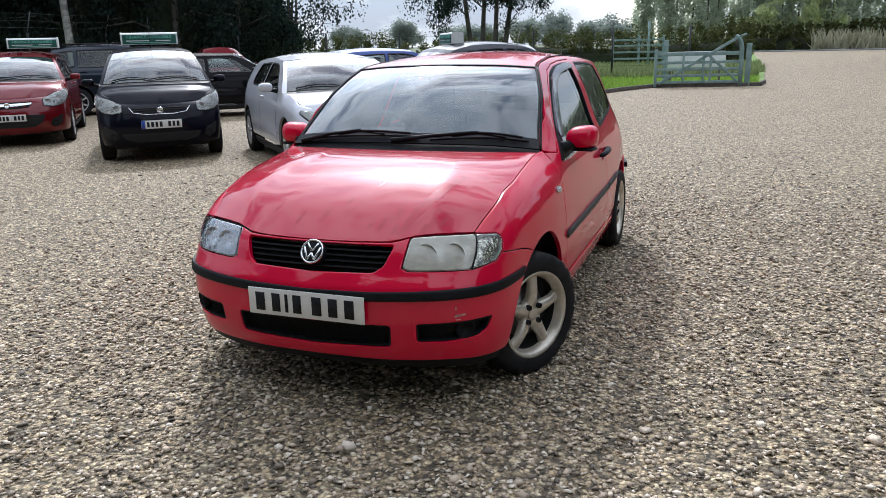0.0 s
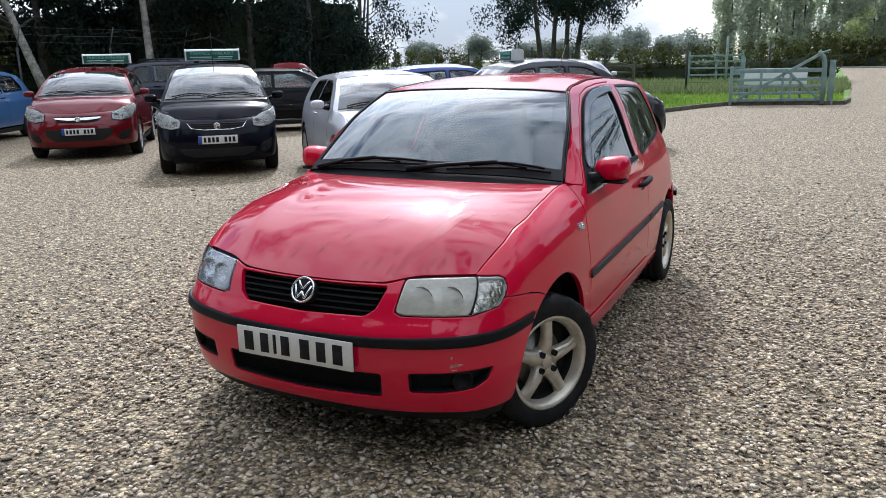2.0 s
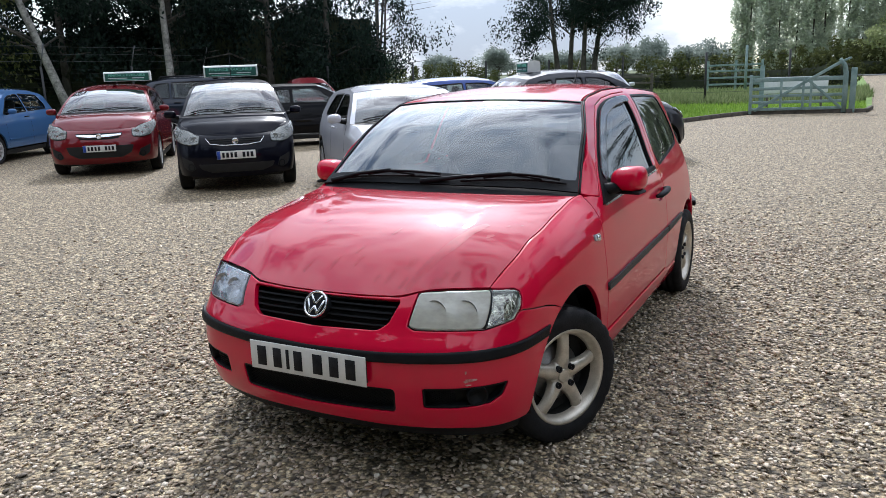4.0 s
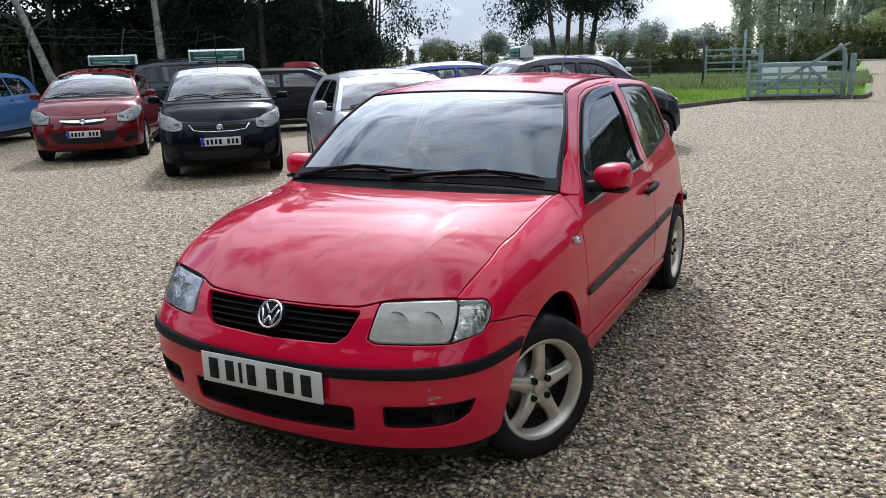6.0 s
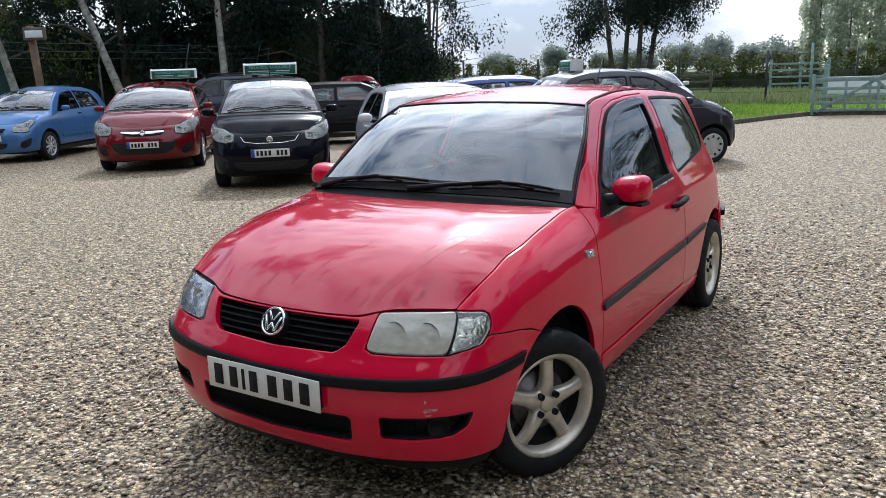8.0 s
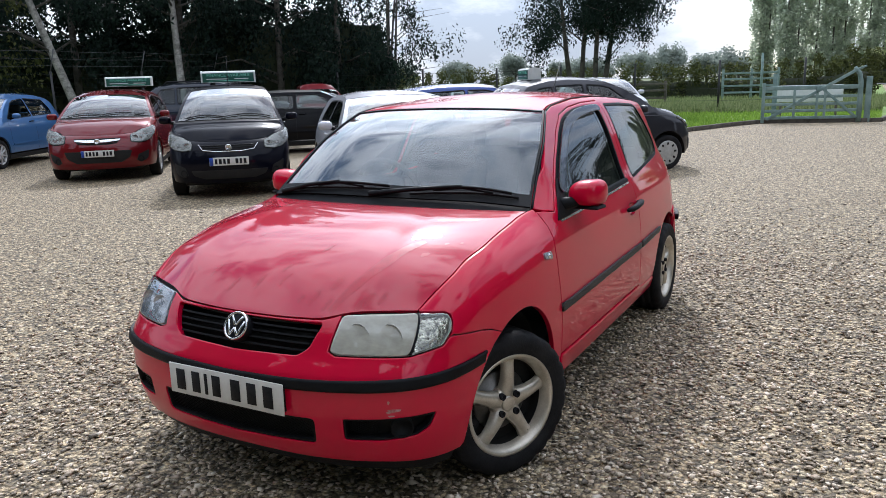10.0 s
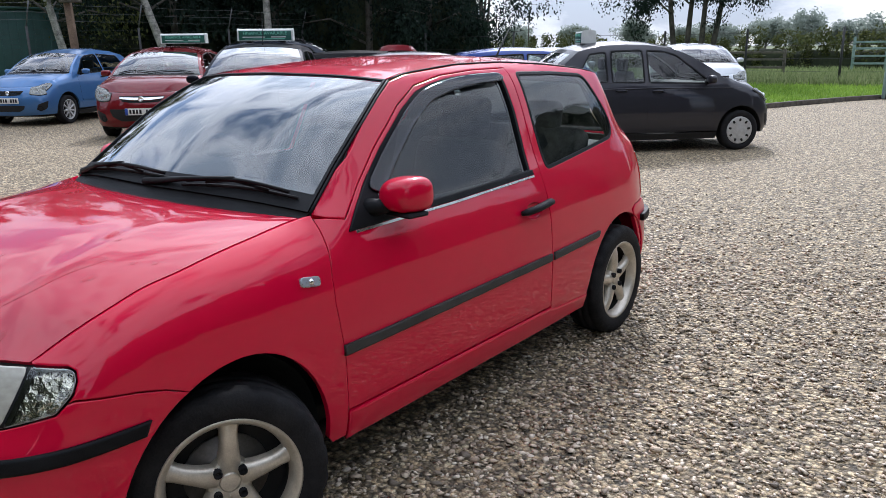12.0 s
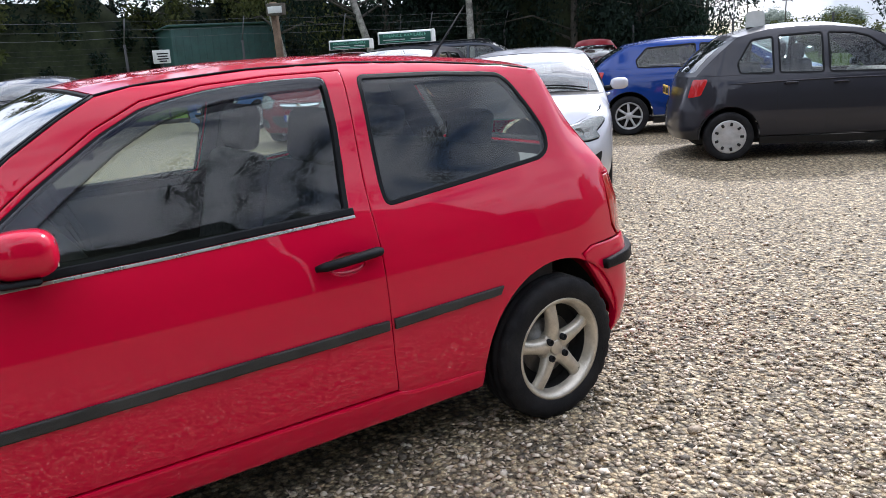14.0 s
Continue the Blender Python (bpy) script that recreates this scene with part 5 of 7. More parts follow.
def roof_sign(name, m, words=True):
    sign = thing(name, m, "green and white half-round advertising sign on a car roof", "roof sign", "roof signs")
    prof = [(0.10, 0.0), (0.10, 0.05), (0.097, 0.145), (0.082, 0.168), (0.0, 0.180), (-0.082, 0.168), (-0.097, 0.145), (-0.10, 0.05), (-0.10, 0.0)]
    for nm, xs, grow, mat in (("casing", (-0.40, 0.40), 0.0, SIGN_WHITE), ("end_cap", (0.40, 0.42), 0.004, SIGN_WHITE), ("end_cap", (-0.42, -0.40), 0.004, SIGN_WHITE)):
        bm = bmesh.new()
        rings = [[bm.verts.new((x, y * (1 + grow * 8), 0.03 + z * (1 + grow * 8))) for y, z in prof] for x in xs]
        for i in range(len(prof)):
            j = (i + 1) % len(prof)
            bm.faces.new((rings[0][i], rings[1][i], rings[1][j], rings[0][j]))
        for r in rings:
            bm.faces.new(r)
        bmesh.ops.recalc_face_normals(bm, faces=bm.faces)
        part(nm, bm, mat, sign, smooth=False)
    for face in (-1, 1):
        tilt = Matrix.Rotation(radians(1.5) * -face, 4, "X")
        plate = part("sign_face", boxed((0.79, 0.006, 0.140), (0, face * 0.100, 0.108), tilt, 0.001), SIGN_GREEN, sign)
        turn = Matrix.Translation((0, face * 0.1045, 0.112)) @ tilt @ Matrix.Rotation(0 if face < 0 else math.pi, 4, "Z") @ Matrix.Rotation(radians(90), 4, "X")
        if words:
            text_part("lettering", "FINANCE AVAILABLE", 0.066, SIGN_MINT, plate, turn @ Matrix.Translation((0, 0.030, 0)) @ Matrix.Diagonal((1.08, 1, 1, 1)))
        part("text_bar", boxed((0.34, 0.003, 0.014), (-face * -0.17, face * 0.1035, 0.086), tilt, 0.0005), SIGN_WHITE, plate)
        part("text_bar", boxed((0.22, 0.003, 0.014), (-face * 0.20, face * 0.1035, 0.086), tilt, 0.0005), SIGN_WHITE, plate)
        part("text_bar", boxed((0.60, 0.003, 0.010), (0, face * 0.1035, 0.058), tilt, 0.0005), SIGN_MINT, plate)
    for x in (-0.25, 0.25):
        part("magnet_foot", boxed((0.08, 0.14, 0.035), (x, 0, 0.016), bevel=0.008), BLACK_TRIM, sign)
    return sign


def parked_car(name, m, label, mat, L=4.0, W=0.85, H=1.48, fo=0.82, wb=2.5, r=0.30, zn=0.74, cowl=(1.0, 0.98), top=(1.75, 1.36), aft=(3.35, 1.33), belt=(0.95, 1.0),
               tail=0.30, doors=(1.25, 2.30, 3.2), wheel=7, lamp=(0.56, 0.34, 0.62, 0), grille=(0.42, 0.62, 0.70), intake=(0.5, 0.30, 0.42), plate=0.47, strip=True, chrome=False, group="parked cars", rear_plate=None, drop=0.13, seats=True, smile=False):
    car = thing(name, m, label, "car", group)
    zr = aft[1]
    zb = belt[0]
    s = Shell(
        plan=[(0, -0.02), (W * 0.36, 0.0), (W * 0.64, 0.06), (W * 0.82, 0.15), (W * 0.93, 0.28), (W * 0.98, 0.46), (W, 0.7), (W, L * 0.65), (W * 0.99, L - 0.7), (W * 0.96, L - 0.4), (W * 0.88, L - 0.2), (W * 0.7, L - 0.08), (W * 0.35, L - 0.02), (0, L)],
        front=[(0.1, -0.16), (0.2, -0.07), (0.3, -0.015), (0.42, 0), (0.54, 0), (zn - 0.12, -0.05), (zn - 0.05, -0.10), (zn, -0.17), (zn + 0.1, -0.5), (1.7, -1.1)],
        side=[(0.1, -0.09), (0.2, -0.05), (0.3, -0.015), (0.45, 0), (0.62, -0.003), (zb - 0.14, -0.02), (zb, -0.06), (zb + 0.1, -0.10), (top[1] - 0.06, -0.22), (top[1] + 0.02, -0.28), (H, -0.42)],
        rear=[(0.1, -0.16), (0.22, -0.06), (0.34, 0), (0.58, -0.01), (0.75, -0.05), (zb, -0.09), (zb + 0.1, -0.13), (zr, -0.13 - tail), (H, -0.2 - tail)],
        corner_f=(0.06, 0.5), corner_r=(L - 0.6, L - 0.14),
        shoulder=[(-0.1, zn + 0.03), (0.25, zn + 0.045), (0.55, zn + 0.55 * (cowl[1] - zn) + 0.03), (cowl[0], cowl[1] + 0.02), (cowl[0] + 0.15, cowl[1] + 0.35), (cowl[0] + 0.4, 2.0), (L, 2.0)], drop=drop)
    Y, X = s.at_y, s.at_x

    def ys(pts):
        return [(Y(y), z) for y, z in pts]

    def panel(nm, outer, holes=(), pm=mat, sides=(1, -1), parent=None, plabel="", **kw):
        out = []
        kw = {"step": 0.07, "gap": 0.0, "thick": 0.015, "bevel": 0.004, **kw}
        for sg in sides:
            fl = lambda poly: [(sg * u, z) for u, z in poly]
            v, f, n = skin(s.p, s.normal, fl(outer), [fl(h) for h in holes], **kw)
            out.append(link(nm, v, f, pm, parent or car, plabel, n))
        return out

    ra, rc = r * 1.22, fo + wb
    e = s.end - 0.001
    uf = X(W * 0.78)
    edge = [(0, zn - 0.025), (uf * 0.5, zn - 0.015), (uf * 0.9, zn)] + ys([(0.42, zn + 0.42 * (cowl[1] - zn)), (0.65, zn + 0.68 * (cowl[1] - zn)), (cowl[0] - 0.05, cowl[1] - 0.012)])
    belt_line = ys([(cowl[0] + 0.06, cowl[1]), (cowl[0] + 0.2, zb), (L * 0.55, (zb + belt[1]) / 2), (aft[0] - 0.05, belt[1])])
    tailu = Y(L - 0.16)
    low = ys(arc(rc, r, ra, ra, 0, 180, 18)) + ys(arc(fo, r, ra, ra, 0, 180, 18))
    body = edge + belt_line + [(tailu, belt[1]), (e, belt[1]), (e, 0.24), (tailu, 0.24)] + ys([(rc + ra, 0.25)]) + low + ys([(fo - ra, 0.24)]) + [(uf * 0.6, 0.22), (0, 0.21)]
    panel("body", body, thick=0.03, step=0.06)
    # cabin side with its windows
    ca = ys([(cowl[0] + 0.08, cowl[1]), (cowl[0] + 0.35 * (top[0] - cowl[0]), cowl[1] + 0.38 * (top[1] - cowl[1])), (cowl[0] + 0.7 * (top[0] - cowl[0]), cowl[1] + 0.76 * (top[1] - cowl[1])), top])
    mid_y = 0.5 * (top[0] + aft[0])
    rail = ys([(0.5 * (top[0] + mid_y), H - 0.075), (mid_y, H - 0.065), (0.5 * (aft[0] + mid_y), H - 0.08), aft])
    ch = [(Y(aft[0] + 0.5 * (L - 0.22 - aft[0])), (aft[1] + belt[1]) / 2 + 0.03), (tailu, belt[1])]
    cabin = ca + rail + ch + belt_line[::-1]
    zt = lambda y: float(np.interp(y, [top[0], mid_y, aft[0]], [top[1] - 0.045, H - 0.13, aft[1] - 0.06]))
    zl = lambda y: float(np.interp(y, [cowl[0] + 0.2, L * 0.55, aft[0]], [zb, (zb + belt[1]) / 2, belt[1]])) + 0.022
    wins, cuts = [], [max(doors[0], cowl[0] + 0.16), *doors[1:]]
    for i, (a, b) in enumerate(zip(cuts, cuts[1:])):
        a2, b2 = a + 0.035, b - 0.035
        if i == 0:
            w = [(a2, zl(a2)), (top[0] - 0.02, top[1] - 0.085), (top[0] + 0.15, zt(top[0] + 0.15)), (b2, zt(b2)), (b2, zl(b2))]
        elif i == len(cuts) - 2:
            w = [(a2, zl(a2)), (a2, zt(a2)), (min(b2, aft[0]) - 0.16, zt(min(b2, aft[0]) - 0.16)), (b2, zl(b2) + 0.10), (b2 - 0.03, zl(b2))]
        else:
            w = [(a2, zl(a2)), (a2, zt(a2)), (b2, zt(b2)), (b2, zl(b2))]
        wins.append(rounded(ys(w), 0.03))
    panel("cabin_side", cabin, wins, thick=0.02)
    for w in wins:
        panel("window_seal", inset(dense(w, 0.04), -0.012), [inset(dense(w, 0.04), 0.006)], BLACK_TRIM, lift=0.002, thick=0.02, bevel=0.002)
        for ob in panel("side_window", w, (), CAR_SIDE_GLASS, lift=-0.006, thick=0.004):
            ob.visible_shadow = False
    for i, y in enumerate(cuts):
        if i < len(cuts) - 1 or len(cuts) < 3:
            panel("door_gap", ys([(y - 0.002, zl(y) - 0.03), (y + 0.002, zl(y) - 0.03), (y + 0.006, 0.34), (y + 0.002, 0.34)]), (), DARK, lift=0.0012, thick=0.002, bevel=0.0005, step=0.1)
    for y in cuts[1:2] + ([cuts[2]] if len(cuts) > 3 else []):
        for sg in (1, -1):
            pts = [s.p(sg * Y(y - d), zl(y) - 0.12) + s.normal(sg * Y(y - d), zl(y) - 0.12) * h for d, h in ((0.22, 0.0), (0.19, 0.03), (0.10, 0.035), (0.07, 0.0))]
            part("door_handle", tube(pts, 0.012, 8), mat if not strip else BLACK_TRIM, car)
    if strip:
        panel("side_moulding", ys([(fo + ra + 0.12, 0.50), (rc - ra - 0.06, 0.52), (rc - ra - 0.06, 0.48), (fo + ra + 0.12, 0.46)]), (), mat, lift=0.012, thick=0.02)
    panel("sill", ys([(fo + ra, 0.26), (rc - ra, 0.26), (rc - ra, 0.17), (fo + ra, 0.17)]), (), DARK, lift=-0.004)
    # bonnet, screen, roof, rear window
    mirror = lambda poly: [(-u, z) for u, z in poly[::-1]]
    cor = np.array(s.p(*edge[-1]))
    fl = line_fn([s.p(u, z) for u, z in mirror(edge[:3])[:-1] + edge[:3]], 0.04)
    rear = line_fn([(-cor[0], cor[1], cor[2]), (-cor[0] * 0.6, cor[1] - 0.07, cor[2] + 0.012), (0, cor[1] - 0.11, cor[2] + 0.018), (cor[0] * 0.6, cor[1] - 0.07, cor[2] + 0.012), tuple(cor)], 0.05)
    sl = lambda sg: line_fn([s.p(sg * u, z) for u, z in edge[2:]], 0.04)
    dome = lambda hgt: (lambda a, b: np.stack([0 * a, 0 * a, hgt * np.sin(np.pi * b) ** 0.8 * (1 - (2 * a - 1) ** 4)], -1))
    v, f, n = grid_sheet(coons(fl, rear, sl(-1), sl(1), dome(0.055)), 28, 20, 0.012)
    link("bonnet", v, f, mat, car, "", n)
    b0, t0 = np.array(s.p(*ca[0])), np.array(s.p(*ca[-1]))
    lo = line_fn([(-b0[0], b0[1], b0[2]), (-b0[0] * 0.6, b0[1] - 0.075, b0[2] + 0.012), (0, b0[1] - 0.11, b0[2] + 0.016), (b0[0] * 0.6, b0[1] - 0.075, b0[2] + 0.012), tuple(b0)], 0.05)
    hi = line_fn([(-t0[0], t0[1], t0[2]), (-t0[0] * 0.6, t0[1] - 0.045, t0[2] + 0.03), (0, t0[1] - 0.06, t0[2] + 0.042), (t0[0] * 0.6, t0[1] - 0.045, t0[2] + 0.03), tuple(t0)], 0.05)
    pil = lambda sg: line_fn([s.p(sg * u, z) for u, z in ca], 0.04)
    bow = lambda a, b: np.stack([0 * a, -0.012 * np.sin(np.pi * b) * (1 - (2 * a - 1) ** 4), 0.008 * np.sin(np.pi * b) * (1 - (2 * a - 1) ** 4)], -1)
    scr = coons(lo, hi, pil(-1), pil(1), bow)
    v, f, n = grid_sheet(lambda a, b: scr(0.035 + a * 0.93, 0.03 + b * 0.94), 22, 14, 0.004, (0, -1, 1))
    link("windscreen", v, f, CAR_GLASS, car, "", n).visible_shadow = False
    for q in ((0, 0.035, 0, 1), (0.965, 1, 0, 1), (0, 1, 0.965, 1), (0, 1, 0, 0.04)):
        v, f, n = grid_sheet(lambda a, b: scr(q[0] + a * (q[1] - q[0]), q[2] + b * (q[3] - q[2])) + np.array((0, 0.003, -0.003)), 14, 14, 0.012, (0, -1, 1))
        link("screen_seal", v, f, BLACK_TRIM if q[0] == 0 and q[1] == 1 else mat, car, "", n)
    v, f, n = grid_sheet(lambda a, b: (1 - b[..., None]) * (rear(a) - np.array((0, 0, 0.015))) + b[..., None] * (scr(a, 0 * a + 0.02) - np.array((0, 0, 0.008))), 20, 4, 0.01)
    link("cowl", v, f, BLACK_TRIM, car, "", n)
    rl = lambda sg: line_fn([s.p(sg * u, z) for u, z in [ca[-1]] + rail], 0.05)
    r0 = np.array(s.p(*rail[-1]))
    tl = line_fn([(-r0[0], r0[1], r0[2]), (-r0[0] * 0.6, r0[1] + 0.05, r0[2] + 0.022), (0, r0[1] + 0.065, r0[2] + 0.03), (r0[0] * 0.6, r0[1] + 0.05, r0[2] + 0.022), tuple(r0)], 0.05)
    v, f, n = grid_sheet(coons(hi, tl, rl(-1), rl(1), dome(0.02)), 24, 24, 0.02)
    link("roof", v, f, mat, car, "", n)
    cp = lambda sg: line_fn([s.p(sg * u, z) for u, z in (ch[::-1] + [rail[-1]])], 0.04)
    bl = line_fn([s.p(-u, belt[1]) for u in (tailu, (tailu + e) / 2, e - 0.05)] + [s.p(u, belt[1]) for u in (e - 0.05, (tailu + e) / 2, tailu)], 0.04)
    hat = coons(bl, tl, cp(-1), cp(1), lambda a, b: np.stack([0 * a, 0.03 * np.sin(np.pi * b) * (1 - (2 * a - 1) ** 4), 0 * a], -1))
    v, f, n = grid_sheet(lambda a, b: hat(0.10 + 0.8 * a, 0.1 + 0.78 * b), 16, 12, 0.004, (0, 1, 0.4))
    link("rear_window", v, f, CAR_GLASS, car, "", n).visible_shadow = False
    for q in ((0, 0.10, 0, 1), (0.90, 1, 0, 1), (0.10, 0.90, 0.88, 1), (0.10, 0.90, 0, 0.10)):
        v, f, n = grid_sheet(lambda a, b: hat(q[0] + a * (q[1] - q[0]), q[2] + b * (q[3] - q[2])), 12, 12, 0.02, (0, 1, 0.4))
        link("tailgate_frame", v, f, mat, car, "", n)
    # front: lamps, grille, intake, plate
    la, lb, z0, _ = lamp
    lift_z = (cowl[1] - zn) * lb
    poly = rounded([(X(W * la), z0 + 0.02), (X(W * la) + 0.015, zn - 0.035), (uf * 0.92, zn - 0.016), (Y(lb), zn + lift_z - 0.035), (Y(lb + 0.02), zn + 0.5 * lift_z - 0.02), (Y(lb * 0.55), z0 + 0.07), (X(W * 0.88), z0 + 0.02), (X(W * 0.76), z0)], 0.035)
    panel("lamp_surround", inset(dense(poly, 0.03), -0.010), (), BLACK_TRIM, lift=0.002, thick=0.01)
    heads = panel("headlamp", poly, (), REFLECTOR, lift=0.004, thick=0.01)
    for hd, sg in zip(heads, (1, -1)):
        panel("lens", poly, (), CAR_LAMP, (sg,), hd, lift=0.022, thick=0.018, bevel=0.006)
        p = Vector(s.p(sg * X(W * 0.70), (z0 + zn) / 2)) + Vector((0, -0.006, 0))
        bm = lathe([(0.004, 0.045), (-0.012, 0.03), (-0.02, 0.012), (-0.01, 0.0005)], 20)
        part("bulb_bowl", bm, CHROME, hd).matrix_local = Matrix.Translation(p) @ Matrix.Rotation(radians(-90), 4, "Z")
    gx, g0, g1 = grille
    gp = rounded([(-X(W * gx), g1), (X(W * gx), g1), (X(W * gx * 0.80), g0 + 0.012), (X(W * gx * 0.4), g0 - 0.006), (-X(W * gx * 0.4), g0 - 0.006), (-X(W * gx * 0.80), g0 + 0.012)], 0.02)
    gr = panel("grille", gp, (), DARK, (1,), lift=0.003, thick=0.008)[0]
    if chrome:          # one broad winged bar
        zz, ww = (g0 + g1) / 2, X(W * gx * 0.97)
        panel("grille_bar", [(-ww, zz + 0.030), (0, zz + 0.018), (ww, zz + 0.030), (ww * 0.93, zz + 0.002), (ww * 0.4, zz - 0.020), (-ww * 0.4, zz - 0.020), (-ww * 0.93, zz + 0.002)], (), CHROME, (1,), gr, lift=0.014, thick=0.012, bevel=0.004)
    for k in range(3):
        zz = g0 + (g1 - g0) * (k + 0.5) / 3
        ww = X(W * gx * (0.80 + 0.14 * (k + 0.5) / 3)) - 0.014
        panel("grille_bar", [(-ww, zz - 0.005), (ww, zz - 0.005), (ww, zz + 0.005), (-ww, zz + 0.005)], (), BLACK_TRIM, (1,), gr, lift=0.008, thick=0.008, bevel=0.002)
    if smile:          # bright lip round the grille's lower edge
        rim = [(-X(W * gx), g1 + 0.004), (-X(W * gx * 0.84), g0 + 0.012), (-X(W * gx * 0.42), g0 - 0.010), (X(W * gx * 0.42), g0 - 0.010), (X(W * gx * 0.84), g0 + 0.012), (X(W * gx), g1 + 0.004)]
        part("grille_rim", tube([tuple(Vector(s.p(u, z)) + Vector((0, -0.010, 0))) for u, z in rim], 0.007, 6), CHROME, gr)
    p = Vector(s.p(0, (g0 + g1) / 2))
    part("badge", lathe([(0.0, 0.045), (0.022, 0.043), (0.024, 0.034), (0.016, 0.03), (0.016, 0.0005)], 24), CHROME, car).matrix_local = Matrix.Translation(p) @ Matrix.Rotation(radians(-90), 4, "Z")
    ix, i0, i1 = intake
    ip = rounded([(-X(W * ix), i1), (X(W * ix), i1), (X(W * ix * 0.92), i0 + 0.4 * (i1 - i0)), (X(W * ix * 0.66), i0), (-X(W * ix * 0.66), i0), (-X(W * ix * 0.92), i0 + 0.4 * (i1 - i0))], 0.025)
    panel("intake", ip, (), DARK, (1,), lift=0.003, thick=0.008)
    panel("fog_recess", rounded([(X(W * 0.66), 0.33), (X(W * 0.70), 0.44), (X(W * 0.88), 0.51), (X(W * 0.86), 0.37), (X(W * 0.80), 0.32)], 0.025), (), DARK, lift=0.003, thick=0.008)
    for sg in (1, -1):
        p, nn = Vector(s.p(sg * X(W * 0.74), 0.36)), Vector(s.normal(sg * X(W * 0.74), 0.36))
        part("fog_lamp", lathe([(0.0, 0.055), (0.006, 0.055), (0.004, 0.04), (-0.004, 0.03), (0.0, 0.0005)], 20), BLACK_TRIM, car).matrix_local = Matrix.Translation(p) @ Vector((1, 0, 0)).rotation_difference(nn).to_matrix().to_4x4()
    bars(car, 0, -0.035, plate, 0.52, 0.111, PLATE_WHITE)
    bars(car, 0, L + 0.004, rear_plate or 0.6, 0.52, 0.111, PLATE_YELLOW, 1)
    panel("tail_lamp", rounded([(Y(L - 0.34), belt[1] - 0.03), (tailu + 0.03, belt[1] - 0.03), (tailu + 0.06, belt[1] - 0.24), (Y(L - 0.27), belt[1] - 0.21)], 0.03), (), RED_LENS, lift=0.005, thick=0.02)
    # mirrors, wipers, wheels, inside
    for sg in (1, -1):
        my = cowl[0] + 0.36
        p = np.array(s.p(sg * Y(my), zb + 0.03))
        base = part("door_mirror", tube([tuple(p), tuple(p + np.array((sg * 0.09, 0.0, 0.02)))], [0.03, 0.024], 8), BLACK_TRIM, car)
        bm = bmesh.new()
        bmesh.ops.create_uvsphere(bm, u_segments=16, v_segments=10, radius=1.0)
        for v in bm.verts:
            v.co = [math.copysign(abs(c) ** 0.7, c) * k for c, k in zip(v.co, (0.088, 0.05, 0.056))]
        part("mirror_shell", bm, mat, base).matrix_local = Matrix.Translation(p + np.array((sg * 0.145, 0.0, 0.05)))
    for a0, a1 in ((0.10, 0.46), (0.45, 0.90)):
        pts = [scr(np.array([a0 + (a1 - a0) * t]), np.array([0.06 + 0.06 * math.sin(math.pi * t)]))[0] + np.array((0, -0.012, 0.012)) for t in np.linspace(0, 1, 8)]
        part("wiper", tube(pts, 0.008, 6), BLACK_TRIM, car)
    for sg in (1, -1):
        for y in (fo, rc):
            plain_wheel(car, (sg * (W - 0.105), y, r - 0.003), sg, r, wheel)
            bm, rows = bmesh.new(), []
            for k in range(15):
                a = radians(-5 + 190 * k / 14)
                rows.append([bm.verts.new((sg * x, y + (ra - 0.012) * math.cos(a), r + (ra - 0.012) * math.sin(a))) for x in (W * 0.5, W - 0.03)])
            for a, b in zip(rows, rows[1:]):
                bm.faces.new((a[0], a[1], b[1], b[0]))
            bm.faces.new([q[0] for q in rows])
            part("wheel_well", bm, DARK, car)
    part("floor_pan", boxed((W * 1.5, L - 0.5, 0.08), (0, L / 2, 0.22), bevel=0.03), DARK, car)
    part("trim_deck", boxed((W * 1.72, cowl[0] + 0.1 + 0.42 - 0.3, 0.06), (0, (cowl[0] + 0.52 + 0.3) / 2, zn - 0.1), bevel=0.02), DARK, car)
    part("dashboard", boxed((W * 1.6, 0.42, 0.22), (0, cowl[0] + 0.36, cowl[1] - 0.16), bevel=0.06, segments=3), DASH, car)
    if seats:
        for sg in (1, -1):
            st = part("front_seat", boxed((0.46, 0.13, 0.62), (sg * 0.36, top[0] + 0.55, 0.80), Matrix.Rotation(radians(-12), 4, "X"), 0.05, 3), SEAT_CLOTH, car)
            part("headrest", boxed((0.26, 0.09, 0.18), (sg * 0.36, top[0] + 0.64, 1.19), bevel=0.04, segments=3), SEAT_CLOTH, st)
        part("rear_bench", boxed((W * 1.45, 0.14, 0.62), (0, aft[0] - 0.28, 0.78), Matrix.Rotation(radians(-14), 4, "X"), 0.05, 3), SEAT_CLOTH, car)
    return car, s


def heading(x, y, theta):
    """A car whose nose stands at x, y; theta turns it from facing -y."""
    return pose(x, y, 0, 0, 0, theta)


parked_car("hatchback", heading(-9.46, 6.75, 41.5), "dark red hatchback with a roof sign, parked on the gravel", paint("garnet_paint", (0.17, 0.006, 0.011), 0.2),
                      L=4.1, W=0.90, H=1.56, fo=0.86, wb=2.56, r=0.31, zn=0.80, cowl=(0.98, 1.04), top=(1.74, 1.41), aft=(3.32, 1.40), belt=(1.00, 1.07), doors=(1.25, 2.45, 3.30),
                      lamp=(0.60, 0.58, 0.64, 0), grille=(0.44, 0.63, 0.73), intake=(0.60, 0.32, 0.52), plate=0.48, chrome=True, strip=False)
roof_sign("roof_sign", pose(-10.62, 8.51, 1.560, 0, 0, 41.5))
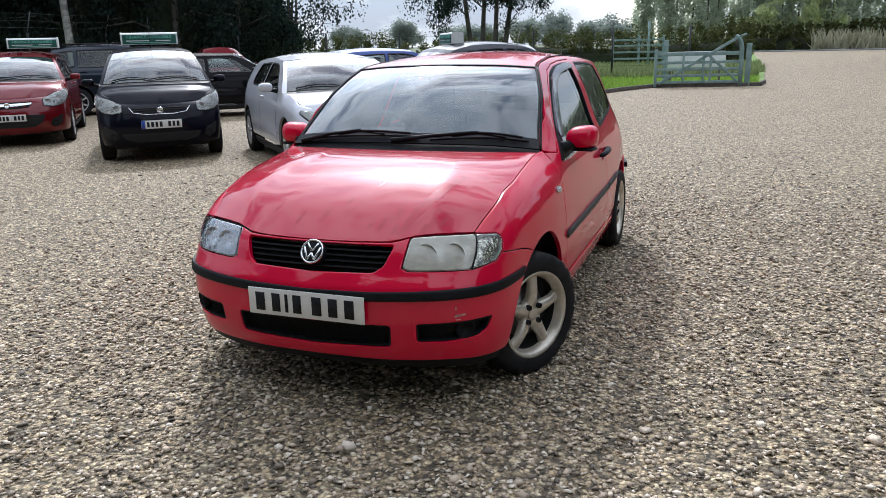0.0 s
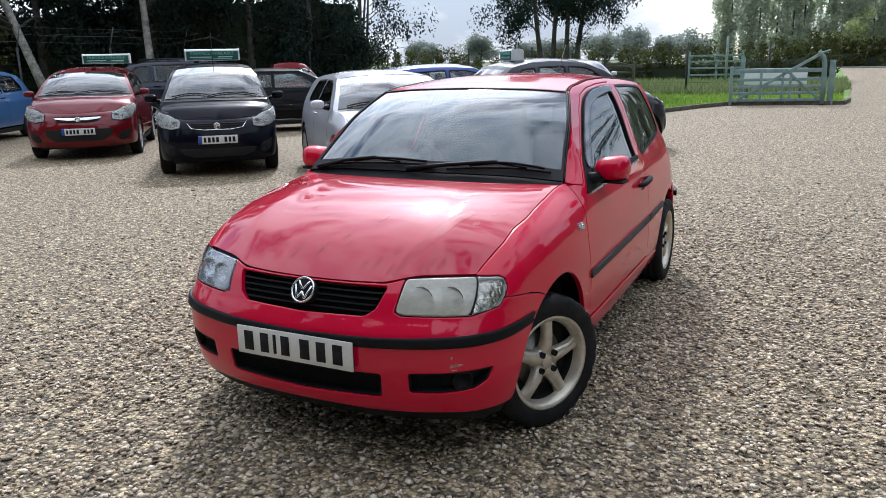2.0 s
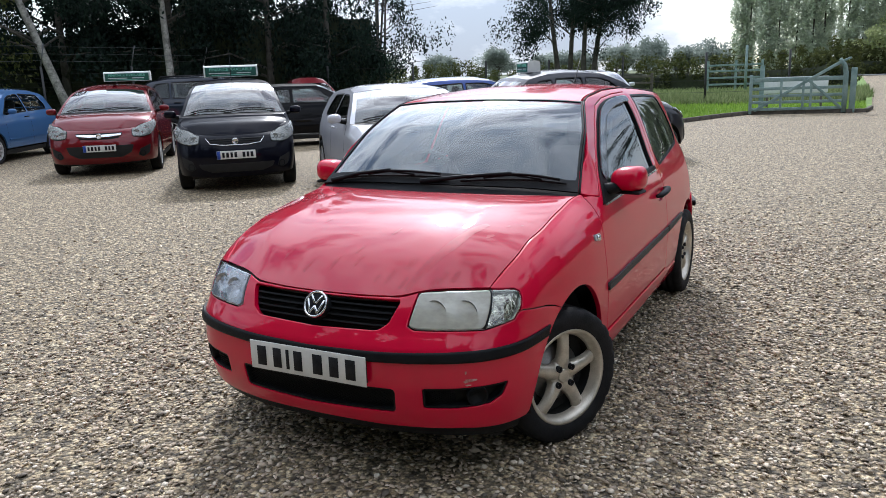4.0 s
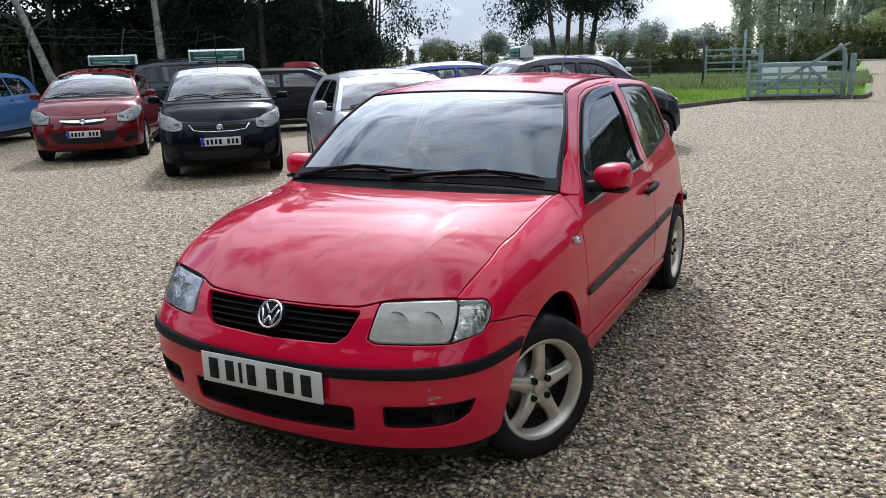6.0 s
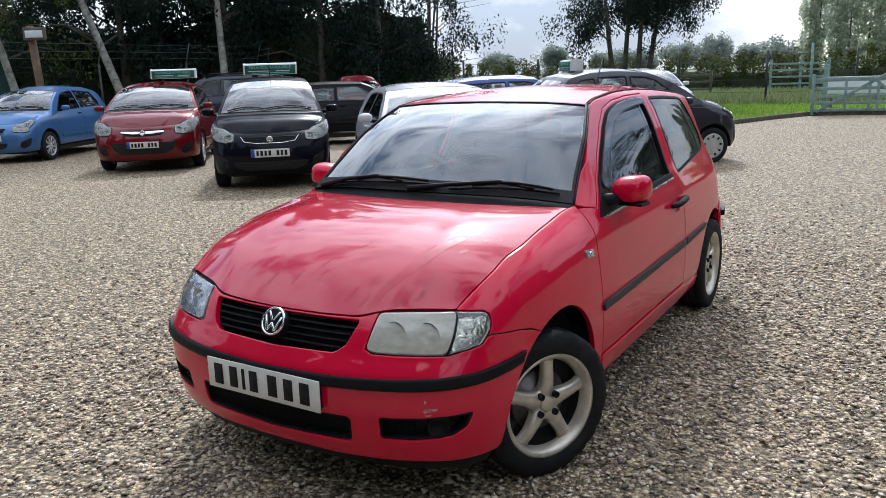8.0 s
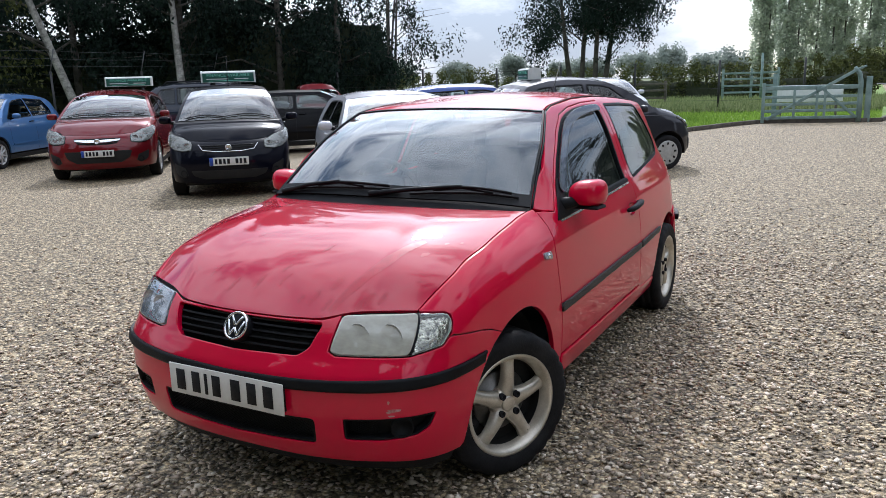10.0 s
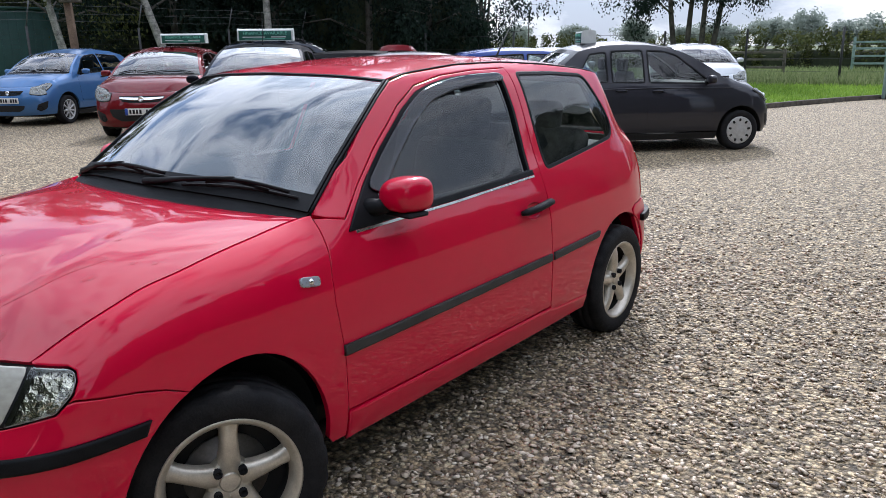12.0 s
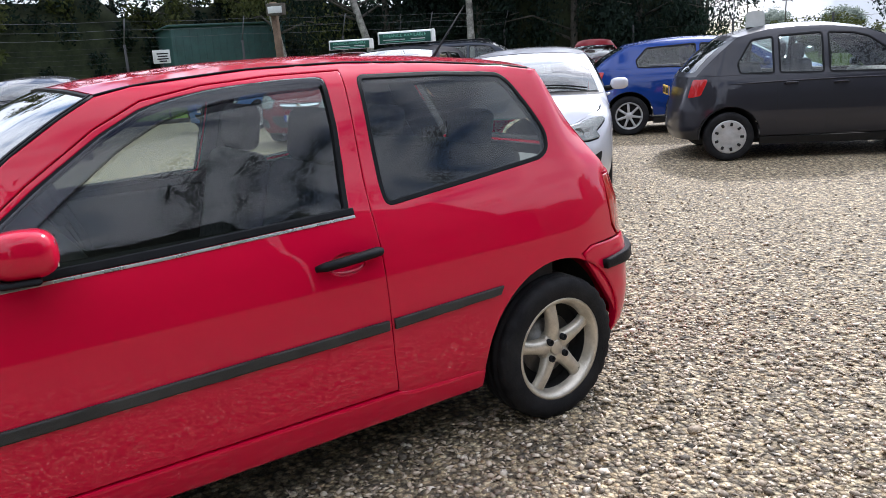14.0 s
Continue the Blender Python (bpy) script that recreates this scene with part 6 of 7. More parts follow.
jazz, _ = parked_car("hatchback", heading(-5.73, 5.97, 41.6), "near-black compact hatchback with a roof sign, parked on the gravel", paint("midnight_paint", (0.0025, 0.003, 0.009), 0.0, 0.28),
                     L=3.83, W=0.838, H=1.57, fo=0.76, wb=2.45, zn=0.80, cowl=(0.72, 1.03), top=(1.55, 1.46), aft=(3.25, 1.44), belt=(0.98, 1.05), doors=(1.05, 2.15, 3.05),
                     lamp=(0.60, 0.66, 0.66, 0), grille=(0.50, 0.66, 0.74), intake=(0.62, 0.28, 0.40), plate=0.52, tail=0.12, strip=False, smile=True)
roof_sign("roof_sign", pose(-7.15, 7.57, 1.555, 0, 0, 41.6))
part("whip_aerial", tube([(0.0, 1.75, 1.52), (0.0, 1.755, 1.55), (0.0, 1.88, 2.0)], [0.012, 0.006, 0.003], 6), BLACK_TRIM, jazz)
parked_car("hatchback", heading(-2.20, 5.37, 44), "silver saloon-nosed hatchback parked behind the red hatchback", paint("silver_paint", (0.64, 0.65, 0.70), 0.25),
                     L=4.29, W=0.883, H=1.42, fo=0.87, wb=2.58, r=0.31, zn=0.74, cowl=(1.08, 0.95), top=(1.86, 1.31), aft=(3.45, 1.30), belt=(0.93, 0.98), doors=(1.35, 2.42, 3.25),
                     lamp=(0.52, 0.36, 0.60, 0), grille=(0.30, 0.40, 0.70), intake=(0.5, 0.28, 0.36), plate=0.40, strip=False)
parked_car("hatchback", heading(-14.1, 6.65, 29), "light blue five-door hatchback parked on the gravel", paint("sky_blue_paint", (0.075, 0.19, 0.42), 0.4),
                     L=4.0, W=0.845, H=1.56, fo=0.76, wb=2.46, zn=0.80, cowl=(1.0, 1.03), top=(1.70, 1.41), aft=(3.35, 1.39), belt=(0.98, 1.04), doors=(1.22, 2.28, 3.25),
                     lamp=(0.54, 0.36, 0.62, 0), grille=(0.40, 0.62, 0.71), intake=(0.42, 0.30, 0.42), plate=0.52, wheel=9)
micra, micra_skin = parked_car("hatchback", heading(-1.02, 11.70, 137), "dark grey rounded five-door hatchback with wheel covers", paint("graphite_paint", (0.034, 0.034, 0.043), 0.3, 0.7),
                      L=3.66, W=0.83, H=1.53, fo=0.64, wb=2.43, r=0.28, zn=0.80, cowl=(0.80, 0.99), top=(1.60, 1.40), aft=(2.98, 1.38), belt=(0.91, 0.96), doors=(1.04, 2.03, 2.56, 3.02), wheel="cover",
                      lamp=(0.62, 0.42, 0.66, 0), grille=(0.3, 0.6, 0.68), plate=0.46, tail=0.28, strip=False, rear_plate=0.80)
for sg in (1, -1):
    line = [(y, 0.86 + 0.02 * math.sin(math.pi * (y - 0.5) / 2.8)) for y in np.linspace(0.62, 3.1, 16)]
    part("waist_crease", tube([tuple(micra_skin.p(sg * micra_skin.at_y(y), z)) for y, z in line], [0.002] + [0.009] * 14 + [0.002], 8), bpy.data.materials["graphite_paint"], micra)
roof_sign("roof_sign", pose(-2.95, 9.96, 1.455, 0, 0, 124))
parked_car("hatchback", heading(-8.3, 14.2, 133), "black hatchback parked side-on behind the front row", paint("black_paint", (0.003, 0.003, 0.004), 0.0, 0.25), L=4.2, W=0.86, H=1.44, wb=2.55, doors=(1.3, 2.35, 3.3))
parked_car("hatchback", heading(-3.55, 13.3, 135), "bright blue hatchback parked side-on behind the silver car", paint("royal_blue_paint", (0.010, 0.045, 0.24), 0.3), L=4.05, W=0.85, H=1.46, wb=2.5, aft=(3.3, 1.34), doors=(1.25, 2.3, 3.25))
suv, _ = parked_car("estate_car", heading(-11.4, 15.0, 134), "dark blue tall estate car with roof rails, parked under the trees", paint("ink_blue_paint", (0.012, 0.018, 0.032), 0.3), L=4.5, W=0.89, H=1.72, wb=2.65, r=0.34, zn=0.92, cowl=(1.1, 1.15),
                    top=(1.85, 1.58), aft=(3.9, 1.56), belt=(1.10, 1.15), doors=(1.4, 2.4, 3.4, 4.0), lamp=(0.52, 0.34, 0.76, 0), grille=(0.4, 0.70, 0.86), tail=0.15)
for sg in (1, -1):
    part("roof_rail", tube([(sg * 0.55, 1.95, 1.60), (sg * 0.55, 2.05, 1.70), (sg * 0.55, 3.6, 1.70), (sg * 0.55, 3.7, 1.60)], 0.018, 8), BLACK_TRIM, suv)
parked_car("hatchback", heading(-12.3, 16.9, 45), "red car far back under the trees", paint("dull_red_paint", (0.20, 0.012, 0.02), 0.2), L=4.0, H=1.60, zn=0.8, seats=False)
parked_car("hatchback", heading(-6.6, 16.2, 40), "silver hatchback parked at the back of the yard", paint("grey_silver_paint", (0.36, 0.38, 0.39), 0.5), L=4.0, H=1.45, seats=False)
parked_car("hatchback", pose(-3.55, 17.75, 0.05, 0, 0, 34), "pale silver saloon parked on the grass by the lawn's edge", paint("pale_silver_paint", (0.58, 0.61, 0.64), 0.4), L=4.3, W=0.87, H=1.46, r=0.31, lamp=(0.52, 0.36, 0.60, 0), grille=(0.42, 0.60, 0.70))
parked_car("hatchback", heading(-10.72, 2.68, 75), "grey hatchback at the yard's far side", paint("steel_grey_paint", (0.16, 0.16, 0.18), 0.5), L=4.2, W=0.87, H=1.45, seats=False)


# ---- greenery ----
rng = np.random.default_rng(7)


def leaf_mat(name, dark, light, through_light=0.35):
    m = bpy.data.materials.new(name)
    m.use_nodes = True
    m.node_tree.nodes.clear()
    out, mix = node(m, "ShaderNodeOutputMaterial"), node(m, "ShaderNodeMixShader", Fac=through_light)
    b, t = node(m, "ShaderNodeBsdfPrincipled", Roughness=0.75), node(m, "ShaderNodeBsdfTranslucent")
    b.inputs["Specular IOR Level"].default_value = 0.2
    geo, ramp = node(m, "ShaderNodeNewGeometry"), node(m, "ShaderNodeValToRGB")
    ramp.color_ramp.elements[0].color, ramp.color_ramp.elements[1].color = (*dark, 1), (*light, 1)
    wire(m, geo, "Random Per Island", ramp, "Fac")
    wire(m, ramp, "Color", b, "Base Color")
    wire(m, ramp, "Color", t, "Color")
    wire(m, b, "BSDF", mix, 1)
    wire(m, t, "BSDF", mix, 2)
    wire(m, mix, "Shader", out, "Surface")
    return m


# bluish near-black tones carry the shade of leaves seen against the light
LEAF_SHADE_DARK = leaf_mat("shade_darkened_leaves", (0.006, 0.013, 0.011), (0.020, 0.038, 0.026))
LEAF_OLIVE = leaf_mat("olive_leaves", (0.035, 0.045, 0.014), (0.11, 0.12, 0.04))
# the next three are paled: distance haze is put into the leaf colour
LEAF_HAZE_POPLAR = leaf_mat("haze_paled_poplar_leaves", (0.42, 0.48, 0.38), (0.72, 0.75, 0.62), 0.85)
LEAF_HAZE_WILLOW = leaf_mat("haze_paled_willow_leaves", (0.46, 0.52, 0.28), (0.80, 0.82, 0.50), 0.85)
LEAF_HAZE_FAR = leaf_mat("haze_paled_far_leaves", (0.22, 0.26, 0.23), (0.36, 0.40, 0.35), 0.6)
STRAW = leaf_mat("straw_plumes", (0.30, 0.29, 0.18), (0.52, 0.49, 0.35), 0.4)
BLADES = leaf_mat("grass_blades", (0.12, 0.22, 0.025), (0.30, 0.44, 0.08), 0.45)
WEEDS = leaf_mat("weeds", (0.10, 0.14, 0.05), (0.24, 0.28, 0.13), 0.45)
BARK = mottled("grey_bark", (0.030, 0.026, 0.022), (0.10, 0.09, 0.075), 5, (0.85, 0.95), 0.8, 30)
BIRCH = mottled("birch_bark", (0.10, 0.095, 0.085), (0.46, 0.44, 0.40), 4, (0.7, 0.9), 0.5, 24)
# hedge core: the shade among the leaves is put into this colour
SHADE = mottled("inner_shade_core", (0.010, 0.014, 0.006), (0.035, 0.045, 0.018), 2, (0.9, 1.0))


def leaves(name, centres, radii, per, size, mat, parent=None, droop=0.0, squash=1.0):
    """Many small separate leaves round the given clump centres, as one mesh."""
    c = np.repeat(np.array(centres, float), per, 0)
    r = np.repeat(np.array(radii, float), per)[:, None]
    n = len(c)
    d = rng.normal(size=(n, 3))
    d /= np.linalg.norm(d, axis=1)[:, None]
    p = c + d * r * (rng.random((n, 1)) ** 0.45) * np.array((1, 1, squash))
    if droop:
        p[:, 2] -= droop * r[:, 0] * rng.random(n) ** 2 * 2
    a = rng.normal(size=(n, 3))
    if droop:
        a[:, 2] -= 1.5
    a /= np.linalg.norm(a, axis=1)[:, None]
    b = np.cross(a, rng.normal(size=(n, 3)))
    b /= np.linalg.norm(b, axis=1)[:, None]
    s = size * (0.6 + 0.8 * rng.random((n, 1)))
    v = np.stack([p - a * s, p - b * s * 0.5, p + a * s, p + b * s * 0.5], 1).reshape(-1, 3)
    me = bpy.data.meshes.new(name)
    me.vertices.add(len(v))
    me.vertices.foreach_set("co", v.ravel())
    me.loops.add(4 * n)
    me.loops.foreach_set("vertex_index", np.arange(4 * n))
    me.polygons.add(n)
    me.polygons.foreach_set("loop_start", np.arange(n) * 4)
    me.polygons.foreach_set("loop_total", np.full(n, 4))
    me.materials.append(mat)
    me.update()
    me.validate()
    ob = new(name, me)
    ob.parent = parent
    return ob


def join_tubes(lines, sides=8):
    bm = bmesh.new()
    for pts, rad in lines:
        t = tube(pts, rad, sides)
        me = bpy.data.meshes.new("tmp")
        t.to_mesh(me)
        t.free()
        bm.from_mesh(me)
        bpy.data.meshes.remove(me)
    return bm


def tree(x, y, height, spread, first, bark, leaf, label, size=0.09, clumps=60, per=130, lean=(0, 0), thick=0.16, stems=1, droop=0.0, clump_r=0.75, group="trees of the boundary", feet=()):
    t = thing("tree", Matrix.Translation((x, y, 0)), label, "tree", group)
    lines, tips = [], []
    for k in range(stems):
        off = Vector((rng.uniform(-1, 1), rng.uniform(-1, 1), 0)) * (0.35 if stems > 1 else 0)
        out = Vector((rng.uniform(-1, 1), rng.uniform(-1, 1), 0)) * (0.12 * height if stems > 1 else 0.02 * height)
        if feet:
            off, out = Vector((feet[k][0], feet[k][1], 0)), Vector((feet[k][2], feet[k][3], 0))
        pts, rad = [], []
        for i in range(9):
            f = i / 8
            wob = Vector((math.sin(3.1 * f + x), math.cos(2.7 * f + y), 0)) * 0.10 * height / 8
            pts.append(off * (1 - f) + out * f + Vector((lean[0], lean[1], 0)) * f + wob * f + Vector((0, 0, -0.05 + f * height * 0.92)))
            rad.append(thick / math.sqrt(stems) * (1 - 0.85 * f) * (1.35 if i == 0 else 1))
        lines.append((pts, rad))
        for b in range(int(16 / stems) + 4):
            f = rng.uniform(first / height, 0.97)
            i = min(7, int(f * 8))
            base = pts[i].lerp(pts[i + 1], f * 8 - i)
            a = rng.uniform(0, math.tau)
            reach = spread * rng.uniform(0.55, 1.0) * (1.0 - 0.55 * max(0.0, f - 0.45) / 0.55)
            tip = base + Vector((math.cos(a) * reach, math.sin(a) * reach, reach * rng.uniform(0.1, 0.7) * (1 - droop)))
            midp = base.lerp(tip, 0.5) + Vector((0, 0, reach * 0.14))
            r0 = max(0.012, rad[i] * 0.42)
            lines.append(([base, midp, tip], [r0, r0 * 0.6, r0 * 0.2]))
            tips += [base.lerp(midp, 0.9), midp.lerp(tip, 0.5), tip]
    tagged(part("trunk", join_tubes([q for q in lines if len(q[0]) > 3], 9), bark, t), kind="stuff" if stems > 1 else "")
    tagged(part("limb", join_tubes([q for q in lines if len(q[0]) == 3], 6), BARK, t), kind="stuff")
    pick = [tips[int(i)] for i in rng.integers(0, len(tips), clumps)]
    cs = [p + Vector(rng.normal(size=3)) * 0.35 for p in pick]
    leaves("crown", cs, rng.uniform(0.5, 1.15, len(cs)) * clump_r, per, size, leaf, t, droop)
    return t


def hedge(name, line, height, depth, leaf, label, size=0.10, density=70, seed=3, uneven=0.35, core=1.0):
    """A hedge along a line: an added core, dark as the inner shade, under a coat of loose leaves."""
    p = [Vector((*q, 0)) for q in line]
    cs, rs, v, f = [], [], [], []
    rows = []
    for a, b in zip(p, p[1:]):
        n = max(2, int((b - a).length / 0.9))
        side = (b - a).normalized().cross(Vector((0, 0, 1)))
        for i in range(n):
            q = a.lerp(b, i / n)
            h = height * (1 - uneven * 0.5 + uneven * (noise.noise((q.x * 0.35, q.y * 0.35, seed)) * 0.9 + 0.5) * rng.uniform(0.7, 1.2))
            rows.append((q, side, h))
            for k in range(max(3, int(h * 2.6))):
                cs.append(q + side * rng.uniform(-0.5, 0.5) * depth + Vector((0, 0, h * (k + 0.6) / max(3, int(h * 2.6)) * rng.uniform(0.9, 1.06))))
                rs.append(rng.uniform(0.32, 0.62))
    h_ = thing(name, Matrix(), label, "hedge", kind="stuff")
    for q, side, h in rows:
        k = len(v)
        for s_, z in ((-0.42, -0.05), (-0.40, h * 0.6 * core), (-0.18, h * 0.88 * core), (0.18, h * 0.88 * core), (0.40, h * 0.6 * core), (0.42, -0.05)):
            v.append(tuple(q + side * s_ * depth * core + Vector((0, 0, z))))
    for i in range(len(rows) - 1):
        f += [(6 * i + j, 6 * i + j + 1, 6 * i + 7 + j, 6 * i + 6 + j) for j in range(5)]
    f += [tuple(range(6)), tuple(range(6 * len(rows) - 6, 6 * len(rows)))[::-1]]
    tagged(link("shade_core", v, f, SHADE, h_), kind="stuff")
    tagged(leaves("foliage", cs, rs, density, size, leaf, h_), kind="stuff")
    return h_


# trees behind the left fence; backlit shade is put into the dark leaf colour
tree(-24.1, 13.3, 12, 2.6, 2.6, BIRCH, LEAF_OLIVE, "silver birch with pale peeling bark behind the fence", 0.07, 60, 120, (-1.3, -1.5), 0.15, droop=0.6)
tree(-22.3, 16.2, 12, 2.8, 3.0, BIRCH, LEAF_SHADE_DARK, "leaning silver birch with a pale mottled trunk", 0.07, 70, 120, (-2.0, -2.3), 0.17, droop=0.6)
tree(-19.9, 18.5, 12, 3.0, 3.0, BIRCH, LEAF_SHADE_DARK, "slender birch with drooping foliage, darkened for backlit shade", 0.07, 70, 120, (-0.7, 0.2), 0.16, droop=0.6)
tree(-26.5, 19.5, 17, 4.0, 1.5, BARK, LEAF_SHADE_DARK, "tall tree with dense low foliage, darkened for backlit shade", 0.11, 120, 150)
tree(-22.5, 22.5, 17, 4.0, 1.6, BARK, LEAF_SHADE_DARK, "tall tree with dense low foliage, darkened for backlit shade", 0.11, 120, 150)
tree(-18.3, 22.0, 12, 3.2, 1.4, BARK, LEAF_SHADE_DARK, "willow hanging over the parked cars, darkened for backlit shade", 0.08, 110, 150, droop=0.8)
tree(-17.0, 24.0, 11, 3.0, 1.0, BARK, LEAF_SHADE_DARK, "willow hanging over the parked cars, darkened for backlit shade", 0.08, 110, 150, droop=0.8)
tree(-15.6, 25.8, 9, 2.6, 1.2, BARK, LEAF_SHADE_DARK, "thin-crowned tree with many stems at the wood's end", 0.06, 70, 110, stems=4, thick=0.14, droop=0.3, clump_r=0.6)
tree(-25.0, 18.0, 15, 3.4, 1.2, BARK, LEAF_SHADE_DARK, "bushy tree between the birches, darkened for backlit shade", 0.09, 110, 150, droop=0.4)
tree(-21.0, 19.8, 15, 3.2, 1.2, BARK, LEAF_SHADE_DARK, "bushy tree between the birches, darkened for backlit shade", 0.09, 110, 150, droop=0.4)
tree(-31.0, 15.0, 12, 3.4, 1.2, BARK, LEAF_OLIVE, "broad tree behind the green shed", 0.10, 80, 140)
tree(-31.5, 9.0, 12, 3.4, 1.2, BARK, LEAF_OLIVE, "broad tree behind the green shed", 0.10, 80, 140)
tree(-31.0, 3.0, 12, 3.6, 1.0, BARK, LEAF_OLIVE, "broad tree behind the shaded lawn", 0.10, 90, 140)
tree(-31.0, -3.5, 12, 3.6, 1.0, BARK, LEAF_SHADE_DARK, "broad tree behind the shaded lawn", 0.10, 80, 140)
hedge("hedge", [(-33, -8), (-31, 8), (-30, 14), (-25.5, 21.5), (-20, 22.2), (-17.2, 25.4), (-15.8, 27.3)], 6.4, 2.6, LEAF_SHADE_DARK, "dense undergrowth beneath the trees, darkened for shade", 0.085, 110, 5, 0.6, 0.7)
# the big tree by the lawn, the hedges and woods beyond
tree(-8.0, 28.8, 7.6, 2.3, 2.5, BARK, LEAF_SHADE_DARK, "many-stemmed tree with a feathery crown by the meadow", 0.050, 260, 180, stems=4, thick=0.27, droop=0.3, clump_r=0.58,
     feet=((-0.55, -0.2, -1.5, -0.3), (-0.42, 0.1, -0.2, 0.4), (0.22, -0.1, 0.5, -0.3), (0.40, 0.2, 1.3, 0.4)))
hedge("hedge", [(-34, 40), (-22, 46), (-10, 48), (3, 47)], 2.1, 2.2, LEAF_OLIVE, "wild hawthorn hedge across the meadow", 0.09, 150, 9, 0.5, 0.6)
hedge("hedge", [(-2, 97), (12, 97), (26, 96), (45, 94)], 3.0, 3.0, LEAF_OLIVE, "tall dark hedge along the lane", 0.21, 50, 11, 0.5, 0.55)
hedge("unseen_tree_belt", [(13.8, 27.5), (14.4, 34), (16.0, 48), (18.5, 64)], 10.5, 4.2, LEAF_SHADE_DARK, "dense ragged belt of trees along the drive's far side", 0.08, 60, 17, 0.5)
hedge("hedge", [(12.5, -12), (11.8, -4)], 4.2, 2.6, LEAF_SHADE_DARK, "dense boundary hedge along the drive's far side", 0.10, 44, 19, 0.5)
hedge("unseen_tree_belt", [(11.8, -3), (11.5, 7)], 11.0, 3.4, LEAF_SHADE_DARK, "dense belt of tall trees beside the drive", 0.055, 80, 29, 0.35, 1.0)
hedge("unseen_tree_belt", [(11.5, 7.4), (12.0, 12.2)], 9.5, 3.2, LEAF_SHADE_DARK, "tall trees in the belt beside the drive", 0.055, 90, 37, 0.35, 1.0)
hedge("unseen_tree_belt", [(12.1, 12.6), (12.8, 19.5), (13.6, 26.8)], 4.4, 3.2, LEAF_SHADE_DARK, "low ragged trees in the belt beside the drive", 0.055, 90, 31, 0.35, 1.0)
# added out of view behind the viewpoint to block sky light from the front
hedge("unseen_tree_belt", [(-18, -12), (-4, -11.5), (10, -11)], 13.0, 3.6, LEAF_SHADE_DARK, "unseen belt of tall trees added to darken the cars' fronts", 0.15, 26, 23, 0.6, 1.05)


def poplar(x, y, h):
    t = thing("poplar", Matrix.Translation((x, y, 0)), "tall narrow poplar in a row beyond the lane, leaves paled for haze", "tree", "row of poplars")
    part("trunk", tube([(0, 0, -0.05), (0.05, 0, h * 0.5), (0, 0, h * 0.97)], [0.12, 0.08, 0.02], 6), BARK, t)
    cs, rs = [], []
    for i in range(110):
        f = (i + rng.random()) / 110
        w = 1.25 * math.sin(math.pi * min(1, 0.16 + f * 0.80)) ** 0.8
        a = rng.uniform(0, math.tau)
        cs.append((math.cos(a) * w * 0.75, math.sin(a) * w * 0.75, 0.8 + f * (h - 1.0)))
        rs.append(rng.uniform(0.35, 0.7) * (0.5 + 0.5 * min(1, w)))
    leaves("crown", cs, rs, 70, 0.20, LEAF_HAZE_POPLAR, t, squash=2.2)


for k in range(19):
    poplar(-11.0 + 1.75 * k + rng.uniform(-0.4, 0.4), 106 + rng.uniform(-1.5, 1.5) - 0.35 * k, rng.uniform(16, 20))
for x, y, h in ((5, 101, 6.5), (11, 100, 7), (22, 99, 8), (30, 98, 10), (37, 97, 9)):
    tree(x, y, h, 3.0, 0.8, BARK, LEAF_HAZE_WILLOW, "yellow-green bushy tree in front of the poplars, leaves paled for haze", 0.17, 60, 70, clump_r=1.0, group="trees beyond the lane")
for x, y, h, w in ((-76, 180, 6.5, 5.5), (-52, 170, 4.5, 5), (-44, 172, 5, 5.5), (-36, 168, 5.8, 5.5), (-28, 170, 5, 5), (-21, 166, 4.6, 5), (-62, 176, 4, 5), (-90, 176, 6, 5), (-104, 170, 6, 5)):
    tree(x, y, h, w, 0.8, BARK, LEAF_HAZE_FAR, "rounded tree in the far distance, haze put into its leaf colour", 0.26, 80, 90, clump_r=1.7, group="far trees", thick=0.3)
for x, y in ((-79, 150), (-71, 151)):
    pole = thing("telegraph_pole", Matrix.Translation((x - 18, y, 0)), "distant wooden telegraph pole with a crossarm", "pole", "telegraph poles")
    part("pole", tube([(0, 0, 0), (0, 0, 8.5)], [0.16, 0.11], 8), BARK, pole)
    part("crossarm", boxed((1.8, 0.12, 0.12), (0, 0, 7.9), bevel=0.01), BARK, pole)

# ---- lawns, kerbs, lane ----
LAWN = mottled("lawn", (0.08, 0.15, 0.022), (0.19, 0.29, 0.055), 3, (0.8, 0.95), 0.6, 60)
KERB = mottled("weathered_timber", (0.05, 0.042, 0.034), (0.13, 0.11, 0.09), 9, (0.8, 0.95), 0.5, 60)
ASPHALT = mottled("pale_asphalt", (0.14, 0.14, 0.14), (0.22, 0.215, 0.21), 6, (0.8, 0.95), 0.4, 90)


def slab(name, outline, z, mat, label, category, step=0.8):
    """A flat piece of ground with a side face down into the soil."""
    q, t, _ = fill(outline, (), step, 0, 0.02)
    area = np.cross(q[t[:, 1]] - q[t[:, 0]], q[t[:, 2]] - q[t[:, 0]])
    t[area < 0] = t[area < 0][:, ::-1]
    lp = dense(outline, step)
    v = [(a, b, z) for a, b in q]
    n0, m = len(v), len(lp)
    v += [(a, b, z) for a, b in lp] + [(a, b, -0.3) for a, b in lp]
    f = [tuple(k) for k in t] + [(n0 + i, n0 + m + i, n0 + m + (i + 1) % m, n0 + (i + 1) % m) for i in range(m)]
    return tagged(link(name, v, f, mat, smooth=False), label, category, kind="structure")


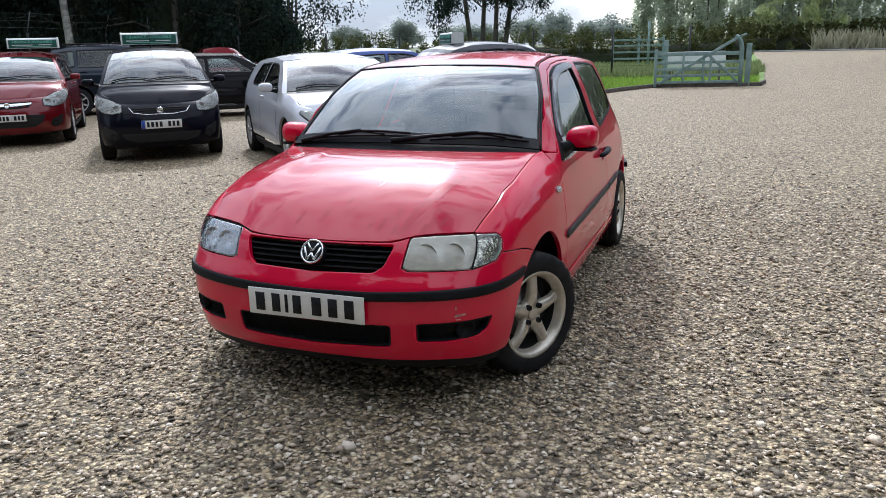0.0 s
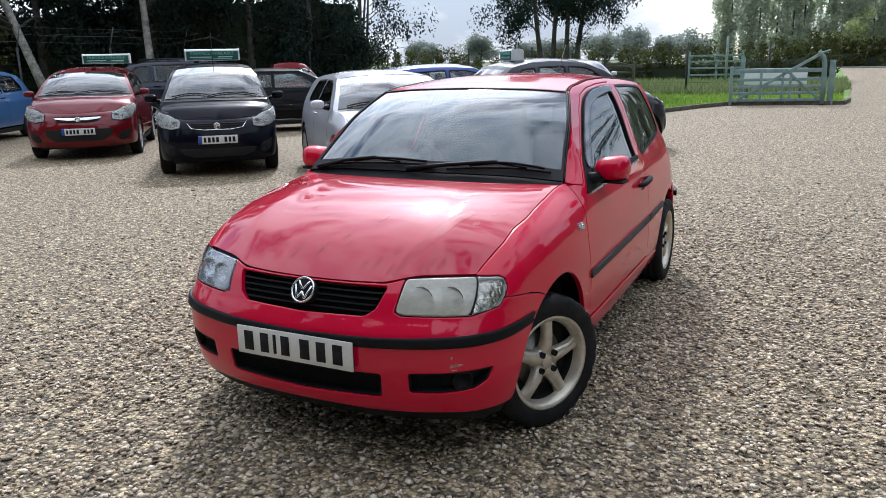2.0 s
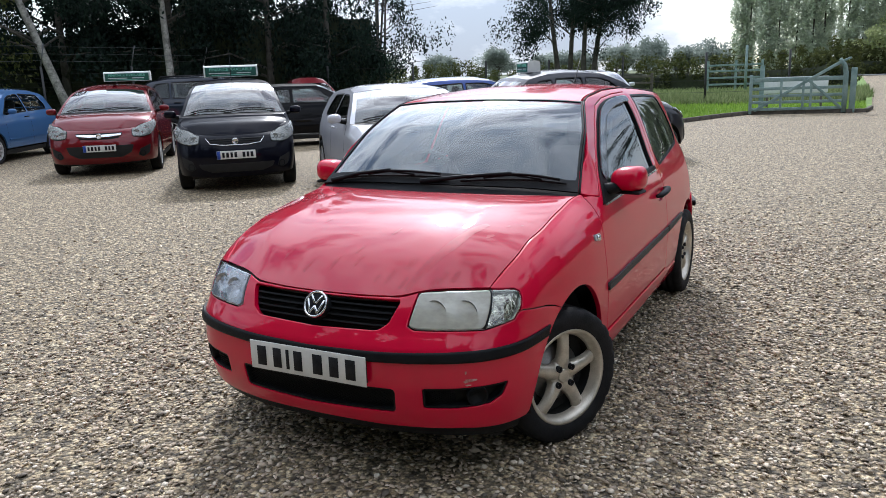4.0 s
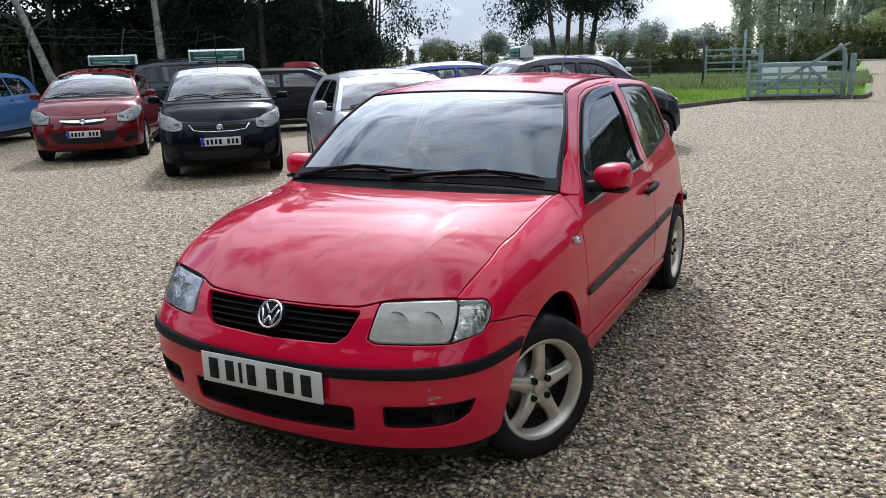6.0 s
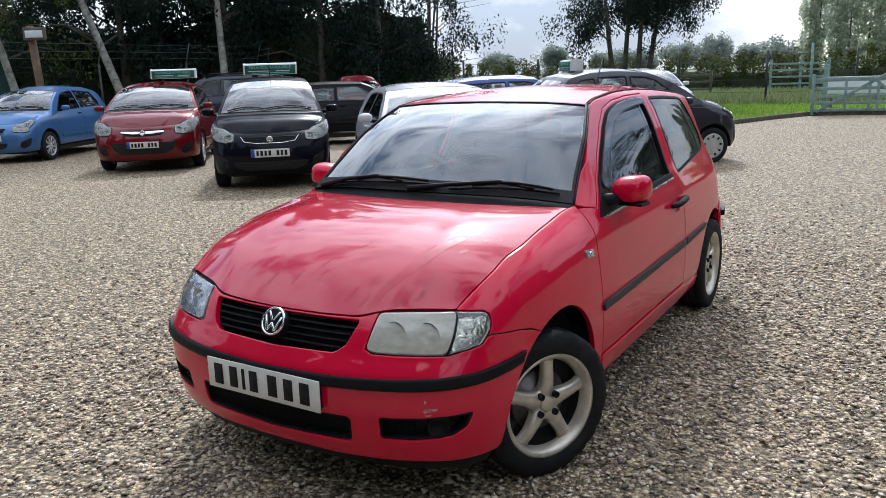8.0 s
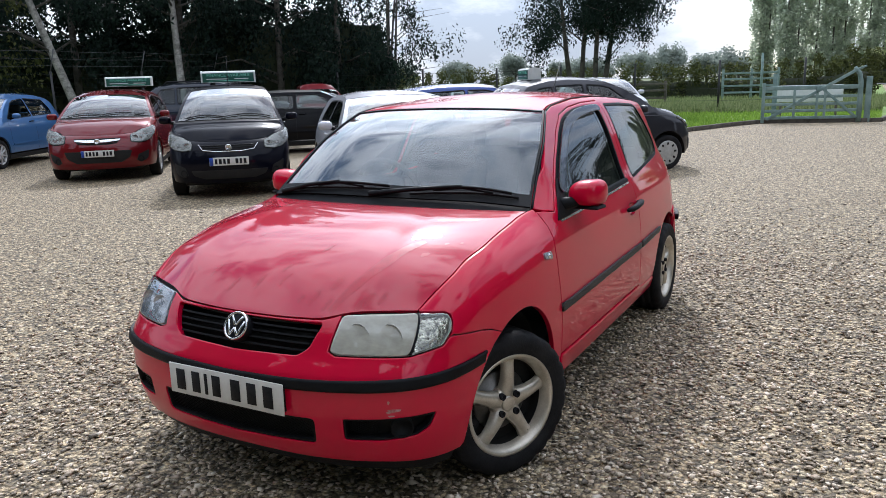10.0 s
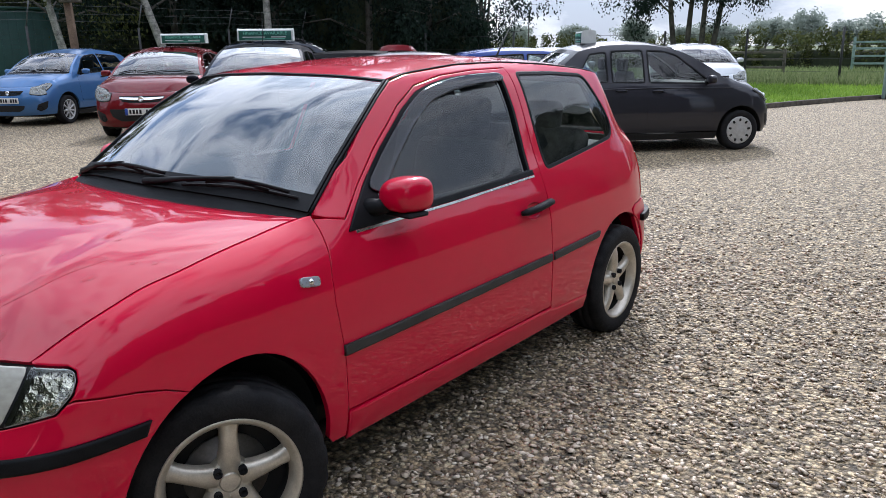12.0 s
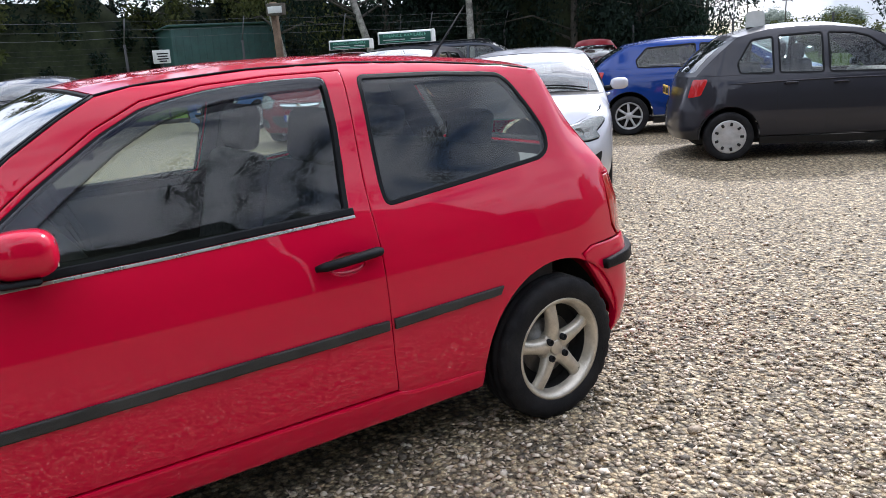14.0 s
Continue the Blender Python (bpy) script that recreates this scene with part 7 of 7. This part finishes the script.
lawn_line = [(-2.86, 17.45), (-2.21, 19.58), (-1.51, 21.63), (-0.9, 22.98), (2.31, 23.81)]
lawn_edge = lawn_line + [(2.5, 25.5), (2.9, 40), (3.2, 86)]
slab("lawn_right", lawn_edge + [(-30, 86), (-30, 34), (-14, 27), (-10, 22.5), (-6.5, 18.5)], 0.05, LAWN, "bright green grass verge and meadow behind a low kerb", "lawn", 1.5)
left_edge = [(-18.9, -14), (-18.8, 4.0), (-18.7, 8.2), (-18.9, 12.5), (-18.6, 19.5)]
slab("lawn_left", left_edge + [(-14.0, 23.5), (-34, 32), (-42, 10), (-42, -14)], 0.05, LAWN, "shaded grass beyond the yard's left edge", "lawn", 1.5)
slab("lane", [(-60, 88.5), (80, 86), (80, 91.5), (-60, 94)], 0.06, ASPHALT, "pale asphalt lane beyond the yard's entrance", "road", 3.0)


def kerb(line, group):
    for a, b in zip(line, line[1:]):
        d = Vector((b[0] - a[0], b[1] - a[1], 0))
        n = max(1, round(d.length / 1.8))
        for k in range(n):
            c = Vector((*a, 0)) + d * (k + 0.5) / n
            m = Matrix.Translation((c.x, c.y, 0.03)) @ Matrix.Rotation(math.atan2(d.y, d.x) + rng.uniform(-0.01, 0.01), 4, "Z")
            ob = part("kerb_timber", boxed((d.length / n - 0.01, 0.10, 0.17), bevel=0.012), KERB)
            ob.matrix_world = m
            tagged(ob, "weathered timber edging between gravel and grass", "kerb", group)


kerb(lawn_edge[:6], "lawn edging")
kerb(left_edge[1:4], "lawn edging")


def grass(name, xs, ys_, count, keep, height, mat, label):
    """Upright blades, as one mesh."""
    p = np.stack([rng.uniform(*xs, count), rng.uniform(*ys_, count), np.full(count, 0.05)], 1)
    p = p[inside(np.array(keep, float), p[:, :2])]
    n = len(p)
    a = rng.uniform(0, math.tau, n)
    w, h = height * 0.09 * rng.uniform(0.6, 1.4, n), height * rng.uniform(0.4, 1.2, n)
    side = np.stack([np.cos(a), np.sin(a), 0 * a], 1)
    bend = np.stack([rng.normal(size=n), rng.normal(size=n), 0 * a], 1) * (h * 0.35)[:, None]
    v = np.stack([p - side * w[:, None], p + side * w[:, None], p + bend + np.stack([0 * a, 0 * a, h], 1)], 1).reshape(-1, 3)
    me = bpy.data.meshes.new(name)
    me.from_pydata(v.tolist(), [], np.arange(3 * n).reshape(-1, 3).tolist())
    me.materials.append(mat)
    return tagged(new(name, me), label, "grass", kind="stuff")


grass("grass", (-8, 2.4), (17.4, 29.5), 30000, lawn_line + [(2.4, 29.5), (-8, 29.5), (-6.5, 18.6)], 0.13, BLADES, "bright mown grass on the verge")
grass("tall_weeds", (-12, 2.4), (27.0, 34), 14000, [(-12, 27.3), (2.4, 28.6), (2.4, 34), (-12, 34)], 0.36, WEEDS, "tall seeding weeds along the meadow fence")
grass("meadow_grass", (-22, 2.8), (33, 45), 16000, [(-22, 34), (2.8, 33), (2.8, 45), (-22, 45)], 0.30, WEEDS, "rough seeding grass across the meadow")
grass("grass", (-24, -18.8), (-2, 19), 14000, [(-18.9, -2), (-18.8, 4.0), (-18.7, 8.2), (-18.9, 12.5), (-18.8, 19), (-24, 19), (-24, -2)], 0.16, BLADES, "shaded grass along the left fence")
grass("plume_grass", (9.5, 23), (92.5, 94.5), 900, [(9.5, 92.5), (23, 92.5), (23, 94.5), (9.5, 94.5)], 2.0, STRAW, "pale plumed tall grass along the lane hedge")

# ---- fences, gate, shed, signs ----
POST_BLACK = mottled("black_fence_post", (0.010, 0.011, 0.012), (0.03, 0.03, 0.03), 8, (0.5, 0.7))
WIRE = mottled("galvanised_wire", (0.07, 0.075, 0.08), (0.15, 0.155, 0.16), 20, (0.5, 0.7), metal=0.4)
GATE_WOOD = mottled("grey_green_gate_paint", (0.13, 0.20, 0.19), (0.24, 0.32, 0.30), 5, (0.7, 0.9), 0.4, 50)
FENCE_WOOD = mottled("weathered_fence_wood", (0.06, 0.055, 0.045), (0.14, 0.125, 0.10), 5, (0.8, 0.95), 0.4, 50)
SHED_GREEN = mottled("dark_green_cladding", (0.014, 0.050, 0.046), (0.026, 0.078, 0.072), 2, (0.5, 0.7), 0.1, 30)
POST_WOOD = mottled("brown_post_wood", (0.10, 0.065, 0.042), (0.22, 0.15, 0.10), 4, (0.7, 0.9), 0.4, 40)

wire_fence = thing("security_fence", Matrix(), "dark mesh fence with pale stays and strands of wire", "fence")
fy = [-6.8, -3.5, -0.2, 3.1, 6.4, 9.7, 13.0, 16.3, 19.6]
fx = -19.4
for y in fy:
    part("post", tube([(fx, y, 0), (fx, y, 2.15)], 0.035, 8), POST_BLACK, wire_fence)
    part("stay", tube([(fx, y, 2.15), (fx + 0.18, y + 0.06, 2.80)], 0.018, 6), WIRE, wire_fence, "pale metal stay for the top wires")
for k in range(15):
    z = 0.25 + 0.13 * k
    part("mesh_wire", tube([(fx, a + (b - a) * t, z - 0.012 * math.sin(math.pi * t)) for a, b in zip(fy, fy[1:]) for t in (0, 0.5)] + [(fx, fy[-1], z)], 0.0018, 4), POST_BLACK, wire_fence)
for z in (2.32, 2.52, 2.74):
    part("top_wire", tube([(fx + 0.18 * (z - 2.15) / 0.65, a + (b - a) * t, z - 0.03 * math.sin(math.pi * t)) for a, b in zip(fy, fy[1:]) for t in (0, 0.33, 0.66)] + [(fx + 0.1, fy[-1], z)], 0.004, 5), WIRE, wire_fence)
meadow_fence = thing("meadow_fence", Matrix(), "thin black post and wire fence along the meadow", "fence")
line = [(-19.4, 19.6), (-16.0, 22.6), (-13.2, 24.3), (-11.4, 27.2), (-9.6, 29.8), (-6.4, 29.7), (-3.05, 29.1), (-0.2, 30.4)]
for x, y in line[1:]:
    part("post", tube([(x, y, 0), (x, y, 2.0)], [0.045, 0.04], 8), POST_BLACK, meadow_fence)
for z in (0.5, 0.95, 1.4, 1.85):
    part("strand", tube([(x, y, z) for x, y in line[1:]], 0.006, 5), POST_BLACK, meadow_fence)


def rail_fence(points, rails, mat, label, h=1.25):
    fence = thing("rail_fence", Matrix(), label, "fence")
    for x, y in points:
        part("post", boxed((0.12, 0.10, h), (x, y, h / 2), bevel=0.01), mat, fence)
    for a, b in zip(points, points[1:]):
        d = Vector((b[0] - a[0], b[1] - a[1], 0))
        for z in rails:
            part("rail", boxed((d.length, 0.04, 0.10), ((a[0] + b[0]) / 2, (a[1] + b[1]) / 2 - 0.07, z), Matrix.Rotation(math.atan2(d.y, d.x) + rng.uniform(-0.006, 0.006), 4, "Z"), 0.006), mat, fence)
    return fence


rail_fence([(-17 + 2.6 * k, 36.5 - 0.1 * k) for k in range(5)], (0.45, 0.8, 1.1), FENCE_WOOD, "weathered brown post and rail fence")
rail_fence([(-4.9, 42.0), (-3.5, 42.2), (-2.2, 42.3)], (0.5, 0.85, 1.2, 1.5), GATE_WOOD, "grey-green painted rail fence beyond the verge", 1.75)
part("marker_pole", tube([(-2.75, 39.9, 0), (-2.75, 39.9, 2.45)], [0.07, 0.06], 10), GATE_WOOD)
tagged(bpy.data.objects["marker_pole"], "pale grey wooden marker pole by the rails", "pole")

# the five-barred gate, standing open along the verge
g_a, g_b = Vector((-0.83, 22.88, 0)), Vector((1.75, 23.6, 0))
g_d = (g_b - g_a)
gate = thing("field_gate", Matrix.Translation(g_a) @ Matrix.Rotation(math.atan2(g_d.y, g_d.x), 4, "Z"), "weathered grey-green timber field gate with a curved heel", "gate")
gl = g_d.length
for z, w in ((0.16, 0.085), (0.36, 0.085), (0.55, 0.085), (0.76, 0.085), (1.02, 0.12)):
    part("bar", boxed((gl - 0.06, 0.035, w), (gl / 2, 0, z), bevel=0.008), GATE_WOOD, gate)
part("head_post", boxed((0.085, 0.075, 1.16), (0.04, 0, 0.60), bevel=0.012), GATE_WOOD, gate)
heel = [(gl - 0.03, 0, 0.02), (gl - 0.03, 0, 0.7), (gl - 0.035, 0, 1.15), (gl - 0.09, 0, 1.40), (gl - 0.22, 0, 1.56)]
part("heel_post", tube(heel, [0.075, 0.075, 0.07, 0.065, 0.05], 6), GATE_WOOD, gate)
part("horn", boxed((0.22, 0.07, 0.06), (gl - 0.02, 0, 1.55), Matrix.Rotation(radians(-22), 4, "Y"), 0.012), GATE_WOOD, gate)


def strut(a, b, w, parent, y=-0.03):
    d = Vector((b[0] - a[0], 0, b[1] - a[1]))
    part("brace", boxed((d.length, 0.03, w), ((a[0] + b[0]) / 2, y, (a[1] + b[1]) / 2), Matrix.Rotation(-math.atan2(d.z, d.x), 4, "Y"), 0.006), GATE_WOOD, parent)


strut((0.15, 0.12), (gl - 0.16, 1.50), 0.085, gate)
strut((gl * 0.60, 1.0), (gl - 0.1, 0.14), 0.075, gate)
for x in (gl * 0.33, gl * 0.56, gl * 0.64):
    part("stile", boxed((0.07, 0.03, 0.92), (x, -0.03, 0.58), bevel=0.006), GATE_WOOD, gate)
part("gate_post", boxed((0.16, 0.16, 1.30), (1.93, 23.75, 0.65), bevel=0.015), GATE_WOOD)
tagged(bpy.data.objects["gate_post"], "thick grey-green timber gate post", "gate post")
part("gate_stop_post", boxed((0.13, 0.13, 1.45), (-0.55, 23.55, 0.72), bevel=0.015), GATE_WOOD)
tagged(bpy.data.objects["gate_stop_post"], "grey-green timber post behind the gate", "gate post")
WHITE_BOARD = mottled("white_board", (0.55, 0.57, 0.58), (0.70, 0.71, 0.72), 3, (0.6, 0.8))
trough = thing("white_board", pose(0.28, 25.3, 0, 0, 0, 10), "long white board standing behind the gate", "board")
part("board", boxed((1.95, 0.05, 0.52), (0, 0, 0.80), bevel=0.01), WHITE_BOARD, trough)
for x in (-0.8, 0.8):
    part("leg", boxed((0.07, 0.07, 0.58), (x, 0.04, 0.29), bevel=0.008), FENCE_WOOD, trough)

shed = thing("container_shed", pose(-25.6, 11.6, 0, 0, 0, -8), "dark green metal shed standing behind the fence", "shed")
part("wall", boxed((5.6, 4.15, 2.9), (-2.8, 0, 1.45), bevel=0.03), SHED_GREEN, shed)
part("roof", boxed((5.8, 4.35, 0.08), (-2.8, 0, 2.94), bevel=0.02), SHED_GREEN, shed)
for k in range(16):
    part("rib", boxed((0.03, 0.05, 2.8), (0.012, -1.95 + 0.26 * k, 1.45), bevel=0.01), SHED_GREEN, shed)

notice = thing("notice_board", pose(-19.25, 7.3, 0, 0, 0, 62), "small white notice with grey lines on the mesh fence", "sign")
part("board", boxed((0.46, 0.02, 0.36), (0, -0.04, 1.78), bevel=0.004), SIGN_WHITE, notice)
part("pole", tube([(0, 0, 0), (0, 0, 1.98)], 0.025, 8), POST_BLACK, notice)
for z, w in ((1.86, 0.30), (1.79, 0.26), (1.72, 0.30), (1.66, 0.2)):
    part("text_bar", boxed((w, 0.004, 0.035), (0.03, -0.052, z), bevel=0.0008, segments=1), INK, notice)

lamp_post = thing("post_with_box", pose(-17.95, 10.2, 0, 0, 0, 40), "brown timber post carrying a white-fronted floodlight box", "post")
part("post", boxed((0.17, 0.16, 3.0), (0, 0, 1.57), Matrix.Rotation(radians(-2), 4, "Y"), 0.02), POST_WOOD, lamp_post)
part("box", boxed((0.54, 0.14, 0.32), (0.10, -0.16, 2.86), bevel=0.02), FENCE_WOOD, lamp_post)
part("front", boxed((0.42, 0.02, 0.18), (0.10, -0.238, 2.85), bevel=0.006), SIGN_WHITE, lamp_post)


# ---- ground, gravel ----
def gravel_mat(name, loose):
    """Mixed river pebbles: on the flat sheet as rounded cells, on loose stones one colour each."""
    m = principled(name, (0.3, 0.27, 0.24), 0.72)
    b = m.node_tree.nodes["Principled BSDF"]
    ramp = node(m, "ShaderNodeValToRGB")
    r = ramp.color_ramp
    r.elements[0].position, r.elements[0].color = 0.0, (0.135, 0.112, 0.088, 1)
    r.elements[1].position, r.elements[1].color = 1.0, (0.747, 0.667, 0.555, 1)
    for pos, c in ((0.15, (0.232, 0.188, 0.140, 1)), (0.42, (0.443, 0.353, 0.259, 1)), (0.65, (0.606, 0.487, 0.359, 1)), (0.86, (0.735, 0.624, 0.488, 1))):
        e = r.elements.new(pos)
        e.color = c
    co = node(m, "ShaderNodeTexCoord")
    if loose:
        geo = node(m, "ShaderNodeNewGeometry")
        wire(m, geo, "Random Per Island", ramp, "Fac")
        wire(m, ramp, "Color", b, "Base Color")
        n = node(m, "ShaderNodeTexNoise", Scale=160.0, Detail=3.0)
        wire(m, co, "Object", n, "Vector")
        bp = node(m, "ShaderNodeBump", Strength=0.25, Distance=0.004)
        wire(m, n, "Fac", bp, "Height")
        wire(m, bp, "Normal", b, "Normal")
        return m
    vor, far = node(m, "ShaderNodeTexVoronoi", Scale=46.0, Randomness=1.0), node(m, "ShaderNodeTexNoise", Scale=0.9, Detail=9.0, Roughness=0.82)
    warp = node(m, "ShaderNodeTexNoise", Scale=60.0, Detail=2.0)
    mixv = node(m, "ShaderNodeMixRGB", Fac=0.012)
    wire(m, co, "Object", mixv, "Color1")
    wire(m, co, "Object", warp, "Vector")
    wire(m, warp, "Color", mixv, "Color2")
    wire(m, mixv, "Color", vor, "Vector")
    wire(m, co, "Object", far, "Vector")
    sep = node(m, "ShaderNodeSeparateColor")
    wire(m, vor, "Color", sep, "Color")
    wire(m, sep, "Red", ramp, "Fac")
    gap = node(m, "ShaderNodeMapRange")
    gap.inputs["From Min"].default_value, gap.inputs["From Max"].default_value = 0.40, 0.85
    wire(m, vor, "Distance", gap, "Value")
    joint = node(m, "ShaderNodeMixRGB")
    joint.inputs["Color2"].default_value = (0.11, 0.09, 0.072, 1)
    wire(m, gap, "Result", joint, "Fac")
    wire(m, ramp, "Color", joint, "Color1")
    tone = node(m, "ShaderNodeMixRGB")
    tone.blend_type = "MULTIPLY"
    tone.inputs["Fac"].default_value = 0.45
    warm = node(m, "ShaderNodeMixRGB")
    warm.blend_type = "MULTIPLY"
    warm.inputs["Fac"].default_value = 1.0
    warm.inputs["Color2"].default_value = (1.04, 0.99, 0.80, 1)
    wire(m, joint, "Color", warm, "Color1")
    wire(m, warm, "Color", tone, "Color1")
    wire(m, far, "Fac", tone, "Color2")
    heap, patch = node(m, "ShaderNodeTexNoise", Scale=17.0, Detail=5.0, Roughness=0.8), node(m, "ShaderNodeMapRange")
    patch.inputs["From Min"].default_value, patch.inputs["From Max"].default_value = 0.39, 0.62
    patch.inputs["To Min"].default_value, patch.inputs["To Max"].default_value = 0.28, 1.55
    wire(m, co, "Object", heap, "Vector")
    wire(m, heap, "Fac", patch, "Value")
    mottle = node(m, "ShaderNodeVectorMath")
    mottle.operation = "SCALE"
    wire(m, tone, "Color", mottle, 0)
    wire(m, patch, "Result", mottle, "Scale")
    wire(m, mottle, "Vector", b, "Base Color")
    inv = node(m, "ShaderNodeMath")
    inv.operation = "SUBTRACT"
    inv.inputs[0].default_value = 1.0
    wire(m, vor, "Distance", inv, 1)
    bp = node(m, "ShaderNodeBump", Strength=1.0, Distance=0.02)
    wire(m, inv, "Value", bp, "Height")
    wire(m, bp, "Normal", b, "Normal")
    return m


FIELD = mottled("field", (0.05, 0.075, 0.02), (0.12, 0.14, 0.05), 0.6, (0.85, 0.95), 0.5, 20)
tagged(link("ground", [(-900, -900, -0.04), (900, -900, -0.04), (900, 900, -0.04), (-900, 900, -0.04)], [(0, 1, 2, 3)], FIELD, smooth=False), "green fields reaching to the horizon", "ground", kind="structure")
yard = [(-18.8, -28), (24, -28), (24, 50), (17, 87), (3.1, 87), (2.7, 40), (2.45, 27.5), (2.3, 25.75), (-1.1, 24.8), (-1.75, 23.35), (-2.5, 21.15), (-3.2, 18.85), (-6.5, 19.1), (-10, 22.4), (-14, 23.4), (-18.55, 19.4), (-18.85, 12.5), (-18.65, 8.2), (-18.75, 4.0)]
slab("gravel_yard", yard, 0.0, gravel_mat("gravel_sheet", False), "grey-brown pebble gravel covering the car yard", "gravel", 1.2)


def pebbles(name, xs, ys_, count, size, keep, label):
    """Loose stones, as one mesh: flattened rounded stones turned at random."""
    ring = [(math.cos(math.tau * k / 6), math.sin(math.tau * k / 6), 0.12 * (-1) ** k) for k in range(6)]
    iv = np.array(ring + [(0, 0, 0.9), (0, 0, -0.9)])
    fc = np.array([(k, (k + 1) % 6, 6) for k in range(6)] + [((k + 1) % 6, k, 7) for k in range(6)])
    g = np.random.default_rng(21)
    p = np.stack([g.uniform(*xs, count), g.uniform(*ys_, count)], 1)
    p = p[keep(p)]
    n = len(p)
    s = size * np.exp(g.normal(0, 0.27, n))
    sc = np.stack([s * g.uniform(0.95, 1.6, n), s * g.uniform(0.7, 1.1, n), s * g.uniform(0.32, 0.62, n)], 1)
    v = (iv[None] * (1 + 0.12 * g.normal(size=(n, len(iv), 1))) + 0.10 * g.normal(size=(n, len(iv), 3))) * sc[:, None, :]
    a, tilt, ax = g.uniform(0, math.tau, n), g.normal(0, 0.5, n), g.uniform(0, math.tau, n)
    ct, st = np.cos(tilt)[:, None], np.sin(tilt)[:, None]
    y, z = v[..., 1] * ct - v[..., 2] * st, v[..., 1] * st + v[..., 2] * ct
    ca, sa = np.cos(a)[:, None], np.sin(a)[:, None]
    x2, y2 = v[..., 0] * ca - y * sa, v[..., 0] * sa + y * ca
    h = g.uniform(-0.3, 1.7, n)[:, None] * sc[:, 2:3]
    v = np.stack([x2 + p[:, :1], y2 + p[:, 1:], z + h], -1).reshape(-1, 3)
    f = (fc[None] + (np.arange(n) * len(iv))[:, None, None]).reshape(-1, 3)
    me = bpy.data.meshes.new(name)
    me.vertices.add(len(v))
    me.vertices.foreach_set("co", v.ravel())
    me.loops.add(3 * len(f))
    me.loops.foreach_set("vertex_index", f.ravel())
    me.polygons.add(len(f))
    me.polygons.foreach_set("loop_start", np.arange(len(f)) * 3)
    me.polygons.foreach_set("loop_total", np.full(len(f), 3))
    me.polygons.foreach_set("use_smooth", np.ones(len(f), bool))
    me.materials.append(PEBBLE)
    me.update()
    return tagged(new(name, me), label, "gravel", kind="stuff")


PEBBLE = gravel_mat("loose_pebbles", True)
def thinning(p):
    """Full cover close to the red car's near side, thinning out with the distance from it."""
    under = (np.abs(p[:, 0]) < 0.60) & (p[:, 1] > 0.55) & (p[:, 1] < 3.4)
    d = np.hypot(np.maximum(0, np.abs(p[:, 0] - 1.0) - 2.6), np.maximum(0, np.abs(p[:, 1] - 1.3) - 3.0))
    return ~under & (np.random.default_rng(5).random(len(p)) < np.exp(-d / 1.1))


pebbles("pebbles", (-7.0, 9.0), (-1.9, 11.5), 305000, 0.0090, thinning, "loose chipped grey-brown pebbles on the yard")
